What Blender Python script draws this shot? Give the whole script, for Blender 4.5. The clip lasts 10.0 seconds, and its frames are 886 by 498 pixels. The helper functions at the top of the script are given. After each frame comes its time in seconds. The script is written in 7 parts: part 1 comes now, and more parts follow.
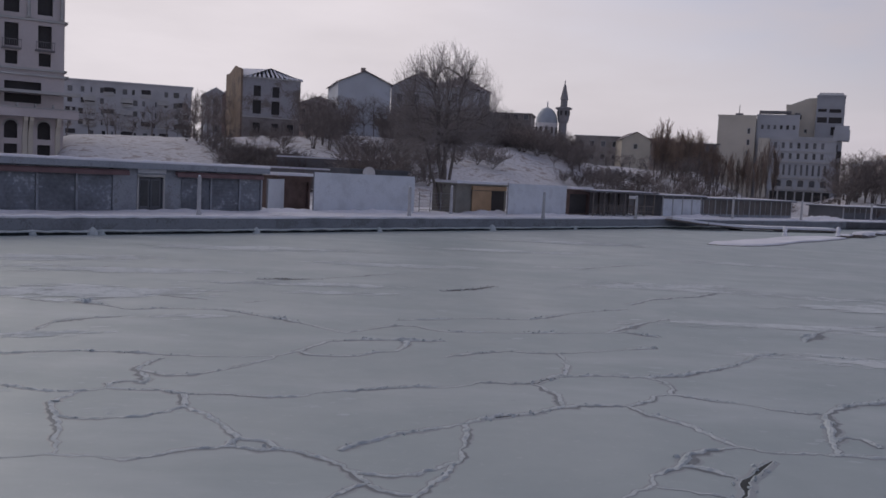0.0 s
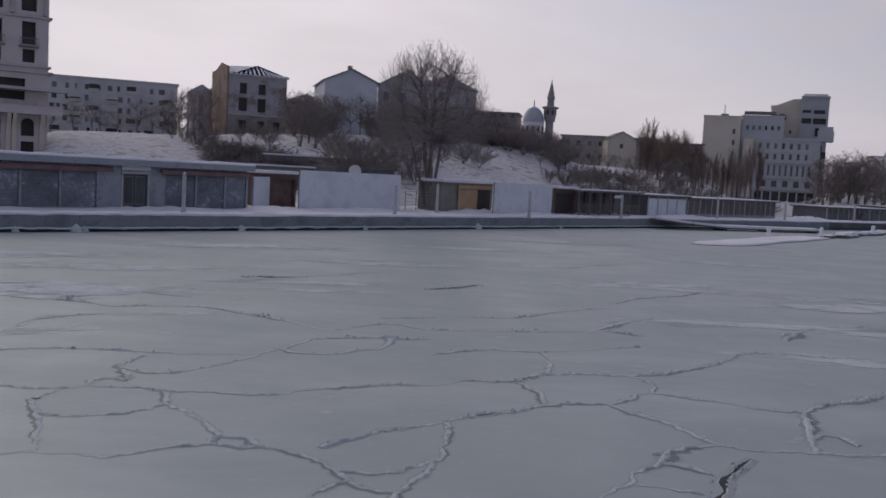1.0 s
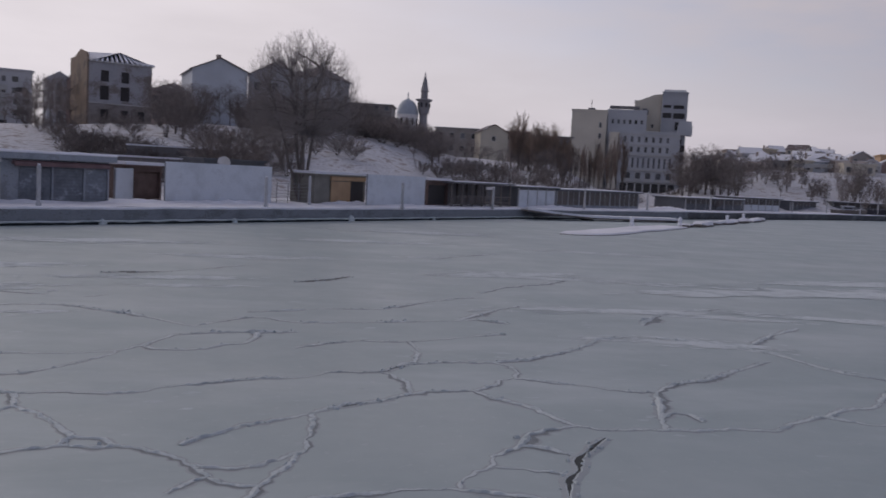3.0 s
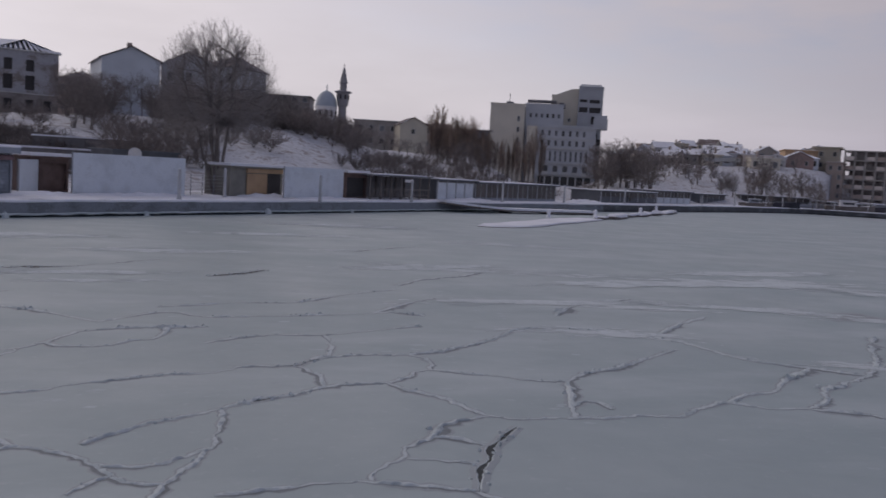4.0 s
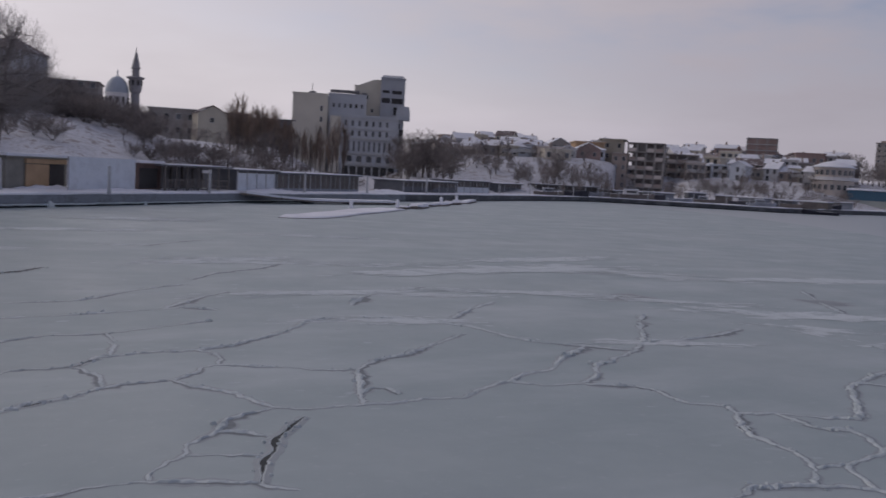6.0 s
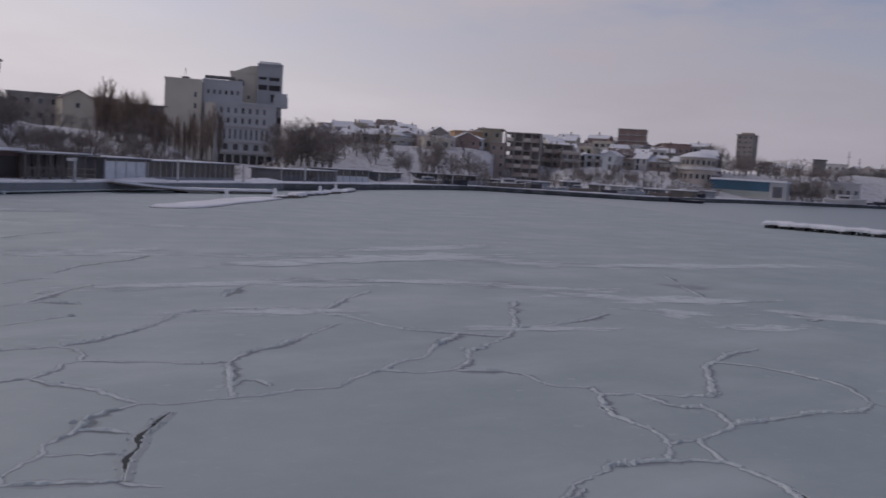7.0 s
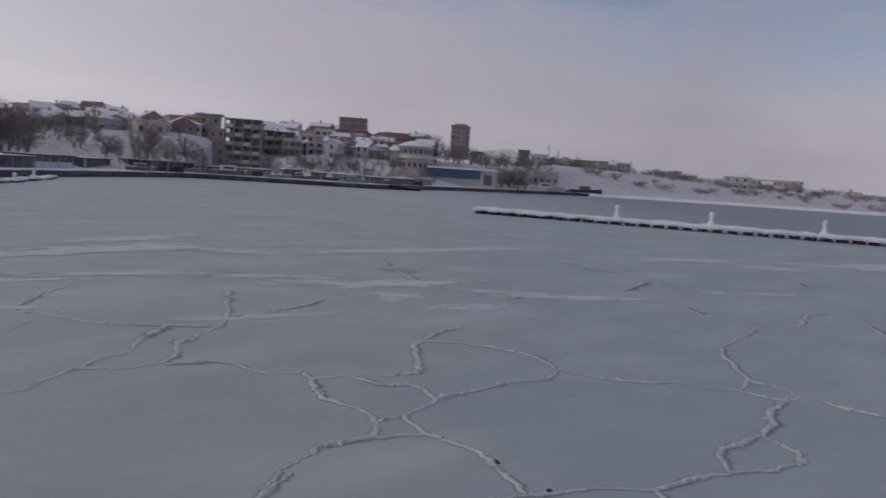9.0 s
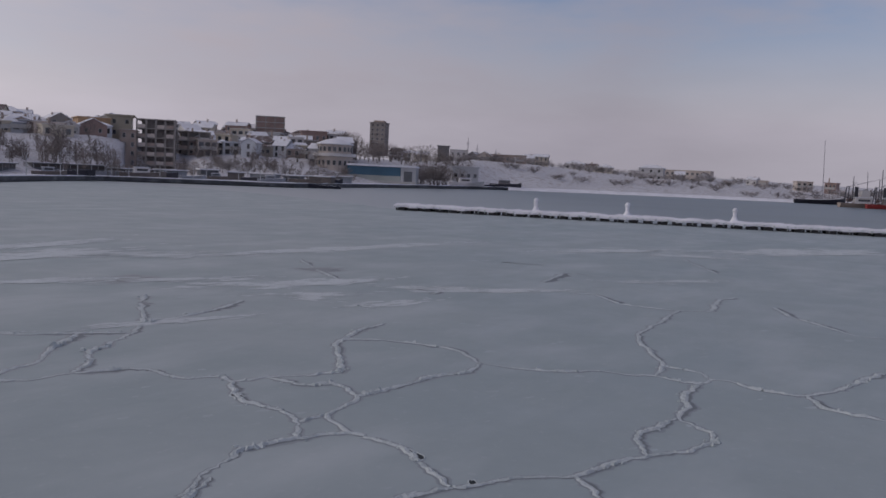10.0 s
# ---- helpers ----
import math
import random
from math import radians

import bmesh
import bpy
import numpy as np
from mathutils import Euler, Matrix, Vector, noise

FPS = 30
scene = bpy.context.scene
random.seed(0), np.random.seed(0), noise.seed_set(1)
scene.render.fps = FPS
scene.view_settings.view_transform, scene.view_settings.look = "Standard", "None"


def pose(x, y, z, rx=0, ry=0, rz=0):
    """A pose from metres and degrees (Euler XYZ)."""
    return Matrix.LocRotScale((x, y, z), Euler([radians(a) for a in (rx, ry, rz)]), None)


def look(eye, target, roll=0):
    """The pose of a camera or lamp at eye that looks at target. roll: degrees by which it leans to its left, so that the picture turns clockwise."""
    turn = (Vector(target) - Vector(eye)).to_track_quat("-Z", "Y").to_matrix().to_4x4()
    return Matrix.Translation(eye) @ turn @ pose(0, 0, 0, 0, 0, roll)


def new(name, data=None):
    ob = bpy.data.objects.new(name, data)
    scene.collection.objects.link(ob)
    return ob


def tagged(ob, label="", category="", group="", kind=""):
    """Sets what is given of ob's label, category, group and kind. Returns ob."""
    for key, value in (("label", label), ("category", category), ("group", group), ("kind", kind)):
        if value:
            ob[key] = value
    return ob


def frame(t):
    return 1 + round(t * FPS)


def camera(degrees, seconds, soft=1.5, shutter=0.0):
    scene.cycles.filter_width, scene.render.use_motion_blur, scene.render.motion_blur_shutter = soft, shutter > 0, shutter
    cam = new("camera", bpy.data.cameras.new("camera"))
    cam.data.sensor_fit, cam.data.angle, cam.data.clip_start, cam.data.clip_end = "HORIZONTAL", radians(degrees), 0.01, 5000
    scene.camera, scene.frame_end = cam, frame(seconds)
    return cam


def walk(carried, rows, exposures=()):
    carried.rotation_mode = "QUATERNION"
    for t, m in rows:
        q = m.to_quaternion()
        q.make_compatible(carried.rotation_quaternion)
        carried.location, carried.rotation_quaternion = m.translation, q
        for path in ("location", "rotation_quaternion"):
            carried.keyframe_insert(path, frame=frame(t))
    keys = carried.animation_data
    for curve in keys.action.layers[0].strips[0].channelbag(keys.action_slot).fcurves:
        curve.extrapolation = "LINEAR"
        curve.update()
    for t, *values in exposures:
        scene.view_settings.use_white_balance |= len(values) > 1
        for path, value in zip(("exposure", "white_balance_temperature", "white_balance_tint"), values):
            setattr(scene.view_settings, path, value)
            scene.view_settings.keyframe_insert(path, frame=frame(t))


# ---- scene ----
cam = camera(53.2, 10.0, soft=1.6, shutter=0.5)
PATH = [  # seconds, place, yaw, pitch, lean
    (0.0, 0.000, -0.001, 4.192, 0.00, -4.76, 2.83),
    (0.5, 0.026, -0.027, 4.193, -0.17, -4.75, 2.98),
    (1.0, 0.065, -0.040, 4.191, -0.88, -4.80, 3.13),
    (1.5, 0.112, -0.066, 4.185, -2.58, -4.86, 3.26),
    (2.0, 0.168, -0.092, 4.189, -4.43, -4.85, 3.64),
    (2.5, 0.223, -0.117, 4.187, -6.53, -4.80, 3.31),
    (4.0, 0.426, -0.134, 4.171, -14.10, -5.04, 3.34),
    (4.5, 0.505, -0.212, 4.182, -16.86, -4.97, 3.25),
    (5.0, 0.580, -0.312, 4.204, -20.28, -5.00, 3.38),
    (6.5, 0.800, -0.523, 4.222, -30.16, -5.04, 3.31),
    (7.0, 0.857, -0.616, 4.245, -34.32, -5.22, 3.49),
    (7.5, 0.902, -0.685, 4.261, -38.25, -5.17, 3.61),
    (8.0, 0.946, -0.765, 4.242, -42.71, -5.06, 3.79),
    (8.5, 0.969, -0.835, 4.254, -47.60, -4.90, 4.03),
    (9.0, 1.066, -0.863, 4.228, -52.08, -4.86, 3.90),
    (9.5, 1.098, -0.907, 4.226, -55.87, -4.86, 2.97),
    (10.0, 1.103, -0.938, 4.226, -57.11, -4.80, 2.64),
]


def aim(x, y, z, yaw, pitch, lean):
    """Pose from a place and the yaw, pitch and lean of the view."""
    a, b = radians(yaw), radians(pitch)
    ahead = Vector((-math.sin(a) * math.cos(b), math.cos(a) * math.cos(b), math.sin(b)))
    return look((x, y, z), Vector((x, y, z)) + ahead, lean)


walk(cam, [(t, aim(*row)) for t, *row in PATH])

# ---- world, sun ----
world = bpy.data.worlds.new("winter_sky")
scene.world = world
world.use_nodes = True
SUN_BEARING, SUN_HEIGHT = -38, 24


def build_sky(nt):
    n, l = nt.nodes, nt.links
    n.clear()
    out = n.new("ShaderNodeOutputWorld")
    bg = n.new("ShaderNodeBackground")
    bg.inputs["Strength"].default_value = 0.108
    sky = n.new("ShaderNodeTexSky")
    sky.sky_type, sky.sun_disc = "NISHITA", False
    sky.sun_elevation, sky.sun_rotation = radians(SUN_HEIGHT), radians(SUN_BEARING)
    co = n.new("ShaderNodeTexCoord")
    # glow of the hidden sun through the cloud
    dot = n.new("ShaderNodeVectorMath")
    dot.operation = "DOT_PRODUCT"
    a, e = radians(SUN_BEARING), radians(SUN_HEIGHT)
    dot.inputs[1].default_value = (math.sin(a) * math.cos(e), math.cos(a) * math.cos(e), math.sin(e))
    l.new(co.outputs["Generated"], dot.inputs[0])
    glow = n.new("ShaderNodeValToRGB")
    els = glow.color_ramp.elements
    els[0].position, els[0].color = 0.0, (4.75, 4.45, 5.0, 1)
    back = els.new(0.40)
    back.color = (3.22, 3.0, 3.53, 1)
    rear = els.new(0.24)
    rear.color = (2.52, 2.35, 2.8, 1)
    els[1].position, els[1].color = 1.0, (7.0, 6.5, 6.85, 1)
    mid = els.new(0.81)
    mid.color = (6.05, 5.6, 6.0, 1)
    low = els.new(0.62)
    low.color = (4.42, 4.1, 4.66, 1)
    turn = n.new("ShaderNodeMapRange")
    turn.inputs["From Min"].default_value, turn.inputs["From Max"].default_value = -1.0, 1.0
    l.new(dot.outputs["Value"], turn.inputs["Value"])
    l.new(turn.outputs[0], glow.inputs[0])
    # cloud streaks
    flat = n.new("ShaderNodeMapping")
    flat.inputs["Scale"].default_value = (1.3, 1.3, 5.0)
    l.new(co.outputs["Generated"], flat.inputs[0])
    nz = n.new("ShaderNodeTexNoise")
    nz.inputs["Scale"].default_value, nz.inputs["Detail"].default_value, nz.inputs["Roughness"].default_value = 1.6, 6, 0.55
    l.new(flat.outputs[0], nz.inputs["Vector"])
    tone = n.new("ShaderNodeMapRange")
    tone.inputs["From Min"].default_value, tone.inputs["From Max"].default_value = 0.3, 0.7
    tone.inputs["To Min"].default_value, tone.inputs["To Max"].default_value = 0.87, 1.10
    l.new(nz.outputs["Fac"], tone.inputs["Value"])
    cloud = n.new("ShaderNodeVectorMath")
    cloud.operation = "SCALE"
    l.new(glow.outputs["Color"], cloud.inputs[0])
    l.new(tone.outputs[0], cloud.inputs["Scale"])
    # breaks in the cloud, away from the sun and higher up
    sep = n.new("ShaderNodeSeparateXYZ")
    l.new(co.outputs["Generated"], sep.inputs[0])
    up = n.new("ShaderNodeMapRange")
    up.inputs["From Min"].default_value, up.inputs["From Max"].default_value = 0.06, 0.19
    l.new(sep.outputs["Z"], up.inputs["Value"])
    away = n.new("ShaderNodeMapRange")
    away.inputs["From Min"].default_value, away.inputs["From Max"].default_value = 0.80, 0.30
    l.new(dot.outputs["Value"], away.inputs["Value"])
    gap = n.new("ShaderNodeMapRange")
    gap.inputs["From Min"].default_value, gap.inputs["From Max"].default_value = 0.34, 0.56
    l.new(nz.outputs["Fac"], gap.inputs["Value"])
    m1 = n.new("ShaderNodeMath")
    m1.operation = "MULTIPLY"
    l.new(up.outputs[0], m1.inputs[0])
    l.new(away.outputs[0], m1.inputs[1])
    m2 = n.new("ShaderNodeMath")
    m2.operation = "MULTIPLY"
    l.new(m1.outputs[0], m2.inputs[0])
    l.new(gap.outputs[0], m2.inputs[1])
    mix = n.new("ShaderNodeMixRGB")
    l.new(m2.outputs[0], mix.inputs["Fac"])
    l.new(cloud.outputs[0], mix.inputs["Color1"])
    deep = n.new("ShaderNodeVectorMath")
    deep.operation = "MULTIPLY"
    deep.inputs[1].default_value = (0.80, 0.735, 0.86)
    l.new(sky.outputs["Color"], deep.inputs[0])
    l.new(deep.outputs[0], mix.inputs["Color2"])
    l.new(mix.outputs[0], bg.inputs["Color"])
    l.new(bg.outputs[0], out.inputs["Surface"])


build_sky(world.node_tree)
sun = new("sun", bpy.data.lights.new("sun", "SUN"))
sun.data.energy, sun.data.angle, sun.data.color = 0.5, radians(25), (1.0, 0.95, 0.9)
a_, e_ = radians(SUN_BEARING), radians(SUN_HEIGHT)
sun.matrix_world = look((60 * math.sin(a_), 60 * math.cos(a_), 30), (0, 0, 0))


# ---- materials ----
def mat(name, colour, rough=0.8, vary=0.25, scale=1.0, fine=18.0, bump=0.2, metal=0.0, other=None, patch=0.0, per_object=0.0, spec=0.5):
    """Surface with slow stains and fine grain; other: a second colour that shows in patches (share patch)."""
    m = bpy.data.materials.new(name)
    m.use_nodes = True
    n, l = m.node_tree.nodes, m.node_tree.links
    p = n["Principled BSDF"]
    p.inputs["Roughness"].default_value, p.inputs["Metallic"].default_value = rough, metal
    p.inputs["Specular IOR Level"].default_value = spec
    geo = n.new("ShaderNodeNewGeometry")
    big = n.new("ShaderNodeTexNoise")
    big.inputs["Scale"].default_value, big.inputs["Detail"].default_value = scale, 5
    small = n.new("ShaderNodeTexNoise")
    small.inputs["Scale"].default_value, small.inputs["Detail"].default_value = fine, 3
    l.new(geo.outputs["Position"], big.inputs["Vector"])
    l.new(geo.outputs["Position"], small.inputs["Vector"])
    amount = n.new("ShaderNodeMath")
    amount.operation = "MULTIPLY_ADD"
    amount.inputs[1].default_value, amount.inputs[2].default_value = 0.35, 0.0
    l.new(small.outputs["Fac"], amount.inputs[0])
    total = n.new("ShaderNodeMath")
    total.operation = "MULTIPLY_ADD"
    total.inputs[1].default_value = 0.65
    l.new(big.outputs["Fac"], total.inputs[0])
    l.new(amount.outputs[0], total.inputs[2])
    ramp = n.new("ShaderNodeMapRange")
    ramp.inputs["From Min"].default_value, ramp.inputs["From Max"].default_value = 0.3, 0.7
    ramp.inputs["To Min"].default_value, ramp.inputs["To Max"].default_value = 1 - vary, 1 + vary
    l.new(total.outputs[0], ramp.inputs["Value"])
    base = n.new("ShaderNodeMixRGB")
    base.inputs["Color1"].default_value = (*colour, 1)
    base.inputs["Color2"].default_value = (*(other or colour), 1)
    base.inputs["Fac"].default_value = 0
    if other:
        edge = n.new("ShaderNodeMapRange")
        edge.inputs["From Min"].default_value, edge.inputs["From Max"].default_value = 0.62 - 0.3 * patch, 0.70 - 0.3 * patch
        l.new(total.outputs[0], edge.inputs["Value"])
        l.new(edge.outputs[0], base.inputs["Fac"])
    scaled = n.new("ShaderNodeVectorMath")
    scaled.operation = "SCALE"
    l.new(base.outputs[0], scaled.inputs[0])
    l.new(ramp.outputs[0], scaled.inputs["Scale"])
    last = scaled.outputs[0]
    if per_object:
        info = n.new("ShaderNodeObjectInfo")
        r = n.new("ShaderNodeMapRange")
        r.inputs["To Min"].default_value, r.inputs["To Max"].default_value = 1 - per_object, 1 + per_object
        l.new(info.outputs["Random"], r.inputs["Value"])
        sc = n.new("ShaderNodeVectorMath")
        sc.operation = "SCALE"
        l.new(last, sc.inputs[0])
        l.new(r.outputs[0], sc.inputs["Scale"])
        last = sc.outputs[0]
    l.new(last, p.inputs["Base Color"])
    if bump:
        b = n.new("ShaderNodeBump")
        b.inputs["Strength"].default_value, b.inputs["Distance"].default_value = bump, 0.05
        l.new(total.outputs[0], b.inputs["Height"])
        l.new(b.outputs[0], p.inputs["Normal"])
    return m


def make_ice():
    """Grey harbour ice with frost, thaw stains and wind-blown snow patches."""
    m = bpy.data.materials.new("harbour_ice")
    m.use_nodes = True
    n, l = m.node_tree.nodes, m.node_tree.links
    p = n["Principled BSDF"]
    geo = n.new("ShaderNodeNewGeometry")

    def tex(scale, detail, stretch=(1, 1, 1), turn=0.0, rough=0.5):
        mp = n.new("ShaderNodeMapping")
        mp.inputs["Scale"].default_value, mp.inputs["Rotation"].default_value = stretch, (0, 0, turn)
        l.new(geo.outputs["Position"], mp.inputs[0])
        t = n.new("ShaderNodeTexNoise")
        t.inputs["Scale"].default_value, t.inputs["Detail"].default_value, t.inputs["Roughness"].default_value = scale, detail, rough
        l.new(mp.outputs[0], t.inputs["Vector"])
        return t.outputs["Fac"]

    def span(value, a, b, c=0.0, d=1.0):
        r = n.new("ShaderNodeMapRange")
        for k, v in zip(("From Min", "From Max", "To Min", "To Max"), (a, b, c, d)):
            r.inputs[k].default_value = v
        l.new(value, r.inputs["Value"])
        return r.outputs[0]

    def mix(fac, c1, c2):
        x = n.new("ShaderNodeMixRGB")
        l.new(fac, x.inputs["Fac"])
        for k, c in (("Color1", c1), ("Color2", c2)):
            if isinstance(c, tuple):
                x.inputs[k].default_value = (*c, 1)
            else:
                l.new(c, x.inputs[k])
        return x.outputs[0]

    plain = mix(span(tex(0.10, 2), 0.35, 0.65), (0.280, 0.334, 0.349), (0.322, 0.369, 0.381))
    grain = mix(span(tex(2.2, 6), 0.3, 0.7, 0, 0.22), plain, (0.225, 0.265, 0.285))
    wet = mix(span(tex(0.33, 3, (1, 1.6, 1), 0.5), 0.64, 0.8, 0, 0.22), grain, (0.18, 0.195, 0.21))
    drift = tex(0.24, 5, (0.5, 1.35, 1), -0.52, 0.6)
    snowy = mix(span(drift, 0.49, 0.68, 0, 0.42), wet, (0.45, 0.492, 0.51))
    speck = mix(span(tex(5.0, 3), 0.62, 0.74, 0, 0.2), snowy, (0.5, 0.51, 0.54))
    l.new(speck, p.inputs["Base Color"])
    l.new(span(tex(0.5, 2), 0.3, 0.7, 0.42, 0.55), p.inputs["Roughness"])
    p.inputs["Specular IOR Level"].default_value = 0.35
    b = n.new("ShaderNodeBump")
    b.inputs["Strength"].default_value, b.inputs["Distance"].default_value = 0.12, 0.02
    l.new(tex(2.0, 4), b.inputs["Height"])
    l.new(b.outputs[0], p.inputs["Normal"])
    return m


def make_sea():
    """Dark open water that thickens to grey slush towards the ice edge."""
    m = mat("sea_water", (0.12, 0.15, 0.168), 0.35, 0.15, 0.05, 1.2, 0.5)
    n, l = m.node_tree.nodes, m.node_tree.links
    p = n["Principled BSDF"]
    old = p.inputs["Base Color"].links[0].from_socket
    geo = n.new("ShaderNodeNewGeometry")
    dot = n.new("ShaderNodeVectorMath")
    dot.operation = "DOT_PRODUCT"
    dot.inputs[1].default_value = (0.616, -0.788, 0)
    l.new(geo.outputs["Position"], dot.inputs[0])
    r = n.new("ShaderNodeMapRange")
    r.inputs["From Min"].default_value, r.inputs["From Max"].default_value = 52, -2
    l.new(dot.outputs["Value"], r.inputs["Value"])
    x = n.new("ShaderNodeMixRGB")
    x.inputs["Color2"].default_value = (0.275, 0.31, 0.333, 1)
    l.new(r.outputs[0], x.inputs["Fac"])
    l.new(old, x.inputs["Color1"])
    l.new(x.outputs[0], p.inputs["Base Color"])
    p.inputs["Specular IOR Level"].default_value = 0.35
    return m


ICE = make_ice()
FROST = mat("frost_rim", (0.50, 0.545, 0.565), 0.75, 0.3, 1.6, 22, 0.6, other=(0.33, 0.37, 0.385), patch=0.48)
DRIFT = mat("thin_drift", (0.54, 0.58, 0.605), 0.8, 0.2, 0.7, 5, 0.3, other=(0.36, 0.40, 0.42), patch=0.4)
FLECK = mat("frost_bloom", (0.385, 0.43, 0.45), 0.8, 0.2, 0.9, 9, 0.2)
# Next three: wet or cracked ice, and the shade painted beside the ridges.
WET_SHADE = mat("wet_shade_ice", (0.175, 0.195, 0.21), 0.45, 0.2, 0.9, 8, 0.2)
WET_SHADE_EDGE = mat("damp_shade_ice", (0.25, 0.278, 0.298), 0.48, 0.12, 0.6, 5, 0.1)
CRACK_SHADE = mat("crack_shade_ice", (0.17, 0.187, 0.203), 0.6, 0.25, 1.5, 15, 0.2, spec=0.2)
# Black of open water, and shade painted into cracks and under the ice shelf.
DARK_WATER_SHADE = mat("dark_water_shade", (0.02, 0.025, 0.028), 0.5, 0.3, 2, 10, 0.1, spec=0.12)
SNOW = mat("snow", (0.72, 0.72, 0.77), 0.85, 0.14, 0.35, 5, 0.7, spec=0.2)
SLOPE = mat("snowy_slope", (0.56, 0.56, 0.60), 0.9, 0.40, 0.6, 2.6, 1.8, other=(0.26, 0.235, 0.235), patch=0.36, spec=0.2)
SEA = make_sea()
CONCRETE = mat("quay_concrete", (0.215, 0.23, 0.26), 0.8, 0.4, 0.7, 9, 0.4, other=(0.12, 0.128, 0.14), patch=0.35)
# Darker copy of the quay concrete: wetness and shade put into its colour.
SHADED_WET_CONCRETE = mat("shaded_wet_concrete", (0.07, 0.073, 0.082), 0.7, 0.4, 0.5, 7, 0.4, other=(0.12, 0.125, 0.135), patch=0.3)
PALE_CONCRETE = mat("pale_concrete", (0.42, 0.41, 0.40), 0.85, 0.2, 0.6, 12, 0.3)
TIN = mat("weathered_sheet_metal", (0.28, 0.30, 0.34), 0.6, 0.35, 0.8, 9, 0.2, metal=0.15, other=(0.17, 0.175, 0.19), patch=0.3)
TIN_DARK = mat("dark_sheet_metal", (0.10, 0.105, 0.12), 0.6, 0.3, 0.9, 10, 0.2)
SHUTTER = mat("scuffed_shutter_sheet", (0.145, 0.16, 0.19), 0.55, 0.5, 0.8, 5, 0.15, other=(0.25, 0.27, 0.30), patch=0.2, per_object=0.2)
WHITE_SHEET = mat("white_sheet_wall", (0.58, 0.61, 0.66), 0.6, 0.22, 0.7, 10, 0.1, other=(0.44, 0.46, 0.50), patch=0.25)
RUST = mat("rusty_brown_metal", (0.12, 0.08, 0.072), 0.75, 0.4, 1.2, 12, 0.3)
TAN = mat("tan_board", (0.40, 0.27, 0.165), 0.8, 0.2, 0.9, 14, 0.2)
OLIVE = mat("grey_olive_board", (0.20, 0.19, 0.17), 0.8, 0.25, 0.9, 14, 0.2)
WOOD = mat("grey_wood", (0.16, 0.14, 0.13), 0.85, 0.3, 1.5, 18, 0.3)
POLE = mat("pale_post", (0.42, 0.42, 0.44), 0.7, 0.2, 2, 20, 0.2)
FADED_RED = mat("faded_red_awning", (0.16, 0.10, 0.105), 0.8, 0.3, 1.2, 14, 0.2)
BARK = mat("bark", (0.165, 0.143, 0.135), 0.9, 0.35, 2.0, 20, 0.4, per_object=0.25)
TWIG = mat("bare_twigs", (0.205, 0.176, 0.166), 0.9, 0.3, 1.0, 12, 0.0, per_object=0.3)
TWIG_GREY = mat("grey_twigs", (0.235, 0.21, 0.205), 0.9, 0.3, 1.0, 12, 0.0, per_object=0.2)
# Paler twig copy for the far ridge: distance haze put into the colour.
TWIG_HAZE = mat("hazed_twigs", (0.33, 0.31, 0.315), 0.9, 0.3, 1.0, 12, 0.0, per_object=0.3)
TWIG_TAN = mat("tan_poplar_twigs", (0.25, 0.19, 0.155), 0.9, 0.3, 1.0, 12, 0.0, per_object=0.25)
GLASS = mat("dark_window", (0.085, 0.088, 0.097), 0.12, 0.3, 0.7, 4, 0.0, per_object=0.7)
# Near-black paints the shade inside openings, on shallow sheets and boxes.
INNER_SHADE = mat("inner_shade", (0.05, 0.046, 0.047), 0.9, 0.3, 0.6, 5, 0.0)
FRAME = mat("window_frame", (0.40, 0.40, 0.41), 0.6, 0.2, 2, 20, 0.0)
ROOF = mat("roof_tile", (0.13, 0.10, 0.10), 0.85, 0.3, 0.8, 10, 0.3, other=(0.62, 0.62, 0.66), patch=0.25)
ROOF_SNOW = mat("snowy_roof", (0.66, 0.66, 0.71), 0.85, 0.12, 0.3, 4, 0.4, other=(0.18, 0.16, 0.16), patch=0.12)
CREAM = mat("cream_render", (0.54, 0.475, 0.43), 0.85, 0.14, 0.25, 9, 0.15)
HOTEL_WALL = mat("hotel_stone", (0.53, 0.475, 0.47), 0.85, 0.13, 0.3, 8, 0.2)
GREY_WALL = mat("grey_render", (0.42, 0.425, 0.45), 0.85, 0.15, 0.2, 8, 0.15)
PANEL_WALL = mat("panel_render", (0.47, 0.465, 0.48), 0.85, 0.22, 0.22, 8, 0.1, other=(0.34, 0.335, 0.35), patch=0.35)
RUIN_WALL = mat("stained_render", (0.38, 0.375, 0.40), 0.9, 0.3, 0.3, 6, 0.2, other=(0.17, 0.145, 0.13), patch=0.42)
WEATHERED = mat("weathered_concrete", (0.33, 0.305, 0.285), 0.9, 0.25, 0.4, 8, 0.2, other=(0.22, 0.2, 0.185), patch=0.35)
STAINED = mat("stained_lower_render", (0.27, 0.245, 0.235), 0.9, 0.35, 0.5, 6, 0.2, other=(0.15, 0.13, 0.12), patch=0.4)
OCHRE = mat("ochre_render", (0.26, 0.195, 0.148), 0.9, 0.3, 0.35, 7, 0.2, other=(0.12, 0.095, 0.08), patch=0.35)
YELLOW = mat("yellow_render", (0.46, 0.415, 0.34), 0.85, 0.15, 0.3, 9, 0.1)
PALE_BLUE = mat("pale_blue_render", (0.57, 0.59, 0.63), 0.85, 0.13, 0.25, 8, 0.1)
LIGHT_WALL = mat("light_render", (0.60, 0.58, 0.58), 0.85, 0.12, 0.25, 8, 0.1)
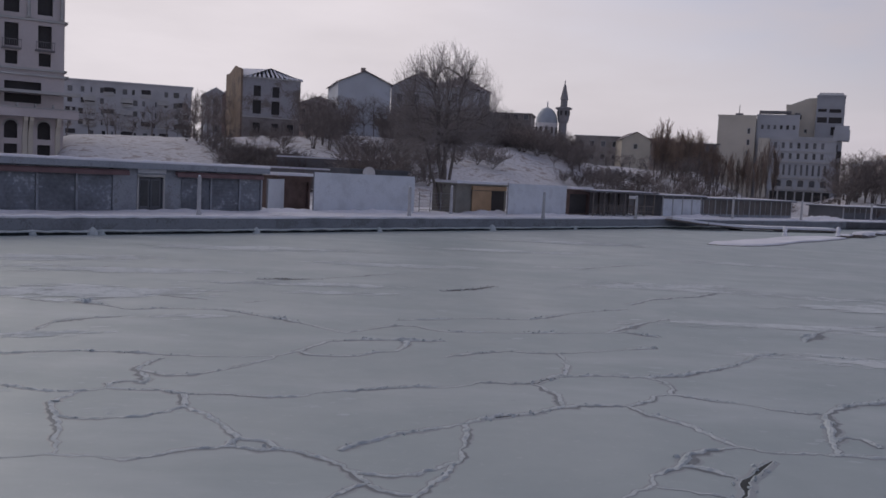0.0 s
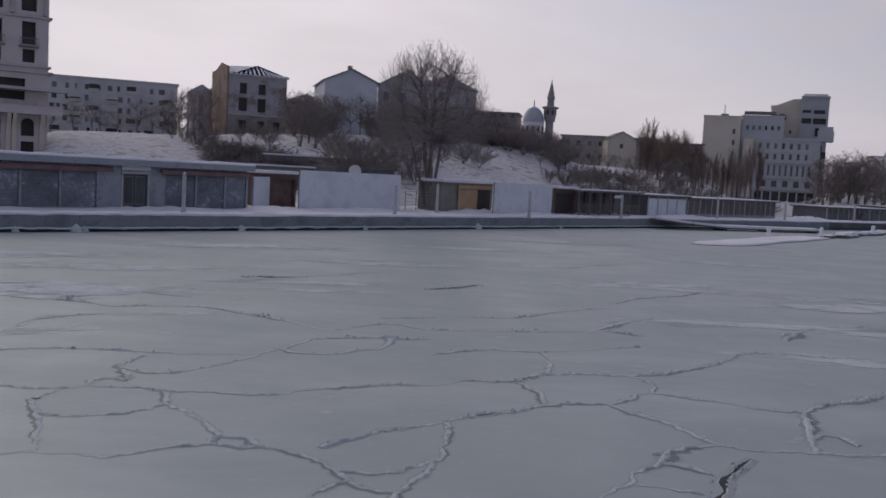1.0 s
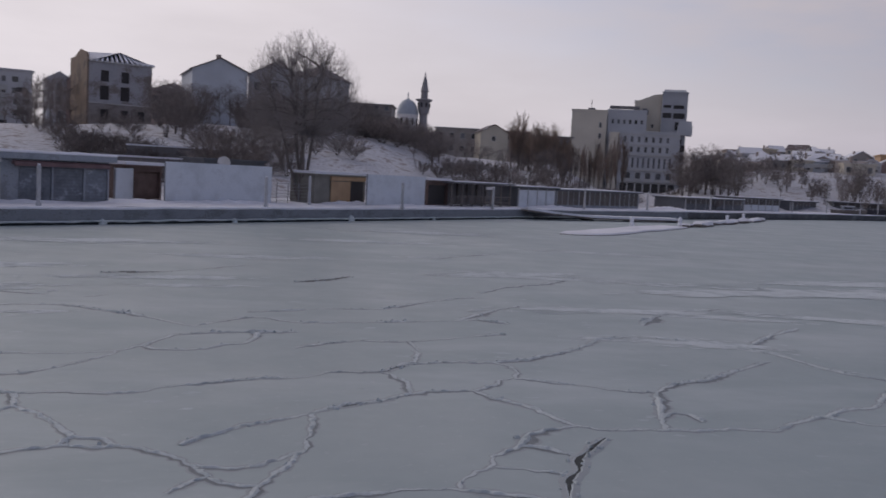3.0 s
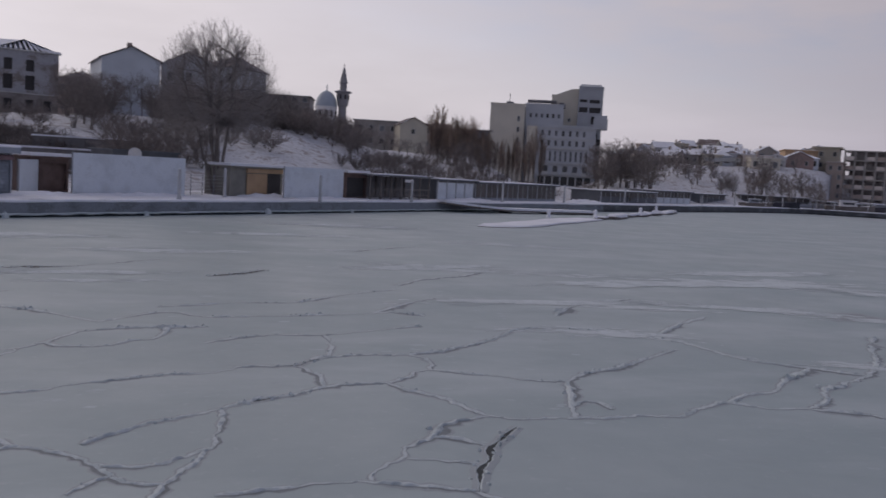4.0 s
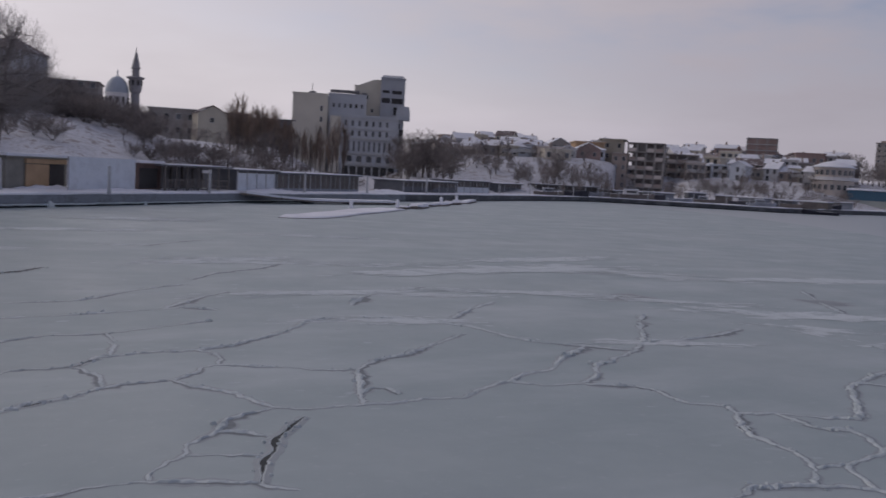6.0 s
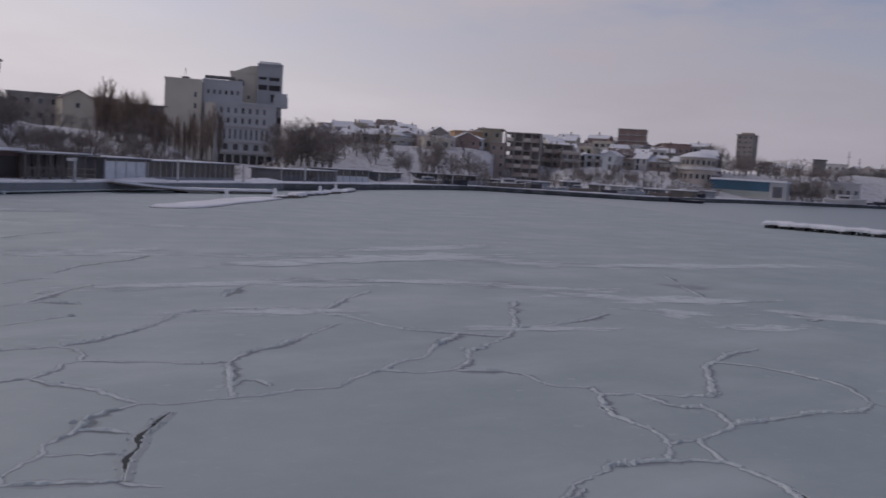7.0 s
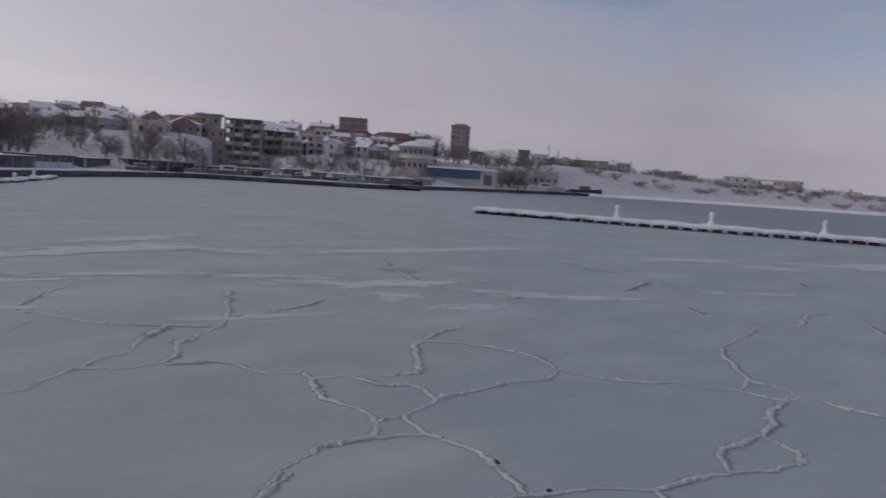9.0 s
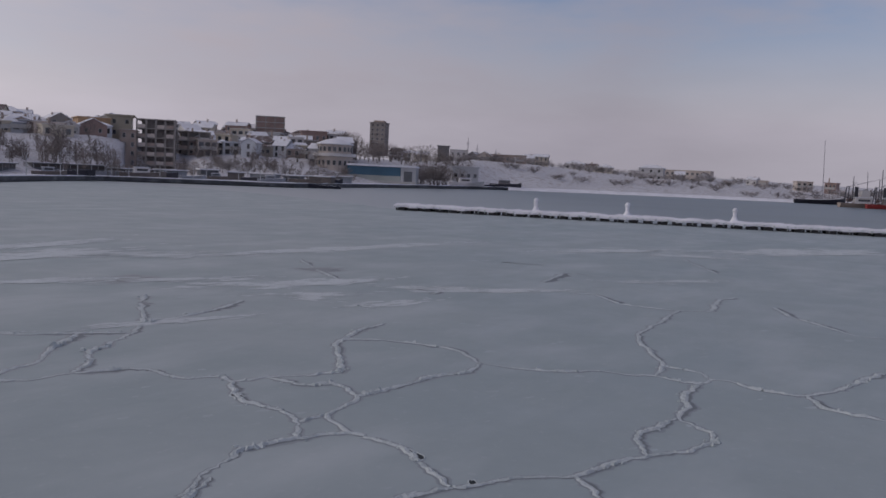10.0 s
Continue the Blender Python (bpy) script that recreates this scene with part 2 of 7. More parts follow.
BEIGE = mat("beige_render", (0.57, 0.52, 0.44), 0.85, 0.12, 0.2, 7, 0.1)
BRICK = mat("brick_red", (0.30, 0.215, 0.195), 0.85, 0.2, 0.5, 12, 0.2)
BROWN = mat("brown_render", (0.35, 0.285, 0.25), 0.85, 0.2, 0.4, 10, 0.2)
DARK_WALL = mat("dark_render", (0.18, 0.17, 0.175), 0.85, 0.2, 0.4, 9, 0.2)
LEAD = mat("lead_dome", (0.33, 0.36, 0.41), 0.55, 0.15, 0.4, 5, 0.1)
TOWER_GREY = mat("tower_grey_cladding", (0.33, 0.335, 0.36), 0.7, 0.15, 0.3, 8, 0.1)
STONE = mat("minaret_stone", (0.235, 0.225, 0.235), 0.85, 0.15, 0.5, 7, 0.2)
BLUE_METAL = mat("blue_cladding", (0.045, 0.115, 0.18), 0.5, 0.18, 0.2, 6, 0.05)
# Opaque panes: the dim inside seen through glass is put into their colour.
DIM_PANE = mat("dim_pane", (0.075, 0.064, 0.06), 0.45, 0.4, 0.8, 6, 0.0, per_object=0.5)
PALE_GREEN = mat("pale_cladding", (0.36, 0.38, 0.36), 0.6, 0.15, 0.2, 6, 0.05)
HULL_RED = mat("red_hull", (0.35, 0.05, 0.05), 0.5, 0.2, 0.4, 6, 0.05)
HULL_DARK = mat("dark_hull", (0.035, 0.035, 0.05), 0.4, 0.2, 0.4, 6, 0.05)
STEEL = mat("grey_steel", (0.25, 0.25, 0.27), 0.5, 0.2, 1, 8, 0.05, metal=0.5)
RUBBER = mat("black_rubber", (0.025, 0.025, 0.028), 0.8, 0.3, 2, 12, 0.2)


# ---- mesh building ----
class Build:
    """Collects faces of one mesh part, with a material number for each."""

    def __init__(self):
        self.v, self.f, self.m = [], [], []

    def face(self, pts, m=0):
        k = len(self.v)
        self.v += [tuple(p) for p in pts]
        self.f.append(tuple(range(k, k + len(pts))))
        self.m.append(m)
        return self

    def solid(self, ring, z0, z1, m=0, top=None, taper=1.0):
        """Prism over a ring of plan points; taper pulls the top towards its middle."""
        n, k = len(ring), len(self.v)
        cx, cy = sum(p[0] for p in ring) / n, sum(p[1] for p in ring) / n
        self.v += [(x, y, z0) for x, y in ring]
        self.v += [(cx + (x - cx) * taper, cy + (y - cy) * taper, z1) for x, y in ring]
        for i in range(n):
            j = (i + 1) % n
            self.f.append((k + i, k + j, k + n + j, k + n + i))
            self.m.append(m)
        self.f.append(tuple(k + n + i for i in range(n)))
        self.m.append(m if top is None else top)
        self.f.append(tuple(k + i for i in reversed(range(n))))
        self.m.append(m)
        return self

    def box(self, x0, y0, z0, x1, y1, z1, m=0, top=None):
        return self.solid([(x0, y0), (x1, y0), (x1, y1), (x0, y1)], z0, z1, m, top)

    def tube(self, p0, p1, r0, r1, sides=5, m=0, caps=True):
        p0, p1 = Vector(p0), Vector(p1)
        d = (p1 - p0).normalized()
        s = d.cross(Vector((0.31, 0.87, 0.37))).normalized()
        u = d.cross(s)
        k = len(self.v)
        for p, r in ((p0, r0), (p1, r1)):
            for i in range(sides):
                a = 2 * math.pi * i / sides
                self.v.append(tuple(p + (s * math.cos(a) + u * math.sin(a)) * r))
        for i in range(sides):
            j = (i + 1) % sides
            self.f.append((k + i, k + j, k + sides + j, k + sides + i))
            self.m.append(m)
        if caps:
            self.f.append(tuple(k + sides + i for i in range(sides)))
            self.m.append(m)
            self.f.append(tuple(k + i for i in reversed(range(sides))))
            self.m.append(m)
        return self

    def turned(self, profile, sides=16, m=0, cx=0.0, cy=0.0):
        """Turned form from (radius, height) pairs."""
        k = len(self.v)
        for r, z in profile:
            for i in range(sides):
                a = 2 * math.pi * i / sides
                self.v.append((cx + r * math.cos(a), cy + r * math.sin(a), z))
        for q in range(len(profile) - 1):
            for i in range(sides):
                j = (i + 1) % sides
                self.f.append((k + q * sides + i, k + q * sides + j, k + (q + 1) * sides + j, k + (q + 1) * sides + i))
                self.m.append(m)
        return self

    def mesh(self, name, mats, smooth=False):
        me = bpy.data.meshes.new(name)
        me.from_pydata(self.v, [], self.f)
        for x in mats if isinstance(mats, (list, tuple)) else [mats]:
            me.materials.append(x)
        me.polygons.foreach_set("material_index", self.m)
        if smooth:
            me.polygons.foreach_set("use_smooth", [True] * len(me.polygons))
        me.update()
        return me


def part(name, build, mats, parent, label="", at=None, smooth=False):
    """One mesh object under a thing or a part."""
    me = build.mesh(name, mats, smooth) if isinstance(build, Build) else build
    ob = new(name, me)
    ob.parent = parent
    if at is not None:
        ob.matrix_basis = at
    return tagged(ob, label)


def thing(name, label, category, at, group="", kind=""):
    ob = new(name)
    ob.matrix_basis = at
    return tagged(ob, label, category, group, kind)


def lerp(pairs, x):
    """Straight-line reading from (x, value) pairs."""
    return float(np.interp(x, [p[0] for p in pairs], [p[1] for p in pairs]))


def spot(bearing, dist, z=0.0):
    """Plan place from a bearing (degrees right of +y) and a distance from the pier."""
    return Vector((dist * math.sin(radians(bearing)), dist * math.cos(radians(bearing)), z))


def facing(bearing, dist, z, turn=0.0):
    """Pose whose x runs to the right along the front as seen from the water, and y goes inland."""
    p = spot(bearing, dist, z)
    return pose(p.x, p.y, p.z, 0, 0, -bearing + turn)


# ---- land and quay ----
QUAY_Z = 1.0
BEND = (21.5, 88.0)
FAR_QUAY = [(31.4, 153.5), (33, 163), (36.5, 184), (43, 186), (48, 190), (51, 215), (55.3, 250), (61, 300), (66, 320), (72, 335), (78, 343), (84, 350), (100, 365), (112, 380)]
CREST = [(-80, 120), (-14, 130), (4, 138), (9.3, 150), (11.8, 160), (15.6, 180), (24, 195), (28.6, 240), (36, 252), (41, 270), (48, 285), (52, 300), (56, 325), (60, 365), (66, 400), (80, 430), (112, 460)]
CREST_Z = [(-80, 2.0), (-24.6, 2.0), (-23.4, 7.2), (-14.7, 7.8), (-6.3, 9.3), (4, 9.2), (6.8, 8.9), (9.3, 7.2), (11.8, 6.9), (15.6, 7.0), (17.2, 4.6), (18.6, 1.6), (22.6, 1.5), (24.4, 4.4), (28.6, 9.6), (35.8, 10.4), (41, 6.6), (45, 7.5), (52, 7.6), (56, 8.0), (59, 10.4), (63, 10.0), (66.5, 8.3), (70, 6.3), (75, 5.8), (80, 3.2), (84, 2.6), (112, 2.4)]


TOE = [(-80, 20), (14, 20), (14.1, 14), (36.9, 14), (37.3, 74), (41.0, 74), (41.8, 14), (112, 14)]


def meet(bearing, ax, ay, bx, by):
    """Distance at which a bearing crosses the line a-b."""
    s, c = math.sin(radians(bearing)), math.cos(radians(bearing))
    dx, dy = bx - ax, by - ay
    return (ax * dy - ay * dx) / (s * dy - c * dx)


def quay_r(b):
    if b < 13.73:
        return meet(b, -23.0, 45.0, *BEND)
    if b < 31.4:
        return meet(b, *BEND, 80.0, 131.0)
    return lerp(FAR_QUAY, b)


def land_z(b, r):
    q, c, zc = quay_r(b), lerp(CREST, b), lerp(CREST_Z, b)
    toe = q + lerp(TOE, b)
    p = spot(b, r)
    rough = noise.noise((p.x * 0.09, p.y * 0.09, 0.3)) * 0.7 + noise.noise((p.x * 0.3, p.y * 0.3, 1.3)) * 0.22
    if r <= toe:
        return QUAY_Z + 0.06 * noise.noise((p.x * 0.4, p.y * 0.4, 0)) * min(1, (r - q) / 2)
    if r < c:
        s = (r - toe) / max(c - toe, 1)
        s = s * s * (3 - 2 * s)
        s = 0.25 * ((r - toe) / max(c - toe, 1)) + 0.75 * s
        return QUAY_Z + (zc - QUAY_Z) * s + rough * min(1, (r - toe) / 6)
    return zc + min((r - c) * 0.018, 7) + rough * max(0.15, 1 - (r - c) / 60)


def make_land():
    b = Build()
    bears = list(np.arange(-80, 112.01, 0.5))
    cols = []
    for be in bears:
        q, c = quay_r(be), lerp(CREST, be)
        toe = q + lerp(TOE, be)
        c = max(c, toe + 6)
        rs = [q + 0.35, q + 1.5, q + 4, q + 8, toe - 3, toe] + [toe + (c - toe) * k / 12 for k in range(1, 13)]
        rs += [c + 5, c + 12, c + 25, c + 50, c + 100, c + 200, c + 500, 1500, 4500]
        cols.append([(*spot(be, r)[:2], land_z(be, r) + (0.06 if k == 0 else 0.0)) for k, r in enumerate(rs)])
    n = len(cols[0])
    for col in cols:
        b.v += col
    for i in range(len(cols) - 1):
        for k in range(n - 1):
            b.f.append((i * n + k, i * n + k + 1, (i + 1) * n + k + 1, (i + 1) * n + k))
            b.m.append(0 if k < 5 else 1)
    ob = new("ground", b.mesh("ground", [SNOW, SLOPE], True))
    return tagged(ob, "snow-covered quayside and hillside with bare brown patches", "ground", kind="structure")


def strip(bears, section, mats, name, smooth=False):
    """Sweep a section of (offset inland, height, material) along the quay front."""
    b = Build()
    n = len(section)
    for be in bears:
        q = quay_r(be)
        for off, z, _ in section:
            p = spot(be, q + off)
            w = (0.04 * noise.noise((p.x * 0.7, p.y * 0.7, z)) + 0.05 * noise.noise((p.x * 2.3, p.y * 2.3, z))) if smooth and z > 0.05 else 0
            b.v.append((p.x, p.y, z + w))
    for i in range(len(bears) - 1):
        for k in range(n - 1):
            b.f.append((i * n + k, (i + 1) * n + k, (i + 1) * n + k + 1, i * n + k + 1))
            b.m.append(section[k][2])
    return b.mesh(name, mats, smooth)


def make_quay():
    q = thing("quay", "grey concrete quay wall with a snowy top edge", "quay", pose(0, 0, 0), kind="structure")
    bears = list(np.arange(-80, 13.7, 0.6)) + [13.72] + list(np.arange(14.2, 62, 0.6))
    near, rest = [v for v in bears if v < 24.5], [v for v in bears if v > 23.8]
    profile = [(0.35, -0.6, 0), (0.35, 0.18, 0), (0.0, 0.22, 0), (0.0, 0.84, 0), (0.04, 0.9, 0), (0.45, 0.9, 0), (0.45, 0.0, 0)]
    part("quay_wall", strip(near, profile, CONCRETE, "quay_wall"), None, q)
    part("quay_wall", strip(rest, profile, SHADED_WET_CONCRETE, "quay_wall"), None, q, "dark wet concrete of the far quay wall with shade put into its colour")
    part("snow_edge", strip(bears, [(0.02, 0.9, 0), (-0.03, 0.97, 0), (0.03, 1.04, 0), (0.3, 1.07, 0), (0.8, 1.03, 0)], SNOW, "snow_edge", True), None, q, "rounded snow lip along the quay edge")
    beach = list(np.arange(61.4, 112, 0.6))
    part("beach", strip(beach, [(-4.0, -0.1, 0), (-2.5, 0.25, 0), (-1.0, 0.7, 0), (0.2, 1.0, 0), (0.8, 1.05, 0)], SNOW, "beach", True), None, q, "snowy beach along the far shore")
    left = list(np.arange(-80, 13.6, 0.25)) + [13.72] + list(np.arange(14.0, 24, 0.25))
    # First strip: a near-black face painted as the shade under the shelf.
    part("ice_foot", strip(left, [(-0.36, 0.004, 1), (-0.30, 0.13, 0), (-0.42, 0.17, 0), (-0.38, 0.23, 0), (-0.2, 0.25, 0), (0.0, 0.24, 0)], [FROST, DARK_WATER_SHADE], "ice_foot", True), None, q, "frosted ice shelf at the foot of the wall")
    return q


make_land()
quay = make_quay()

# ice reaching the horizon, with the open water outside the pontoon
b = Build()
cells = [-4500, -1500, -500, -150, -60, -25, 0, 25, 60, 150, 500, 1500, 4500]
for i in range(12):
    for j in range(12):
        b.face([(cells[i], cells[j], 0), (cells[i + 1], cells[j], 0), (cells[i + 1], cells[j + 1], 0), (cells[i], cells[j + 1], 0)])
ice = tagged(new("ice_sheet", b.mesh("ice_sheet", ICE)), "grey cracked harbour ice with frost and thin snow", "ice", kind="structure")
b = Build()
rim = []
for k in range(61):  # ragged edge of the ice, from the quay to the pontoon
    u = k / 60
    x, y = 103 - 19 * u + 9 * math.sin(math.pi * u), 148 - 88 * u
    rim.append((x + 1.6 * noise.noise((u * 14, 0, 3)) + 0.7 * noise.noise((u * 47, 0, 3)), y, 0.006))
b.face(rim + [(106.0, -4.0, 0.006), (120, -60, 0.006), (2500, -400, 0.006), (420, 40, 0.006), (372, 60, 0.006), (318, 158, 0.006), (262, 150, 0.006), (203, 141, 0.006), (146, 131, 0.006), (128, 140, 0.006)])
tagged(new("water", b.mesh("water", SEA)), "dark teal open water outside the pontoon", "water", kind="structure")


def lump(b, rng, x, y, size, m=0):
    """A small tilted shard of ice."""
    k, a = len(b.v), rng.uniform(0, math.tau)
    for q in range(4):
        r = size * rng.uniform(0.6, 1.3)
        b.v.append((x + r * math.cos(a + q * 1.57), y + r * math.sin(a + q * 1.57), 0.002))
    for q in (0, 1):
        r = size * 0.55
        b.v.append((x + r * math.cos(a + q * math.pi + 0.6), y + r * math.sin(a + q * math.pi + 0.6), size * rng.uniform(0.35, 1.0)))
    for f in ((0, 1, 4), (1, 5, 4), (1, 2, 5), (2, 3, 5), (3, 4, 5), (3, 0, 4)):
        b.f.append(tuple(k + i for i in f))
        b.m.append(m)


def ridge(points, width=0.05, high=0.033, wide_open=0.6):
    """A pressure ridge between floes: a lumpy frosted seam with loose shards on flat bands painted as its soft shade,
    with a dark strip for crack and shadow along one side.
    """
    b = Build()
    rng = random.Random(int(points[0][0] * 100 + points[0][1] * 37 + len(points)))
    line = []
    for (x0, y0), (x1, y1) in zip(points, points[1:]):
        step = 0.05 * max(1.0, math.hypot(x0, y0) / 16)
        n = max(2, int(math.hypot(x1 - x0, y1 - y0) / step))
        line += [(x0 + (x1 - x0) * k / n, y0 + (y1 - y0) * k / n) for k in range(n)]
    line.append(points[-1])
    for _ in range(10):
        line = [line[0]] + [((a[0] + 2 * c[0] + d[0]) / 4, (a[1] + 2 * c[1] + d[1]) / 4) for a, c, d in zip(line, line[1:], line[2:])] + [line[-1]]
    n, loose = 12, []
    for k, (x, y) in enumerate(line):
        a, c = line[max(0, k - 1)], line[min(len(line) - 1, k + 1)]
        t = Vector((c[0] - a[0], c[1] - a[1])).normalized()
        s = Vector((-t.y, t.x))
        # Keeps the painted crack-and-shadow strip on the ridge's pier side.
        if s.y < 0:
            s = -s
        fade = min(1.0, (min(k, len(line) - 1 - k) + 3) / 6)
        m = noise.noise((x * 1.1, y * 1.1, 0.0)) * 0.05 + noise.noise((x * 2.6, y * 2.6, 2.0)) * 0.06 + noise.noise((x * 6.5, y * 6.5, 4.0)) * 0.05
        q = Vector((x, y)) + s * m
        far = max(0.9, q.length / 15) ** 0.7
        push = 0.36 + 1.5 * noise.noise((x * 0.8, y * 0.8, 7.0)) + 0.6 * noise.noise((x * 2.2, y * 2.2, 9.0))
        frosty = min(1.0, max(0.0, (x - 4) / 7))
        push += 0.25 * frosty - max(0.0, q.length - 19) * 0.026
        w = width * far * max(0.3, 0.75 + 0.5 * push + 0.5 * noise.noise((x * 6, y * 6, 3.0))) * (0.4 + 0.6 * fade)
        h = high * max(0.06, 0.2 + 0.7 * push + 0.7 * noise.noise((x * 7, y * 7, 8.0)) + 0.5 * noise.noise((x * 17, y * 17, 1.0))) * fade
        gap = max(0.15, wide_open - 0.3 * frosty + 1.9 * noise.noise((x * 0.6, y * 0.6, 11.0))) * w * max(1.0, q.length / 17)
        shade_half = w * (1.9 + 0.9 * noise.noise((x * 1.5, y * 1.5, 13.0)))
        tilt = 0.8 * noise.noise((x * 3, y * 3, 21.0))
        for off, z in ((-shade_half - gap, 0.0012), (-1.25 * w - gap, 0.0030), (-w - gap, 0.0034), (-w, 0.0036), (-0.75 * w, h * (0.5 + tilt * 0.5)), (-0.35 * w, h * (0.95 + tilt * 0.4)), (0.05 * w, h * 0.8), (0.4 * w, h * (0.9 - tilt * 0.4)), (0.75 * w, h * (0.45 - tilt * 0.5)), (w, 0.0036), (1.3 * w, 0.0030), (shade_half, 0.0012)):
            v = q + s * off
            b.v.append((v.x, v.y, max(z, 0.001) + 0.0004))
        if q.length < 30 and rng.random() < 0.42 * max(0.0, push + 0.15):
            o = s * w * rng.gauss(0, 0.9)
            loose.append((q.x + o.x, q.y + o.y, rng.uniform(0.25, 0.85) * w * (0.6 + 0.5 * max(0.0, push))))
    for k in range(len(line) - 1):
        for j in range(n - 1):
            a = k * n + j
            b.f.append((a, a + n, a + n + 1, a + 1))
            b.m.append((3, 2, 1, 0, 0, 0, 0, 0, 0, 2, 3)[j])
    for x, y, size in loose:
        lump(b, rng, x, y, size)
    return part("pressure_ridge", b, [FROST, CRACK_SHADE, WET_SHADE, WET_SHADE_EDGE], ice)


def flake(b, rng, x, y, half, thin, turn, z):
    """One ragged patch of thin snow."""
    c, s = math.cos(radians(turn)), math.sin(radians(turn))
    ring = []
    for k in range(11):
        a = math.tau * k / 11
        j = rng.uniform(0.55, 1.15)
        u, v = math.cos(a) * half * j, math.sin(a) * thin * j
        ring.append((x + u * c - v * s, y + u * s + v * c, z))
    b.face(ring)


def drift(x, y, length, width, turn):
    """Thin wind-blown snow lying on the ice in many frayed patches."""
    b = Build()
    rng = random.Random(int(x * 91 + y * 57 + length * 13))
    c, s = math.cos(radians(turn)), math.sin(radians(turn))
    n = min(150, max(24, int(length * 13)))
    for k in range(n):
        u, v = rng.gauss(0, 0.30) * length, rng.gauss(0, 0.13) * width
        half = rng.uniform(0.05, 0.17) * length * max(0.25, 1 - abs(u) / length)
        flake(b, rng, x + u * c - v * s, y + u * s + v * c, half, min(half * 0.3, rng.uniform(0.03, 0.10) * width), turn + rng.uniform(-7, 7), 0.004 + 0.00008 * k)
    return part("snow_drift", b, DRIFT, ice)


def hole(x, y, length, width, turn, deep=True):
    """Open or thawed spot in the ice, drawn out to ragged points, with a thin frosted rim when it is deep."""
    b = Build()
    c, s = math.cos(radians(turn)), math.sin(radians(turn))
    n = 26
    for r_, z in ((1.0, 0.0065), (1.12, 0.016), (1.3, 0.003)):
        for k in range(n):
            a = math.tau * k / n
            j = r_ * (1 + 0.45 * noise.noise((x + 1.9 * math.cos(a), y + 1.9 * math.sin(a), 0.5)) + 0.2 * noise.noise((x + 5 * math.cos(a), y + 5 * math.sin(a), 2.5)))
            u, v = math.cos(a) * length / 2 * j, math.sin(a) * abs(math.sin(a)) ** 0.5 * width / 2 * j
            v += 0.25 * width * math.sin(u * 5 / length + x)
            b.v.append((x + u * c - v * s, y + u * s + v * c, z if deep else 0.0046 - 0.001 * (r_ > 1)))
    b.f.append(tuple(range(n)))
    b.m.append(0)
    for q in range(2):
        for k in range(n):
            b.f.append((q * n + k, q * n + (k + 1) % n, (q + 1) * n + (k + 1) % n, (q + 1) * n + k))
            b.m.append(1)
    return part("melt_hole", b, [DARK_WATER_SHADE, FROST] if deep else [WET_SHADE, WET_SHADE_EDGE], ice)


def lead(points, width):
    """A jagged open crack, its shaded depth painted as a flat black strip, with broken shards along its lips."""
    b = Build()
    rng = random.Random(6)
    line = []
    for (x0, y0), (x1, y1) in zip(points, points[1:]):
        n = max(3, int(math.hypot(x1 - x0, y1 - y0) / 0.06))
        line += [(x0 + (x1 - x0) * k / n, y0 + (y1 - y0) * k / n) for k in range(n)]
    line.append(points[-1])
    for k, (x, y) in enumerate(line):
        u = k / (len(line) - 1)
        a, c = line[max(0, k - 2)], line[min(len(line) - 1, k + 2)]
        t = Vector((c[0] - a[0], c[1] - a[1])).normalized()
        w = width * (0.12 + 0.88 * math.sin(math.pi * u) ** 0.7) * max(0.15, 0.7 + 1.1 * noise.noise((x * 2.4, y * 2.4, 3.0)) + 0.4 * noise.noise((x * 8, y * 8, 5.0)))
        for off, z in ((-w - 0.10, 0.002), (-w - 0.02, 0.012), (-w, 0.006), (w, 0.006), (w + 0.02, 0.014), (w + 0.12, 0.002)):
            b.v.append((x - t.y * off, y + t.x * off, z))
    for k in range(len(line) - 1):
        for j in range(5):
            b.f.append((k * 6 + j, k * 6 + 6 + j, k * 6 + 7 + j, k * 6 + 1 + j))
            b.m.append((3, 1, 0, 1, 3)[j])
    for k, (x, y) in enumerate(line):
        if rng.random() < 0.55:
            side = rng.choice((-1, 1)) * (width + rng.uniform(0.0, 0.12))
            lump(b, rng, x + side, y + rng.uniform(-0.05, 0.05), rng.uniform(0.02, 0.06), 1)
    return part("open_crack", b, [DARK_WATER_SHADE, FROST, WET_SHADE, WET_SHADE_EDGE], ice, "black open crack with broken frosted lips")


# floes beside the pier, from the quay side round to the open water
ridge([(-9.20, 18.33), (-8.66, 18.70), (-7.60, 19.09), (-6.48, 19.06), (-5.49, 19.06), (-4.39, 19.14), (-3.58, 19.46), (-3.20, 20.19), (-2.71, 21.44), (-1.92, 21.88), (-0.80, 22.10), (0.20, 22.21)])
ridge([(-3.20, 20.19), (-2.94, 19.80), (-2.36, 19.75), (-1.86, 19.88), (-1.51, 20.35), (-1.00, 20.61), (-0.77, 21.37), (-0.80, 22.10)])
ridge([(-7.96, 15.86), (-7.45, 15.66), (-6.88, 15.52), (-6.41, 15.62), (-6.06, 16.03), (-5.60, 15.91), (-5.11, 16.01), (-4.65, 15.85), (-4.43, 15.81), (-3.85, 15.97), (-3.32, 15.91), (-2.51, 16.02), (-2.25, 16.38), (-1.64, 16.63), (-1.01, 16.99), (-0.36, 17.26), (0.14, 17.27), (0.66, 17.52), (0.81, 17.84), (1.96, 17.99), (2.22, 18.30), (2.38, 18.65), (2.80, 19.06)])
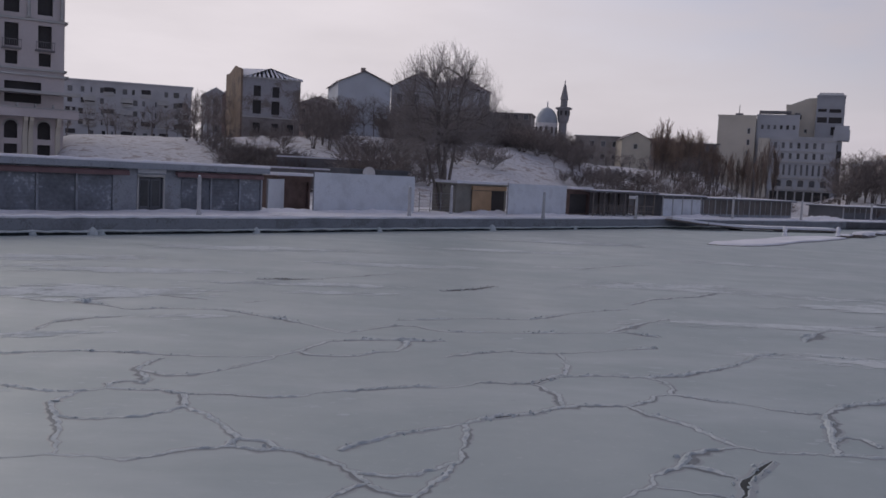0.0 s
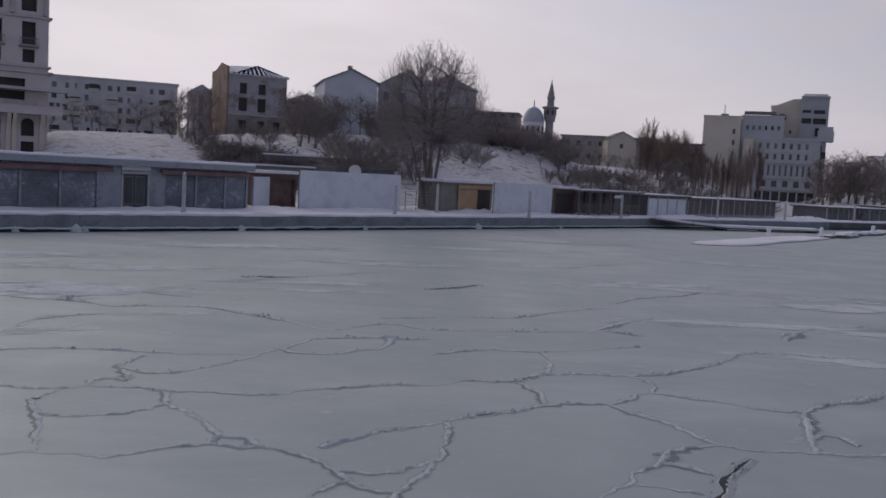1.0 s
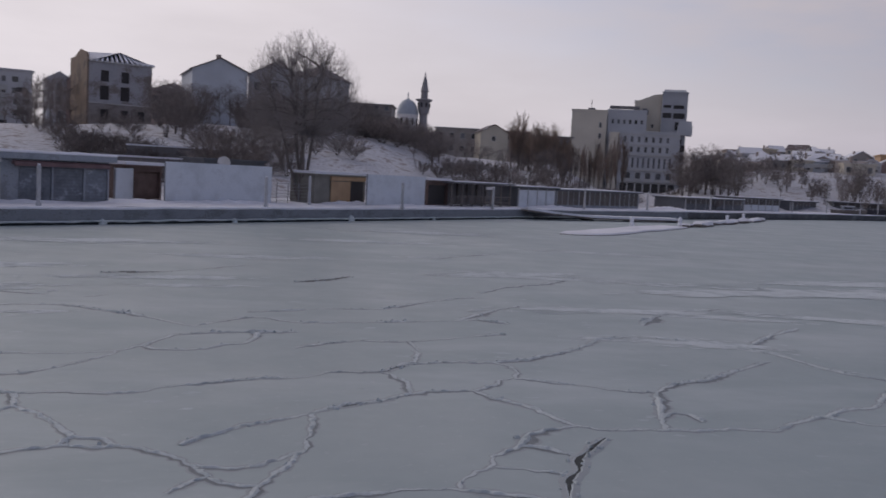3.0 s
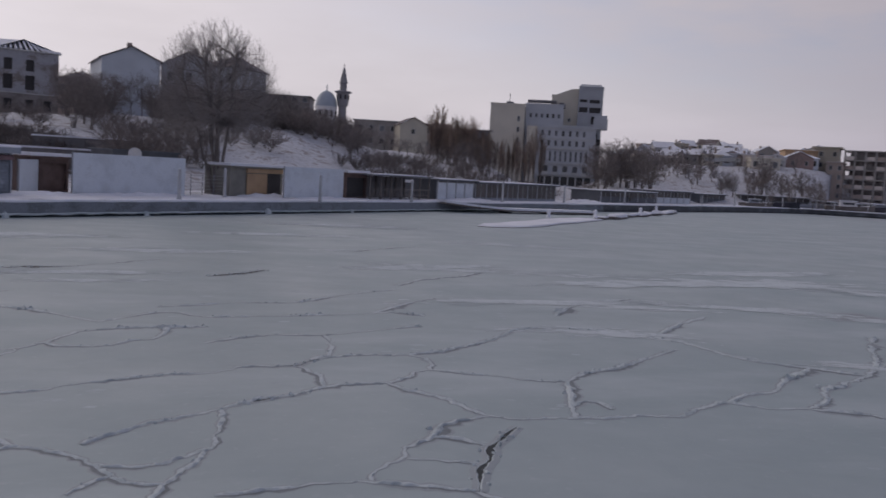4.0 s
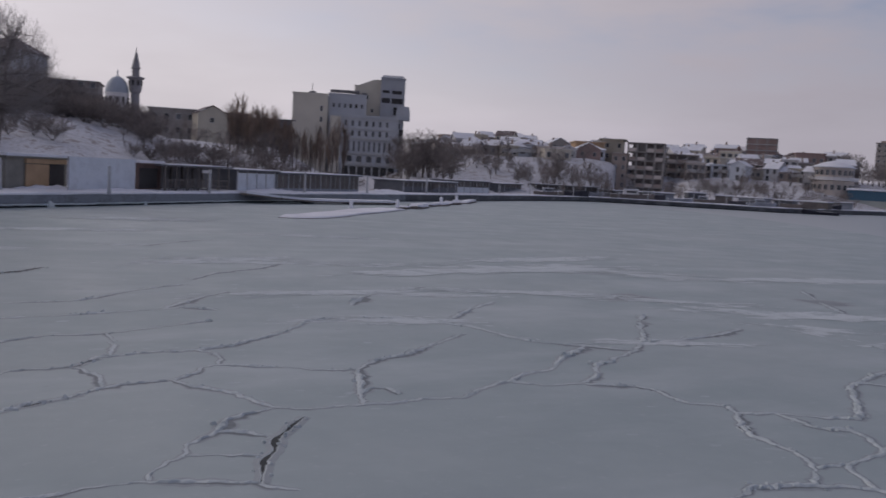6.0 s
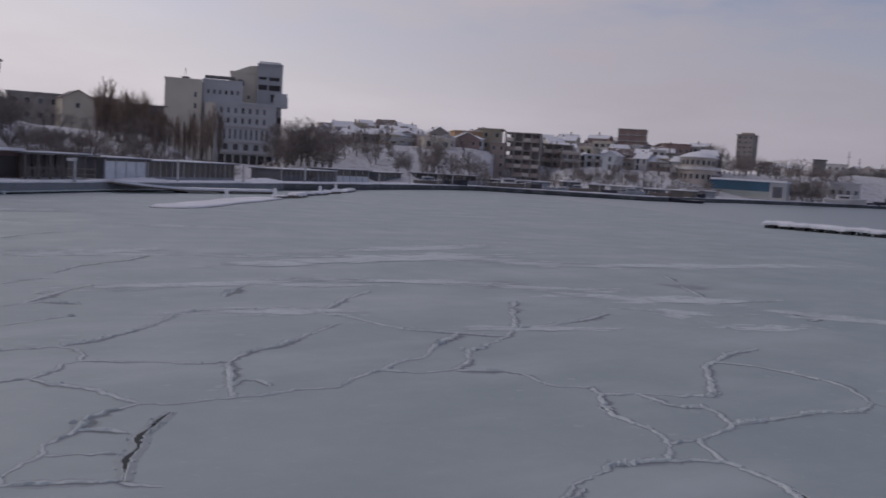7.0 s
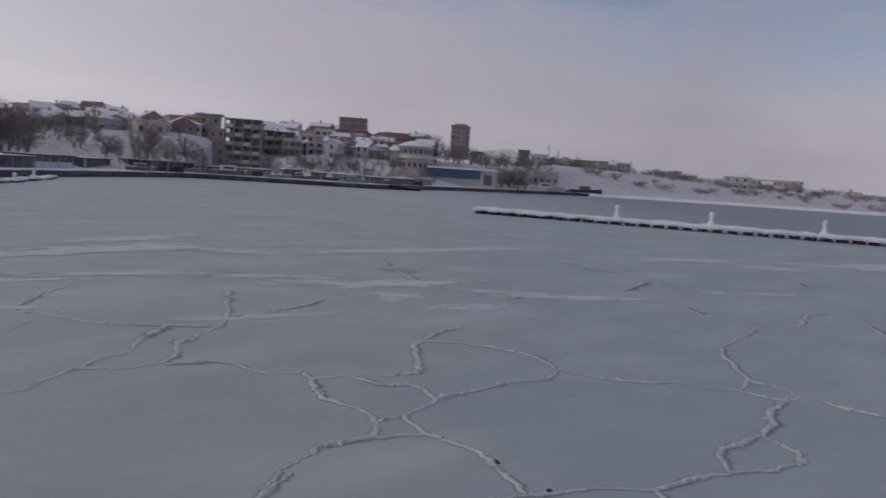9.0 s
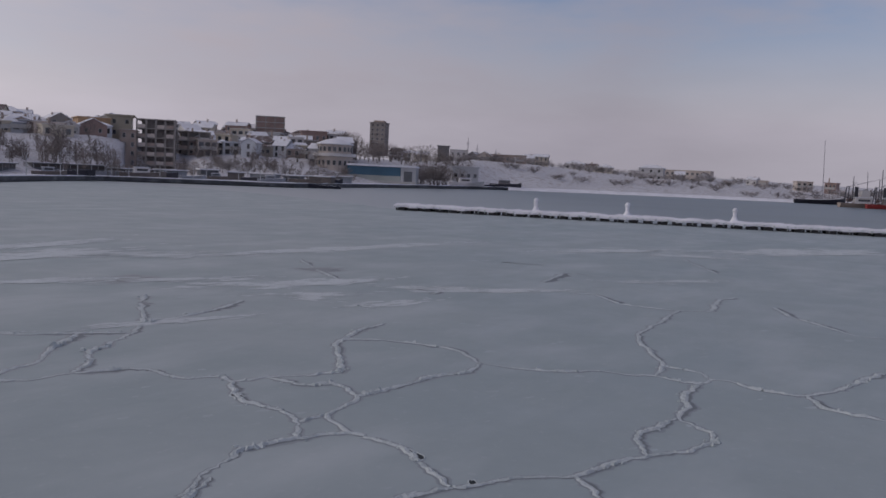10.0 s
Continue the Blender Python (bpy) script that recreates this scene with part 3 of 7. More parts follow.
ridge([(-6.06, 16.03), (-6.12, 16.47), (-5.70, 16.65), (-5.47, 16.38), (-5.71, 17.03), (-6.04, 17.62), (-6.03, 18.28), (-5.86, 18.67)])
ridge([(-6.04, 17.62), (-5.38, 17.16), (-4.85, 17.27), (-4.69, 17.51), (-4.16, 18.16), (-3.73, 18.94), (-3.58, 19.46)])
ridge([(-6.41, 15.62), (-6.50, 15.11), (-6.54, 14.72), (-6.14, 14.09), (-5.63, 13.94), (-5.25, 14.15), (-4.81, 14.23), (-4.55, 14.55), (-4.33, 14.96), (-4.42, 15.40), (-4.65, 15.85)])
ridge([(-6.14, 14.09), (-5.84, 13.49), (-5.67, 12.92), (-5.45, 12.54), (-5.36, 12.22)])
ridge([(-5.98, 11.94), (-5.58, 12.08), (-5.36, 12.22), (-5.20, 12.11), (-4.82, 12.17), (-4.30, 12.05), (-3.94, 12.39), (-3.62, 12.70), (-3.09, 12.92), (-2.74, 12.87), (-2.24, 12.87)])
ridge([(-4.33, 14.96), (-3.91, 14.67), (-3.39, 13.92), (-3.03, 13.36), (-2.57, 13.24), (-2.24, 12.87), (-1.89, 12.79), (-1.44, 12.52), (-1.15, 12.19), (-0.87, 11.66), (-0.69, 11.40), (-0.46, 11.31), (-0.17, 11.26)])
ridge([(-3.09, 12.92), (-3.03, 13.36)])
ridge([(-0.87, 11.66), (-1.06, 11.35), (-1.32, 11.03)])
ridge([(-1.15, 12.19), (-0.90, 12.04), (-0.58, 11.99), (-0.19, 12.09), (0.16, 12.48), (0.41, 12.80)])
ridge([(-1.41, 12.97), (-1.11, 13.39), (-0.62, 13.98), (0.15, 14.43), (0.55, 14.78), (1.00, 15.28), (1.73, 15.64), (2.42, 16.24), (3.09, 16.45), (3.62, 16.50)])
ridge([(-12.95, 25.77), (-12.28, 25.77), (-11.25, 25.31), (-10.62, 25.77), (-9.57, 25.21), (-8.71, 24.63), (-8.23, 25.10), (-7.32, 25.30), (-6.21, 25.44), (-5.25, 24.80), (-4.01, 24.10), (-3.11, 23.27), (-2.43, 22.61), (-1.77, 23.48), (-1.21, 24.28), (-0.58, 24.18), (0.11, 23.58), (1.90, 23.91), (4.65, 24.58), (5.36, 24.96), (6.17, 24.30)])
ridge([(-11.25, 25.31), (-9.94, 26.61), (-8.93, 27.75), (-7.18, 27.22)])
ridge([(-9.99, 20.15), (-9.72, 20.97), (-9.79, 22.36), (-9.21, 23.08), (-8.53, 23.48)])
ridge([(-6.07, 26.99), (-5.41, 27.59)])
ridge([(-4.79, 33.65), (-3.23, 35.48), (-1.94, 36.89)])
ridge([(-1.25, 25.03), (1.22, 26.19), (2.58, 26.30), (3.97, 27.82), (5.24, 28.94), (6.29, 29.53)])
ridge([(6.52, 30.65), (7.73, 32.50), (9.84, 34.03), (11.68, 36.41)])
ridge([(4.65, 24.58), (5.79, 26.23), (7.20, 27.81)])
ridge([(0.12, 20.23), (1.02, 20.98), (1.72, 21.29), (2.96, 21.32), (4.65, 22.16), (5.64, 22.71)])
ridge([(2.96, 21.32), (2.98, 20.09), (2.80, 19.06)])
ridge([(1.96, 17.99), (2.39, 17.22), (2.42, 16.24)])
ridge([(0.55, 14.78), (0.55, 13.96), (0.47, 13.50), (0.41, 12.80), (0.28, 12.28), (0.05, 11.79), (-0.17, 11.26)])
ridge([(-15.79, 31.42), (-13.90, 32.68), (-13.01, 34.77)])
ridge([(5.84, 41.83), (9.28, 45.63), (11.26, 46.60)])
ridge([(3.62, 16.50), (3.96, 15.99), (4.39, 15.46), (4.73, 14.73), (5.03, 14.15), (5.43, 13.94), (5.86, 13.97), (6.52, 14.02), (7.14, 13.97), (7.87, 14.09), (8.60, 13.95), (9.12, 14.45), (10.10, 14.95)])
ridge([(3.62, 16.50), (4.14, 16.89), (4.40, 17.47), (4.78, 17.66), (5.43, 17.32), (5.93, 17.19), (6.61, 16.76), (7.43, 16.61)])
ridge([(2.38, 18.65), (3.30, 19.03), (4.59, 19.12), (5.46, 19.47), (6.35, 20.25), (7.01, 20.81), (8.22, 22.38), (9.00, 22.74), (10.38, 22.60)])
ridge([(4.59, 19.12), (4.90, 18.76), (4.89, 18.03), (4.78, 17.66)])
ridge([(5.03, 14.15), (4.55, 14.02), (4.06, 13.67), (3.74, 13.08), (3.27, 12.56), (3.10, 12.05), (2.70, 11.73), (2.44, 11.31), (2.46, 11.18)])
ridge([(3.74, 13.08), (4.17, 12.97), (4.52, 12.56)])
lead([(5.30, 13.50), (4.98, 13.10), (4.79, 12.80), (4.51, 12.45), (4.35, 11.90), (4.08, 11.52), (3.92, 10.97), (3.82, 10.66)], 0.06)
ridge([(3.10, 12.05), (3.65, 11.94), (4.21, 11.79)])
ridge([(0.45, 10.83), (1.00, 10.98), (1.42, 11.09), (1.79, 11.18), (2.24, 11.23), (2.46, 11.18), (2.96, 11.00), (3.39, 10.86), (3.75, 10.77), (3.94, 10.51), (4.23, 10.29)])
ridge([(7.43, 16.61), (7.13, 15.70), (6.78, 14.68), (6.52, 14.02)])
ridge([(6.78, 14.68), (7.14, 15.14), (7.39, 15.03), (7.50, 14.50)])
ridge([(7.43, 16.61), (8.12, 17.35), (9.16, 17.86), (10.62, 19.05), (11.70, 19.92)])
ridge([(10.28, 24.77), (11.22, 26.22), (12.67, 27.78), (14.57, 28.60)])
ridge([(11.88, 21.49), (13.59, 23.41), (15.48, 25.02)])
ridge([(18.40, 26.94), (19.08, 26.25), (20.60, 26.09)])
ridge([(10.10, 14.95), (10.73, 14.42), (11.59, 14.44), (12.61, 13.91), (12.81, 13.65), (12.71, 12.78), (12.85, 12.42), (13.44, 12.21), (13.21, 11.67), (12.79, 11.16), (12.55, 10.83), (12.39, 10.49), (12.33, 9.99), (12.35, 9.34), (11.98, 8.82), (11.30, 8.26)])
ridge([(10.10, 14.95), (11.01, 15.55), (11.69, 15.70), (12.38, 16.48), (14.12, 17.87)])
ridge([(13.21, 11.67), (14.00, 11.46), (14.68, 11.01), (15.38, 10.70), (16.02, 11.20), (17.01, 12.20), (17.78, 12.84), (18.20, 13.01), (18.78, 12.44), (19.07, 11.67), (19.20, 10.68), (19.09, 10.03), (18.25, 9.01)])
ridge([(14.00, 11.46), (13.97, 10.53), (14.52, 10.14), (14.32, 9.71), (14.03, 9.18)])
ridge([(14.03, 9.18), (13.79, 9.02), (12.74, 8.79), (12.39, 8.44), (12.12, 7.81)])
ridge([(14.03, 9.18), (14.72, 9.10), (15.72, 9.05), (16.33, 9.08), (17.14, 8.71), (18.25, 9.01)])
ridge([(8.55, 7.65), (9.21, 8.06), (10.00, 8.30), (10.35, 8.54), (10.79, 8.38), (11.30, 8.26), (11.83, 8.03), (12.12, 7.81), (12.13, 7.39), (12.05, 6.81), (11.85, 6.39), (11.58, 5.93)])
ridge([(11.98, 8.82), (12.74, 8.79)])
ridge([(18.20, 13.01), (19.55, 13.56), (20.89, 13.67)])
ridge([(10.38, 22.60), (11.33, 22.13), (11.88, 21.49), (12.42, 20.85), (12.69, 19.78), (12.85, 18.87), (13.40, 18.36), (14.12, 17.87), (15.11, 17.12)])
ridge([(31.90, 26.87), (29.36, 23.63), (27.54, 20.92)])
ridge([(27.89, 18.12), (27.08, 16.20), (28.99, 16.55)])
ridge([(22.95, 16.24), (22.91, 15.47)])
ridge([(39.86, 20.51), (40.21, 18.48)])
ridge([(11.59, 14.44), (12.36, 14.89), (12.93, 15.87), (13.61, 16.16), (15.11, 17.12), (16.14, 18.03), (17.92, 20.40), (19.12, 21.78)])
ridge([(16.14, 18.03), (17.69, 18.15), (19.11, 18.48), (20.79, 19.23)])
ridge([(18.25, 9.01), (18.40, 8.07), (18.88, 7.19), (19.50, 6.64), (19.63, 6.03), (19.99, 5.51), (19.81, 4.94), (19.90, 4.47), (20.54, 4.41), (20.74, 3.98), (20.24, 3.55), (20.26, 2.70), (20.42, 2.39)])
ridge([(30.34, 10.53), (30.32, 9.39), (30.48, 8.46), (31.21, 7.52), (34.80, 8.31), (35.70, 7.96)])
ridge([(30.48, 8.46), (27.59, 8.04), (25.04, 7.81), (23.74, 7.32), (22.81, 6.66), (21.06, 5.64), (19.99, 5.51)])
ridge([(21.06, 5.64), (21.08, 4.96), (20.54, 4.41)])
ridge([(19.90, 4.47), (18.62, 4.43), (17.76, 4.09), (16.75, 3.93), (16.55, 3.56), (16.15, 3.14), (15.85, 3.00), (14.98, 3.16), (14.26, 3.56), (13.58, 3.93), (12.93, 4.02), (12.60, 4.04), (12.14, 4.54), (11.84, 4.82), (11.39, 4.93), (11.06, 5.18), (11.85, 6.39)])
ridge([(16.75, 3.93), (16.02, 4.04), (15.34, 4.15), (14.80, 3.95), (14.26, 3.56)])
ridge([(20.42, 2.39), (21.43, 2.01), (23.18, 1.70), (24.28, 1.38)])
ridge([(20.42, 2.39), (19.50, 1.91), (19.43, 1.39), (19.43, 0.82)])
ridge([(12.60, 4.04), (12.40, 3.74), (12.05, 3.42)])
ridge([(10.27, 5.55), (11.06, 5.18)])
ridge([(33.75, 15.23), (38.10, 16.26), (37.98, 14.54), (38.59, 14.12)])
ridge([(34.18, 6.15), (32.17, 5.15), (31.24, 4.10), (29.72, 2.88), (29.98, 2.03)])
ridge([(31.43, 12.88), (32.17, 12.29), (30.34, 10.53)])
ridge([(39.86, 20.51), (40.21, 18.48)])
ridge([(51.08, 14.92), (44.70, 11.17)])
ridge([(9.27, 7.93), (8.84, 7.68), (8.53, 7.54), (8.05, 7.32), (7.68, 7.03)])
ridge([(10.64, 5.49), (10.19, 5.58), (9.68, 5.55), (9.32, 5.71)])
ridge([(-0.17, 11.26), (-0.29, 10.81), (-0.41, 10.34)])
hole(12.52, 10.78, 0.42, 0.2, 41)
hole(11.86, 6.36, 0.55, 0.2, 42)
hole(11.37, 5.05, 0.3, 0.12, 20)
lead([(-6.84, 32.60), (-6.19, 33.06), (-5.46, 33.18), (-4.79, 33.65)], 0.2)
lead([(-0.01, 31.81), (0.72, 32.41), (1.37, 32.98), (2.06, 34.11)], 0.2)
lead([(0.74, 15.02), (1.10, 15.26), (1.46, 15.48), (2.00, 15.77)], 0.05)
lead([(1.77, 17.89), (2.10, 18.03), (2.28, 18.34), (2.52, 18.60)], 0.05)
hole(21.2, 25.6, 2.2, 1.4, 30, False)
hole(29.5, 23.6, 1.8, 1.5, -40, False)
hole(18.2, 20.6, 0.6, 0.4, 40, False)
drift(-15.5, 33.6, 3.1, 1.4, 26)
drift(-14.2, 38.3, 3.1, 1.1, 29)
drift(-11.3, 27.7, 5, 1.9, 21)
drift(-5, 32.1, 2, 0.9, 22)
drift(-1.1, 39.6, 2.7, 1.2, 25)
drift(6, 43.1, 3, 1.3, 19)
drift(8.1, 22.1, 2, 0.3, 4)
drift(8.6, 27.6, 2, 1.8, -23)
drift(9.5, 37, 6.8, 2.4, 22)
drift(10.6, 27.4, 7.1, 2, 7)
drift(11.2, 21.6, 2.8, 1.3, 3)
drift(14.8, 35.4, 5.1, 2.4, -5)
drift(16.7, 17.8, 4.7, 1.3, -16)
drift(18.1, 26.8, 7.4, 2, -16)
drift(21.2, 33.7, 13.4, 4, 10)
drift(21.7, 22.5, 2.8, 1.9, -18)
drift(22.8, 18.1, 2.6, 1.8, -78)
drift(23, 24.2, 5.7, 2.1, -21)
drift(24.1, 15.8, 3.7, 1.8, -14)
drift(25, 35.5, 4.1, 2.7, -5)
drift(26.1, 38.3, 9.8, 3.2, 13)
drift(26.3, 20.6, 6.9, 3, -12)
drift(27.6, 17.7, 1.3, 2, -54)
drift(27.8, 31.5, 5.9, 2.6, -29)
drift(29.7, 15.2, 6.4, 1.7, -36)
drift(32.7, 30.5, 1.8, 2.8, 3)
drift(38.5, 29.4, 16.4, 3.2, -5)
drift(39.5, 11.4, 4.7, 1.8, -35)
drift(52.7, 20.1, 9.7, 3.5, -27)
drift(66.4, 10.8, 16.4, 7.5, -28)
drift(-11.1, 27.9, 6, 4.5, 20)
drift(-2.1, 40.1, 7, 2.6, 8)
drift(-9.5, 20.5, 3.2, 1.6, 30)
drift(9.2, 36.0, 6, 1.6, -6)
drift(10.9, 22.3, 3.4, 2.0, -14)
drift(-9.6, 45.0, 9, 4, 14)
drift(-6.9, 24.0, 2.6, 1.2, 18)
drift(-3.1, 30.1, 4, 1.6, 10)
drift(11.1, 22.0, 4.5, 1.3, -14)
drift(23.3, 34.1, 8, 1.3, -18)
drift(28.2, 32.7, 6, 1.5, -24)
drift(13.6, 26.6, 5, 1.5, -12)
drift(23.0, 33.4, 7, 1.2, -28)
drift(24.4, 21.7, 6, 2, -36)
drift(23.5, 18.8, 4, 2, -36)
drift(29.3, 16.1, 6, 1.8, -52)
drift(37.5, 12.3, 4, 1.2, -58)
drift(53.8, 15.1, 7, 3, -60)
drift(3.8, 51.0, 9, 3, 6)
drift(9.7, 37.2, 6, 1.6, -6)
drift(-11.7, 33.7, 7, 3, 16)
drift(11.1, 22.1, 2.6, 1.1, -26)
drift(12.1, 21.2, 2.2, 0.9, -30)
drift(12.8, 19.2, 1.6, 0.7, -40)
drift(-11.3, 27.3, 7, 5, 18)
drift(10.6, 35.8, 5, 1.4, -8)
drift(8.1, 22.4, 2.2, 0.8, -4)
drift(-4.5, 32.0, 6, 2, 10)
drift(8.3, 60.4, 10, 4, 4)
drift(17.4, 49.6, 8, 3, -8)
drift(-16.5, 36.5, 8, 4, 20)


def frost_flecks():
    """Scattered thin frost over the whole sheet."""
    rng = random.Random(77)
    b = Build()
    for k in range(1500):
        be, di = rng.uniform(-30, 85), 15 + 60 * rng.random() ** 1.2
        p = spot(be, di)
        if noise.noise((p.x * 0.11, p.y * 0.11, 5.0)) + rng.uniform(-0.25, 0.25) < 0.0:
            continue
        half = rng.uniform(0.03, 0.16) * (0.5 + di / 24)
        flake(b, rng, p.x, p.y, half, half * rng.uniform(0.2, 0.6), 8 - 0.4 * be + rng.uniform(-12, 12), 0.0022 + 0.0000005 * k)
    tagged(part("frost_flecks", b, FLECK, ice), kind="stuff")


frost_flecks()


# ---- buildings ----
def panel(b, origin, along, inward, width, height, holes, reveal=0.22, m=0, mr=0):
    """A wall face with real openings and their reveals."""
    o, a, i = Vector(origin), Vector(along), Vector(inward)
    up = Vector((0, 0, 1))
    xs = sorted({0.0, width, *[h[0] for h in holes], *[h[2] for h in holes]})
    zs = sorted({0.0, height, *[h[1] for h in holes], *[h[3] for h in holes]})
    for z0, z1 in zip(zs, zs[1:]):
        start = None
        for x0, x1 in zip(xs, xs[1:]):
            cx, cz = (x0 + x1) / 2, (z0 + z1) / 2
            if any(h[0] < cx < h[2] and h[1] < cz < h[3] for h in holes):
                if start is not None:
                    b.face([o + a * start + up * z0, o + a * x0 + up * z0, o + a * x0 + up * z1, o + a * start + up * z1], m)
                    start = None
            elif start is None:
                start = x0
        if start is not None:
            b.face([o + a * start + up * z0, o + a * width + up * z0, o + a * width + up * z1, o + a * start + up * z1], m)
    for x0, z0, x1, z1 in holes:
        c = [o + a * x + up * z for x, z in ((x0, z0), (x1, z0), (x1, z1), (x0, z1))]
        for k in range(4):
            p, q = c[k], c[(k + 1) % 4]
            b.face([p, q, q + i * reveal, p + i * reveal], mr)


WINDOW_MESHES = {}


def window_mesh(w, h, style):
    """Frame with its pane set back in one piece; style: glazed, or empty with room shade painted on a dark pane."""
    key = (round(w, 2), round(h, 2), style)
    if key not in WINDOW_MESHES:
        b = Build()
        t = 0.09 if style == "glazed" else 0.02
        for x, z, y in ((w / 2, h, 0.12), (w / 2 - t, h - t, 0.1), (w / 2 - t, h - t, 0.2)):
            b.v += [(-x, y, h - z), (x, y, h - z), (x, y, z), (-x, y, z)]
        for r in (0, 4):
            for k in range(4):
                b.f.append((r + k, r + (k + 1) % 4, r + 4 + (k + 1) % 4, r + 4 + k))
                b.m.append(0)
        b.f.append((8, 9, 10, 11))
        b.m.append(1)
        WINDOW_MESHES[key] = b.mesh("window", [FRAME if style == "glazed" else INNER_SHADE, GLASS if style == "glazed" else INNER_SHADE])
    return WINDOW_MESHES[key]


def grid(width, height, cols, rows, w, h, left=0.0, right=0.0, base=0.0, top=0.0):
    """Openings in even columns and rows."""
    cw, ch = (width - left - right) / cols, (height - base - top) / rows
    return [(left + cw * (i + 0.5) - w / 2, base + ch * (j + 0.5) - h / 2, left + cw * (i + 0.5) + w / 2, base + ch * (j + 0.5) + h / 2) for j in range(rows) for i in range(cols)]


def windows(holes, parent, origin, turn, style="glazed"):
    for x0, z0, x1, z1 in holes:
        c, s = math.cos(radians(turn)), math.sin(radians(turn))
        x = (x0 + x1) / 2
        part("window", window_mesh(x1 - x0, z1 - z0, style), None, parent, at=pose(origin[0] + x * c, origin[1] + x * s, origin[2] + z0, 0, 0, turn))


def building(name, label, category, bearing, dist, width, depth, z0, z1, wall, front=(), left=(), right=(), turn=0.0, roof="flat", roof_mat=None, rise=2.5, style="glazed", group="", over=0.35):
    """A house: walls with openings, windows and a roof. Openings are given from each wall's own lower left corner."""
    th = thing(name, label, category, facing(bearing, dist, z0, turn), group)
    h = z1 - z0
    x0, x1 = -width / 2, width / 2
    b = Build()
    panel(b, (x0, 0, 0), (1, 0, 0), (0, 1, 0), width, h, front)
    panel(b, (x0, depth, 0), (0, -1, 0), (1, 0, 0), depth, h, left)
    panel(b, (x1, 0, 0), (0, 1, 0), (-1, 0, 0), depth, h, right)
    b.face([(x1, depth, 0), (x0, depth, 0), (x0, depth, h), (x1, depth, h)])
    if roof == "gable_side":
        for x in (x0, x1):
            b.face([(x, 0, h), (x, depth, h), (x, depth / 2, h + rise)])
    if roof == "gable":
        for y in (0, depth):
            b.face([(x0, y, h), (x1, y, h), (0, y, h + rise)])
    part("wall", b, wall, th)
    windows(front, th, (x0, 0, 0), 0, style)
    windows(left, th, (x0, depth, 0), -90, style)
    windows(right, th, (x1, 0, 0), 90, style)
    r = Build()
    o = over
    rm = roof_mat or ROOF_SNOW
    if roof == "flat":
        r.box(x0 - o, -o, h, x1 + o, depth + o, h + 0.3, 0)
        r.box(x0 - o + 0.3, -o + 0.3, h + 0.3, x1 + o - 0.3, depth + o - 0.3, h + 0.38, 1)
        part("roof", r, [wall, rm], th)
    else:
        t = 0.16
        if roof == "gable":
            e = h - o * rise / (width / 2)
            for s in (-1, 1):
                q = [(s * (width / 2 + o), -o, e), (0, -o, h + rise), (0, depth + o, h + rise), (s * (width / 2 + o), depth + o, e)]
                r.face(q, 0).face([(x, y, z + t) for x, y, z in q], 0)
                for k in range(4):
                    p1, p2 = q[k], q[(k + 1) % 4]
                    r.face([p1, p2, (*p2[:2], p2[2] + t), (*p1[:2], p1[2] + t)], 0)
        elif roof == "gable_side":
            e = h - o * rise / (depth / 2)
            for y in (-o, depth + o):
                q = [(x0 - o, y, e), (x1 + o, y, e), (x1 + o, depth / 2, h + rise), (x0 - o, depth / 2, h + rise)]
                r.face(q, 0).face([(x, yy, z + t) for x, yy, z in q], 0)
                for k in range(4):
                    p1, p2 = q[k], q[(k + 1) % 4]
                    r.face([p1, p2, (*p2[:2], p2[2] + t), (*p1[:2], p1[2] + t)], 0)
        else:  # hip
            i = min(width, depth) / 2
            ring = [(x0 - o, -o), (x1 + o, -o), (x1 + o, depth + o), (x0 - o, depth + o)]
            a, c = (x0 + i, depth / 2, h + rise), (x1 - i, depth / 2, h + rise)
            v = [(x, y, h) for x, y in ring]
            r.face([v[0], v[1], c, a]).face([v[1], v[2], c]).face([v[2], v[3], a, c]).face([v[3], v[0], a])
            r.box(x0 - o, -o, h - 0.2, x1 + o, depth + o, h, 0)
        part("roof", r, rm, th)
    return th


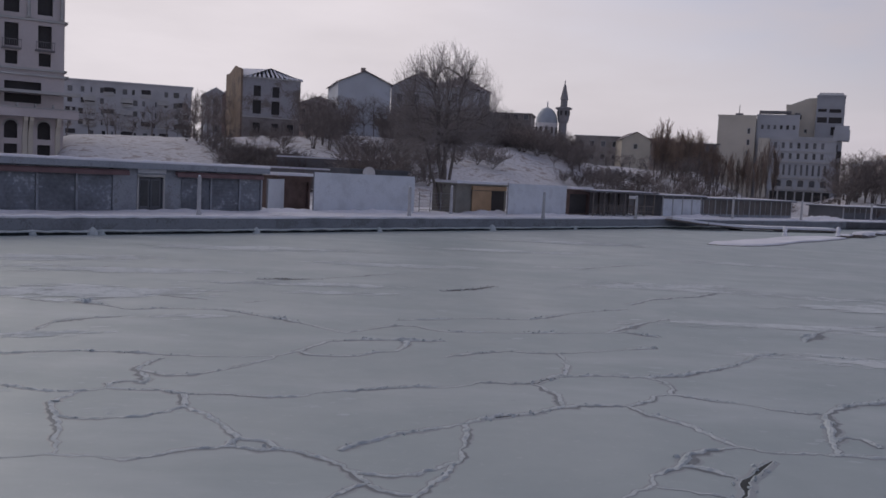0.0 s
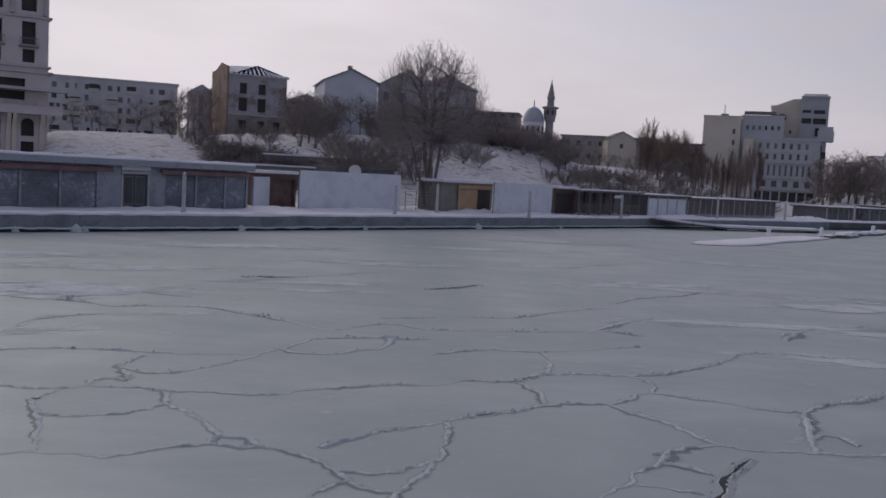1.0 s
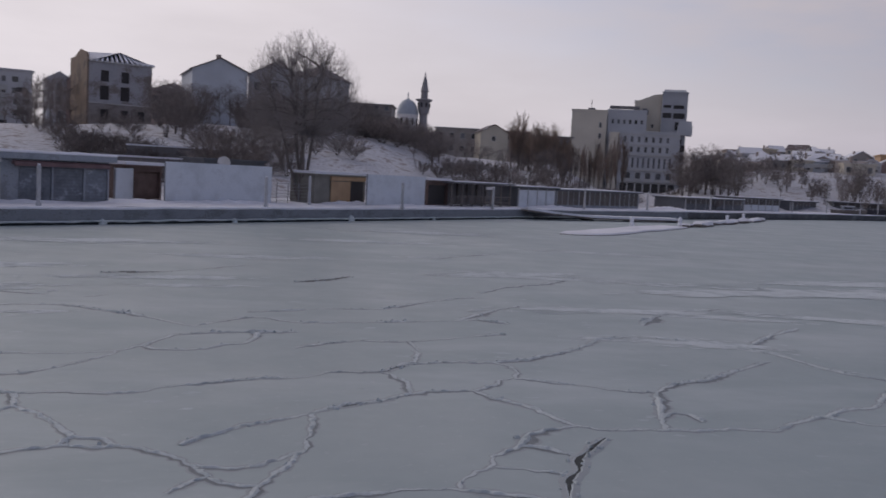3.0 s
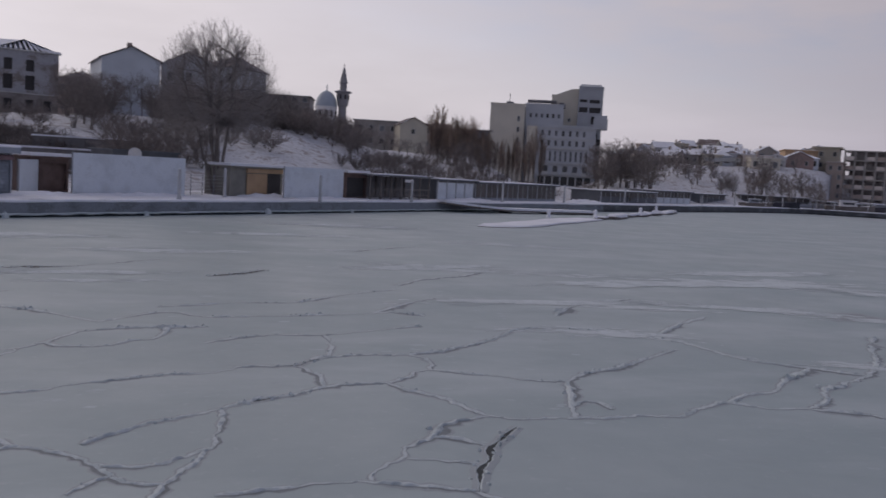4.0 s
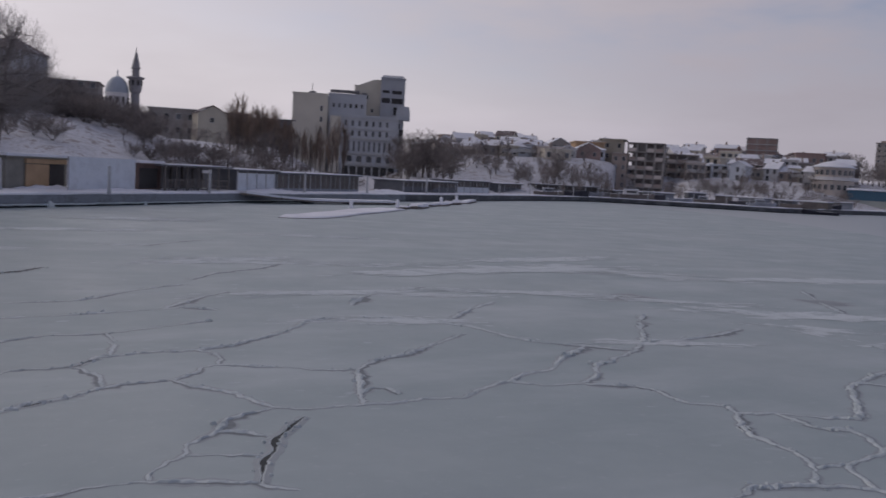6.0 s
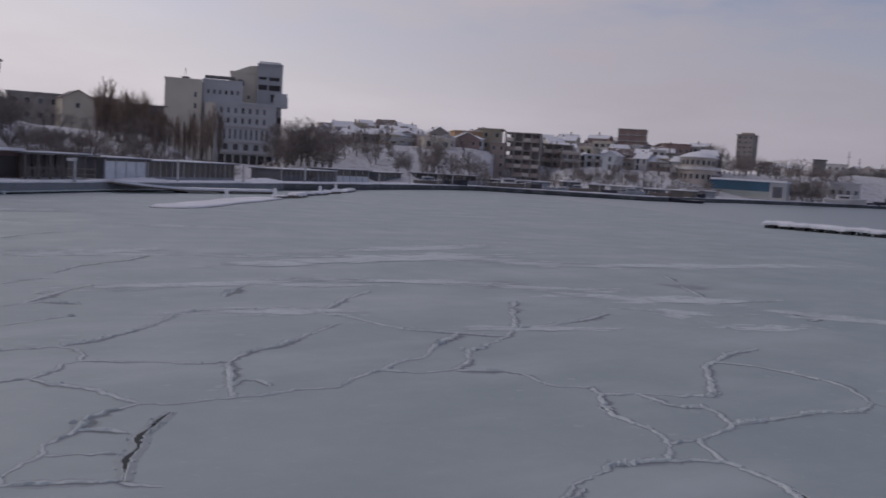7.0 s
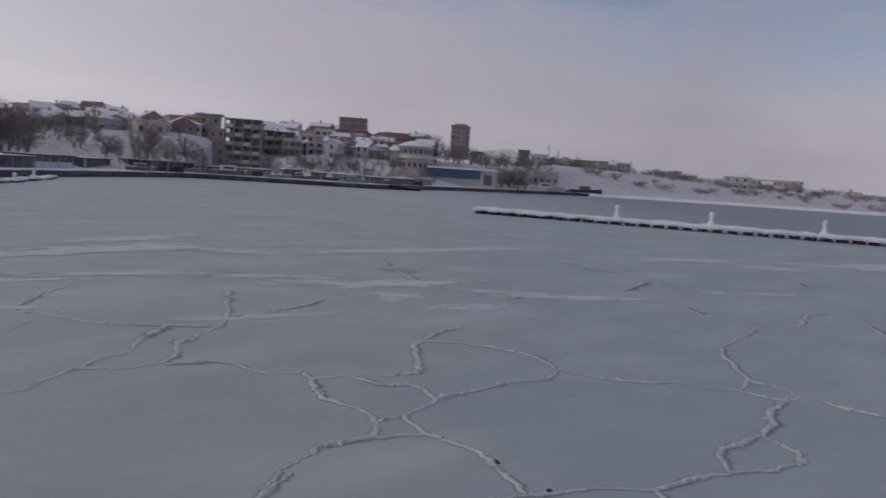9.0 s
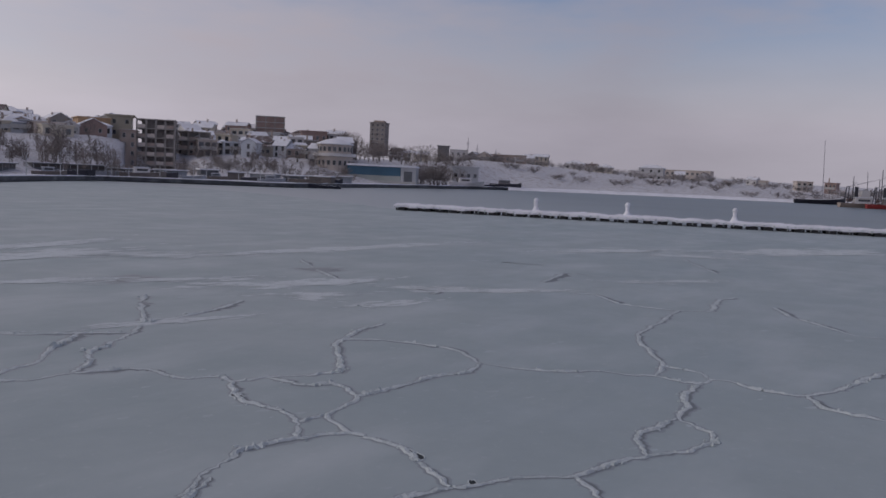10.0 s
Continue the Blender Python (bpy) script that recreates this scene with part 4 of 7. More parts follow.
# --- unfinished stone-clad hotel above the quay
def hotel():
    w, d, h = 22.0, 16.0, 25.0
    th = thing("hotel", "tall pale unfinished hotel with arched loggias and empty windows", "hotel", facing(-29.35, 105, 2.2, 2))
    cols = [w - 1.95 - 3.25 * k for k in range(6)]
    holes = []
    rowz = [(1.6, 3.1, 1.3), (3.7, 5.6, 1.3), (11.5, 12.9, 1.2), (13.4, 15.8, 1.35), (16.9, 19.1, 1.5), (20.6, 22.9, 1.3)]
    for x in cols:
        holes += [(x - r / 2, a, x + r / 2, c) for a, c, r in rowz]
    bands = [(x - 3.9, z, x - 0.3, z + 0.95) for x in cols[::2] for z in (7.5, 8.8)]
    holes += bands
    b = Build()
    panel(b, (-w / 2, 0, 0), (1, 0, 0), (0, 1, 0), w, h, holes, 0.5)
    side = grid(d, h, 4, 6, 1.3, 1.9, base=5)
    panel(b, (w / 2, 0, 0), (0, 1, 0), (-1, 0, 0), d, h, side, 0.4)
    b.face([(-w / 2, d, 0), (-w / 2, 0, 0), (-w / 2, 0, h), (-w / 2, d, h)])
    b.face([(w / 2, d, 0), (-w / 2, d, 0), (-w / 2, d, h), (w / 2, d, h)])
    part("wall", b, HOTEL_WALL, th)
    r = Build().box(-w / 2 - 0.7, -0.7, h, w / 2 + 0.7, d + 0.7, h + 0.5).box(-w / 2 - 0.4, -0.4, h - 0.5, w / 2 + 0.4, d + 0.4, h)
    part("roof", r, HOTEL_WALL, th)
    for z, o in ((10.4, 0.4), (11.0, 0.25), (16.2, 0.3), (19.6, 0.45), (23.4, 0.3)):
        part("cornice", Build().box(-w / 2 - o, -o, z, w / 2 + o, 0.0 - 0.003, z + 0.22).box(w / 2 + 0.003, -o, z, w / 2 + o, d, z + 0.22), PALE_CONCRETE, th)
    # stepped terrace that juts out over the lower storeys
    part("terrace", Build().box(-w / 2, -1.6, 6.0, w / 2 + 1.3, -0.003, 6.35), HOTEL_WALL, th)
    part("terrace_parapet", Build().box(-w / 2, -1.6, 6.353, w / 2 + 1.3, -1.42, 6.9), HOTEL_WALL, th)
    part("terrace_coping", Build().box(-w / 2, -1.7, 6.903, w / 2 + 1.4, -1.34, 7.0, 0, 1), [PALE_CONCRETE, SNOW], th)
    for k in range(3):  # shallow turned columns of the upper loggia
        x = cols[k] - w / 2 + 1.62
        part("column", Build().turned([(0.24, 16.5), (0.24, 16.7), (0.17, 16.8), (0.15, 19.0), (0.22, 19.2), (0.22, 19.55)], 12, 0, x, -0.26), PALE_CONCRETE, th)
    part("upper_slab", Build().box(-w / 2, -1.5, 8.5, w / 2 + 1.5, -0.003, 8.8, 0, 1), [PALE_CONCRETE, SNOW], th)
    for x0_, z0_, x1_, z1_ in bands:
        part("window", window_mesh(x1_ - x0_, z1_ - z0_, "empty"), None, th, at=pose((x0_ + x1_) / 2 - w / 2, 0.28, z0_))
    for x in cols:
        for q in (-1.35, 1.35):
            part("pilaster", Build().box(x - w / 2 + q - 0.24, -0.35, 0, x - w / 2 + q + 0.24, -0.003, 4.6), BEIGE, th, "beige rendered pilaster")
            u = x - w / 2 + q
            part("bracket", Build().box(u - 0.2, -0.55, 4.6, u + 0.2, -0.003, 5.1).box(u - 0.2, -0.95, 5.1, u + 0.2, -0.003, 5.55).box(u - 0.2, -1.4, 5.55, u + 0.2, -0.003, 5.997), BEIGE, th, "stepped beige bracket under the terrace")
    for k in range(13):
        x = w / 2 + 0.5 - 1.75 * k
        part("baluster", Build().turned([(0.09, 7.0), (0.15, 7.15), (0.08, 7.35), (0.12, 7.4)], 8, 0, x, -1.52), PALE_CONCRETE, th)
    picket = Build().box(-0.02, -0.025, 0, 0.02, 0.025, 0.78).mesh("picket", DARK_WALL)
    for x in cols:
        for a, c, r in rowz:
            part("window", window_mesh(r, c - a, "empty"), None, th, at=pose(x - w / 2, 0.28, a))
        # small iron balcony at the tall windows
        rail = Build()
        rail.box(x - w / 2 - 0.95, -0.55, 13.05, x - w / 2 + 0.95, -0.003, 13.22)
        slab = part("balcony", rail, DARK_WALL, th, "dark iron balcony")
        part("handrail", Build().box(x - w / 2 - 0.95, -0.56, 14.0, x - w / 2 + 0.95, -0.49, 14.07), DARK_WALL, slab)
        for q in range(9):
            part("picket", picket, None, slab, at=pose(x - w / 2 - 0.9 + q * 0.225, -0.525, 13.22))
        # arched heads over the loggia openings
        for zz, r in ((5.6, 1.3), (19.1, 1.5)):
            arch = Build()
            for q in range(8):
                a0, a1 = math.pi * q / 8, math.pi * (q + 1) / 8
                cx = x - w / 2
                pts = [(cx + (r / 2) * math.cos(a), zz - 0.65 + 0.65 * math.sin(a)) for a in (a0, a1)]
                out = [(cx + (r / 2 + 0.18) * math.cos(a), zz - 0.65 + 0.83 * math.sin(a)) for a in (a0, a1)]
                arch.face([(pts[0][0], -0.06, pts[0][1]), (pts[1][0], -0.06, pts[1][1]), (out[1][0], -0.06, out[1][1]), (out[0][0], -0.06, out[0][1])])
                corner = cx + (r / 2 if q < 4 else -r / 2)
                arch.face([(pts[0][0], 0.04, pts[0][1]), (pts[1][0], 0.04, pts[1][1]), (corner, 0.04, zz)])
            part("arch", arch, PALE_CONCRETE, th)
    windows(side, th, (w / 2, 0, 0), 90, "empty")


def apartment_block():
    w, h, d = 31, 14.9, 12
    f = [g for k, g in enumerate(grid(w, h, 14, 5, 1.35, 1.3, base=2.5, top=0.6)) if k % 9 != 3]
    f = [(a + 0.25 * ((k * 5) % 3), z, c - 0.2 * ((k * 3) % 4), q) for k, (a, z, c, q) in enumerate(f)]
    r = grid(d, h, 3, 5, 1.3, 1.35, base=2.5, top=0.6)
    th = building("apartment_block", "long grey apartment block with rows of small windows", "apartment block", -20.35, 211, w, d, 6.0, 20.9, PANEL_WALL, f, (), r, turn=-2, roof_mat=ROOF_SNOW)
    for k in range(7):
        for j in range(5):
            x, z = -w / 2 + 4.6 + 3.9 * k, 2.9 + 2.36 * j
            if (k * 2 + j * 3) % 5 < 2:
                # Shallow near-black box paints a loggia's shade; the wall stays uncut.
                part("loggia", Build().box(x, -0.06, z, x + 2.0, -0.004, z + 1.5), INNER_SHADE, th, "shallow dark box painted as a shaded loggia")
                part("parapet", Build().box(x - 0.1, -0.35, z - 0.25, x + 2.1, -0.064, z + 0.5), PALE_CONCRETE, th)
    for k in range(3):
        for j in range(1, 4):
            x = -w / 2 + 8.2 + 7.7 * k
            part("balcony", Build().box(x, -1.1, 2.6 + 2.7 * j, x + 2.6, -0.003, 2.75 + 2.7 * j).box(x, -1.1, 2.75 + 2.7 * j, x + 2.6, -1.02, 3.6 + 2.7 * j), PALE_CONCRETE, th)
    return th


def ruined_house():
    w, d, h = 10.6, 13, 11.2
    holes = [(2.0, 8.0, 3.3, 9.9), (5.4, 8.0, 6.7, 9.9), (1.9, 4.9, 3.4, 7.3), (5.3, 4.9, 6.8, 7.3), (2.0, 1.5, 3.3, 3.3), (5.4, 1.5, 6.7, 3.3), (8.3, 1.5, 9.5, 3.3)]
    th = thing("ruined_house", "derelict grey and ochre house with bare rafters and empty windows", "house", facing(-11.3, 165, 8.7, 14))
    b = Build()
    panel(b, (-w / 2, 0, 0), (1, 0, 0), (0, 1, 0), w, h, holes, 0.4)
    b.face([(w / 2, 0, 0), (w / 2, d, 0), (w / 2, d, h), (w / 2, 0, h)]).face([(w / 2, d, 0), (-w / 2, d, 0), (-w / 2, d, h), (w / 2, d, h)])
    part("wall", b, RUIN_WALL, th)
    low = Build()
    panel(low, (-w / 2, -0.03, 0), (1, 0, 0), (0, 1, 0), w, 4.2, [q for q in holes if q[3] < 4.2], 0.025)
    part("lower_render", low, STAINED, th, "brown-stained lower render")
    s = Build().face([(-w / 2, d, 0), (-w / 2, 0, 0), (-w / 2, 0, h + 1.4), (-w / 2, d * 0.5, h + 2.6), (-w / 2, d, h + 1.2)])
    s.box(-w / 2 - 0.35, -0.15, 0, -w / 2 - 0.003, d, h + 1.4)
    part("side_wall", s, OCHRE, th, "ochre rendered side wall")
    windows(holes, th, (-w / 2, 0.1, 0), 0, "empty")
    part("cornice", Build().box(-w / 2, -0.35, h, w / 2 + 0.3, -0.003, h + 0.25), PALE_CONCRETE, th)
    part("string_course", Build().box(-w / 2, -0.12, 4.2, w / 2, -0.003, 4.4), PALE_CONCRETE, th)
    # open roof: snow on the ridge, bare rafters over the front
    for k in range(13):
        x = -w / 2 + 0.3 + k * (w - 0.2) / 12
        hi = 2.1 * (1 - abs(x - 0.6) / (w / 2 + 1.4))
        part("rafter", Build().tube((x, -0.4, h + 0.22), (x * 0.75 + 0.15, d * 0.22, h + 0.3 + hi * 0.85), 0.24, 0.2, 4), SNOW, th, "snow-laden bare rafter")
    roof = Build()
    roof.face([(-w / 2, 0.4, h + 0.3), (-w / 2 + 1.6, 0.3, h + 0.6), (0.4, d * 0.2, h + 2.25), (0.2, d * 0.5, h + 2.45), (-w / 2, d * 0.5, h + 2.1)])
    roof.face([(0.4, d * 0.2, h + 2.25), (w / 2 + 0.3, 0.5, h + 0.35), (w / 2 + 0.3, d, h + 0.3), (0.2, d * 0.5, h + 2.45)])
    roof.face([(-w / 2, d, h + 0.4), (-w / 2, d * 0.5, h + 2.1), (0.2, d * 0.5, h + 2.45), (w / 2 + 0.3, d, h + 0.3)])
    part("roof", roof, ROOF_SNOW, th)
    # Near-black sheet over the walls paints the shade between the rafters.
    part("attic_shade_sheet", Build().face([(-w / 2, 0, h), (w / 2, 0, h), (w / 2, d, h), (-w / 2, d, h)]), INNER_SHADE, th)


def white_house():
    h = 9.4
    th = building("gabled_house", "pale blue-white house with a blank gable wall", "house", -5.5, 152, 9.0, 14, 9.6, 9.6 + h, PALE_BLUE, (), (), [(3, 2, 4.2, 3.6), (3, 5.5, 4.2, 7.1), (8, 5.5, 9.2, 7.1)], turn=9, roof="gable", roof_mat=ROOF, rise=2.0)
    part("chimney", Build().box(-0.5, 1, h + 1.3, 0.2, 1.8, h + 2.7), BROWN, th)
    t2 = building("gabled_house", "grey house with a steep roof behind bare trees", "house", -2.2, 160, 9.5, 11, 9.8, 19.6, GREY_WALL, grid(9.5, 9.8, 3, 2, 1.2, 1.6, base=2), (), grid(11, 9.8, 3, 2, 1.2, 1.6, base=2), turn=-18, roof="gable", roof_mat=ROOF, rise=2.2)
    part("chimney", Build().box(-0.5, 3, 10.6, 0.5, 4.0, 12.9), BROWN, t2)
    building("gabled_house", "brownish house with a dark roof half hidden by trees", "house", -0.3, 152, 6.5, 10, 9.6, 19.2, GREY_WALL, grid(6.5, 9.6, 2, 2, 1.2, 1.6, base=2), (), (), turn=-30, roof="hip", roof_mat=ROOF, rise=2.4)
    building("outhouse", "low brown outhouse with a flat roof beside bare trees", "outhouse", -3.0, 140, 6.5, 4, 8.4, 11.3, DARK_WALL, (), turn=4)


def mosque():
    th = thing("mosque", "domed mosque with a grey lead dome above trees", "mosque", facing(6.22, 300, 9.1, 0))
    part("drum", Build().turned([(4.2, 0), (4.2, 9.5), (3.6, 9.6), (3.6, 13.6), (3.75, 13.7), (3.75, 14.1)], 24), LIGHT_WALL, th)
    dome = [(3.6 * math.cos(a), 14.1 + 5.2 * math.sin(a)) for a in [math.pi / 2 * k / 9 for k in range(9)]] + [(0.25, 19.4), (0.12, 20.2), (0.22, 20.5), (0.05, 21.6)]
    part("dome", Build().turned(dome, 24), LEAD, th, "grey lead dome with a finial", smooth=True)
    for k in range(12):
        a = math.tau * k / 12
        part("window", window_mesh(0.7, 2.2, "empty"), None, th, at=pose(3.66 * math.cos(a), 3.66 * math.sin(a), 10.6, 0, 0, math.degrees(a) + 90) @ pose(0, -0.25, 0))
    hall = Build().box(-8, -5, -4, 8, 9, 8.5)
    part("prayer_hall", hall, LIGHT_WALL, th)
    mi = thing("minaret", "slender dark stone minaret with a balcony and pointed cap", "minaret", facing(7.25, 300, 7.8, 0))
    part("shaft", Build().turned([(1.7, -3), (1.5, 4), (1.35, 13), (1.3, 15.5), (1.75, 16.2), (1.95, 17.4)], 14), STONE, mi)
    part("balcony", Build().turned([(1.95, 17.2), (2.0, 19.9), (2.75, 20.3), (2.8, 20.7), (2.0, 20.9), (1.1, 20.9)], 16), STONE, mi)
    for k in range(8):
        a = math.tau * (k + 0.5) / 8
        part("arch_opening", window_mesh(0.7, 1.5, "empty"), None, mi, at=pose(2.0 * math.cos(a), 2.0 * math.sin(a), 18.1, 0, 0, math.degrees(a) + 90) @ pose(0, -0.25, 0), label="dark pane painted as a shaded arch")
    part("cap", Build().turned([(1.15, 20.9), (1.1, 23.2), (1.4, 23.4), (1.3, 23.7), (0.35, 28.2), (0.12, 28.6), (0.2, 29.0), (0.03, 30.0)], 14), STONE, mi)


def hotel_block():
    """The stepped pale block by the inner harbour: three wings and a tower, one building."""
    th = thing("office_block", "stepped pale concrete office block with a cantilevered tower", "office block", facing(20.6, 228, 0.5, 0))

    def wing(nm, x0, y0, w, d, z, hh, wall, front, side_l=(), style="glazed"):
        b = Build()
        panel(b, (x0, y0, z), (1, 0, 0), (0, 1, 0), w, hh, front, 0.3)
        panel(b, (x0, y0 + d, z), (0, -1, 0), (1, 0, 0), d, hh, side_l, 0.3)
        b.face([(x0 + w, y0, z), (x0 + w, y0 + d, z), (x0 + w, y0 + d, z + hh), (x0 + w, y0, z + hh)])
        b.face([(x0, y0, z + hh), (x0 + w, y0, z + hh), (x0 + w, y0 + d, z + hh), (x0, y0 + d, z + hh)], 1)
        b.box(x0 - 0.1, y0 - 0.1, z + hh - 0.003, x0 + w + 0.1, y0 + 0.3, z + hh + 0.45)
        part(nm, b, [wall, ROOF_SNOW], th)
        windows(front, th, (x0, y0, z), 0, style)
        windows(side_l, th, (x0, y0 + d, z), -90, style)

    # blank beige stair wing, its front turned to the water
    wing("stair_wing", -15.6, 3.0, 8.9, 14, 0, 21.6, BEIGE, [(7.0, 6.5 + 2.75 * k, 7.7, 7.9 + 2.75 * k) for k in range(5)])
    wing("rear_wing", -6.6, 4.5, 9.8, 14, 0, 22.0, GREY_WALL, [(1.0 + 1.45 * k, z, 1.75 + 1.45 * k, z + 1.2) for k in range(6) for z in (15.0, 18.8)])
    front = [(1.6 + 1.75 * k, z, 2.4 + 1.75 * k, z + 1.5) for k in range(8) for z in (11.6, 14.1)]
    front += [(4.4 + 1.3 * k, 7.7, 5.05 + 1.3 * k, 10.4) for k in range(9)]
    front += [(4.3 + 2.5 * k, 4.7, 5.7 + 2.5 * k, 6.7) for k in range(5)]
    wing("main_wing", -5.6, 0.0, 17.2, 4.4, 0, 16.5, GREY_WALL, front)
    for z in (4.0, 7.05, 10.8):
        part("cornice", Build().box(-5.8, -0.35, z, 11.8, -0.003, z + 0.3), PALE_CONCRETE, th)
    part("corner_pier", Build().box(-5.75, -0.5, 0, -3.2, -0.003, 16.4), BEIGE, th)
    part("ground_floor_glazing", Build().box(-2.6, -0.25, 0.1, 11.0, -0.1, 3.9), GLASS, th)
    for k in range(8):
        part("pillar", Build().box(-2.7 + k * 1.95, -0.6, 0, -2.35 + k * 1.95, -0.26, 4.0), PALE_CONCRETE, th)
    for k in range(5):
        arch = Build()
        cx = -5.6 + 5.0 + 2.5 * k
        for q in range(8):
            a0, a1 = math.pi * q / 8, math.pi * (q + 1) / 8
            arch.face([(cx + r * math.cos(a), -0.12, 6.0 + r * math.sin(a)) for r, a in ((0.7, a0), (0.95, a0), (0.95, a1), (0.7, a1))])
        part("arch", arch, PALE_CONCRETE, th)
        part("balcony", Build().box(cx - 0.95, -0.7, 4.35, cx + 0.95, -0.36, 4.5).box(cx - 0.95, -0.7, 4.5, cx + 0.95, -0.64, 5.1), PALE_CONCRETE, th)
    for z in (13.3, 15.9):
        part("string_course", Build().box(-5.75, -0.16, z, 11.75, -0.003, z + 0.18), PALE_CONCRETE, th)
    # roof top frame
    part("roof_frame", Build().box(-6.2, 6, 22.9, 1.2, 9, 23.5).box(-6.2, 6, 22.0, -5.9, 6.3, 22.9).box(0.9, 6, 22.0, 1.2, 6.3, 22.9).box(2, 6.5, 22.0, 3.2, 8, 23.1), DARK_WALL, th)
    part("roof_mast", Build().box(-11.8, 7, 21.6, -10.0, 9, 22.8).tube((-11, 8, 22.8), (-11, 8, 25.0), 0.1, 0.08), DARK_WALL, th)
    # tower: pale left face, dark grey glazed front, jutting box
    wing("tower_flank", 0.0, 8.0, 6.8, 7, 9, 15.8, BEIGE, [(4.4, 9.3, 5.1, 10.3), (4.4, 6.6, 5.1, 7.6), (4.4, 4.2, 5.1, 5.2), (2.2, 12.6, 3.6, 13.9)])
    part("flank_roof", Build().face([(-0.1, 7.95, 24.8), (6.8, 7.95, 24.8), (6.8, 7.95, 27.0), (4.8, 7.95, 26.8)]).face([(-0.1, 15, 24.8), (-0.1, 7.95, 24.8), (4.8, 7.95, 26.8), (4.8, 15, 26.8)]), BEIGE, th)
    fr = [(2.3, 14.8, 4.9, 15.7), (2.3, 12.3, 5.2, 13.7), (-0.3, 12.4, 1.9, 13.7), (-0.2, 15.0, 1.7, 15.7), (2.9, 9.4, 5.2, 11.4), (3.1, 5.6, 4.8, 7.2), (3.1, 2.6, 4.8, 4.2)]
    wing("tower_front", 6.8, 6.5, 6.3, 9, 8.5, 18.6, TOWER_GREY, [(a + 0.6, z, c + 0.6, q) for a, z, c, q in fr], style="empty")
    part("tower_roof", Build().face([(6.7, 6.4, 27.2), (13.2, 6.4, 26.9), (12.6, 9.5, 28.4), (7.4, 9.5, 28.4)]), GREY_WALL, th)
    part("balcony_box", Build().box(11.0, 5.2, 16.6, 14.6, 9.5, 19.2).box(11.2, 5.6, 19.2, 14.4, 5.75, 20.2), GREY_WALL, th)
    part("service_core", Build().box(10.6, 7, 0, 13.1, 12, 8.5), GREY_WALL, th)
    part("stair_core", Build().box(11.0, 4.8, 0, 11.9, 9, 14.5), GREY_WALL, th)
    # Solid near-black boxes paint the shade of galleries in the tower.
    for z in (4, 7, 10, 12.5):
        part("recess_shade", Build().box(12.0, 6.3, z, 13.15, 6.95, z + 1.6), INNER_SHADE, th, "dark box painted as a shaded gallery")


def hillside_houses():
    building("gabled_house", "dark house with a snowy roof behind poplars", "house", 9.5, 222, 11, 9, 6, 15.4, WEATHERED, grid(11, 9.4, 4, 2, 1.2, 1.4, base=3), turn=-6, roof="flat", roof_mat=ROOF_SNOW)
    building("gabled_house", "cream gabled house above the harbour slope", "house", 11.9, 215, 6.8, 10, 6.2, 14.8, YELLOW, [(2.8, 6.4, 3.8, 7.6)], (), grid(10, 8.6, 4, 2, 1.2, 1.4, base=3), turn=12, roof="gable", roof_mat=ROOF, rise=1.7)
    building("row_house", "dark brick house with a shallow roof", "house", 13.3, 224, 7, 8, 6.5, 15.4, BROWN, grid(7, 8.9, 3, 2, 1.1, 1.4, base=3), roof="flat", roof_mat=ROOF)
    building("row_house", "dark low house behind poplar trees", "house", 15.4, 232, 12, 8, 6.5, 15.0, DARK_WALL, grid(12, 8.5, 5, 2, 1.1, 1.4, base=3), turn=-5, roof="flat")
    building("gabled_house", "grey house with a small gable beside a bare tree", "house", -14.7, 186, 4.2, 8, 8, 18.2, GREY_WALL, grid(4.2, 10, 1, 3, 1.1, 1.5, base=2), turn=6, roof="gable", roof_mat=ROOF_SNOW, rise=1.2)
    building("gabled_house", "rust-brown house behind the derelict one", "house", -13.75, 186, 3.6, 8, 8, 18.0, BRICK, (), turn=10, roof="gable", roof_mat=ROOF, rise=1.4)
    building("gabled_house", "brown house with a sloping roof half hidden by trees", "house", -8.5, 187, 8.0, 9, 9, 17.5, BROWN, grid(8, 8.5, 3, 2, 1.1, 1.5, base=2), turn=-10, roof="hip", roof_mat=ROOF, rise=2.2)
    building("apartment_block", "long low grey block behind the hilltop trees", "apartment block", 2.3, 235, 24, 12, 9, 21.0, STAINED, grid(24, 13, 9, 3, 1.3, 1.4, base=3), turn=-8, roof_mat=ROOF_SNOW)


def concrete_frame(bearing, dist, w, d, z0, storeys, hs, bays, turn, label, infill=None, inset=1.6):
    """A concrete skeleton: slabs, columns and infill walls set back, with balconies."""
    th = thing("unfinished_block", label, "building", facing(bearing, dist, z0, turn))
    part("core", Build().box(-w / 2 + (1.4 if inset > 1 else 0.1), inset, 0, w / 2 - 0.2, d, storeys * hs), infill or STAINED, th)
    for k in range(storeys + 1):
        part("slab", Build().box(-w / 2, 0, k * hs - 0.28, w / 2, d + 0.1, k * hs), PALE_CONCRETE if infill else WEATHERED, th)
    for i in range(bays + 1):
        x = -w / 2 + 0.2 + i * (w - 0.4) / bays
        for k in range(storeys):
            part("column", Build().box(x - 0.22, 0.1, k * hs, x + 0.22, 0.55, (k + 1) * hs - 0.28), WEATHERED, th)
            if i < bays and (i + k) % 5 != 1:
                x2 = x + (w - 0.4) / bays
                part("parapet", Build().box(x + 0.3, 0.15, k * hs, x2 - 0.3, 0.3, k * hs + 0.95), (CREAM if (i * 3 + k) % 2 else BROWN) if not infill else infill, th)
    return th


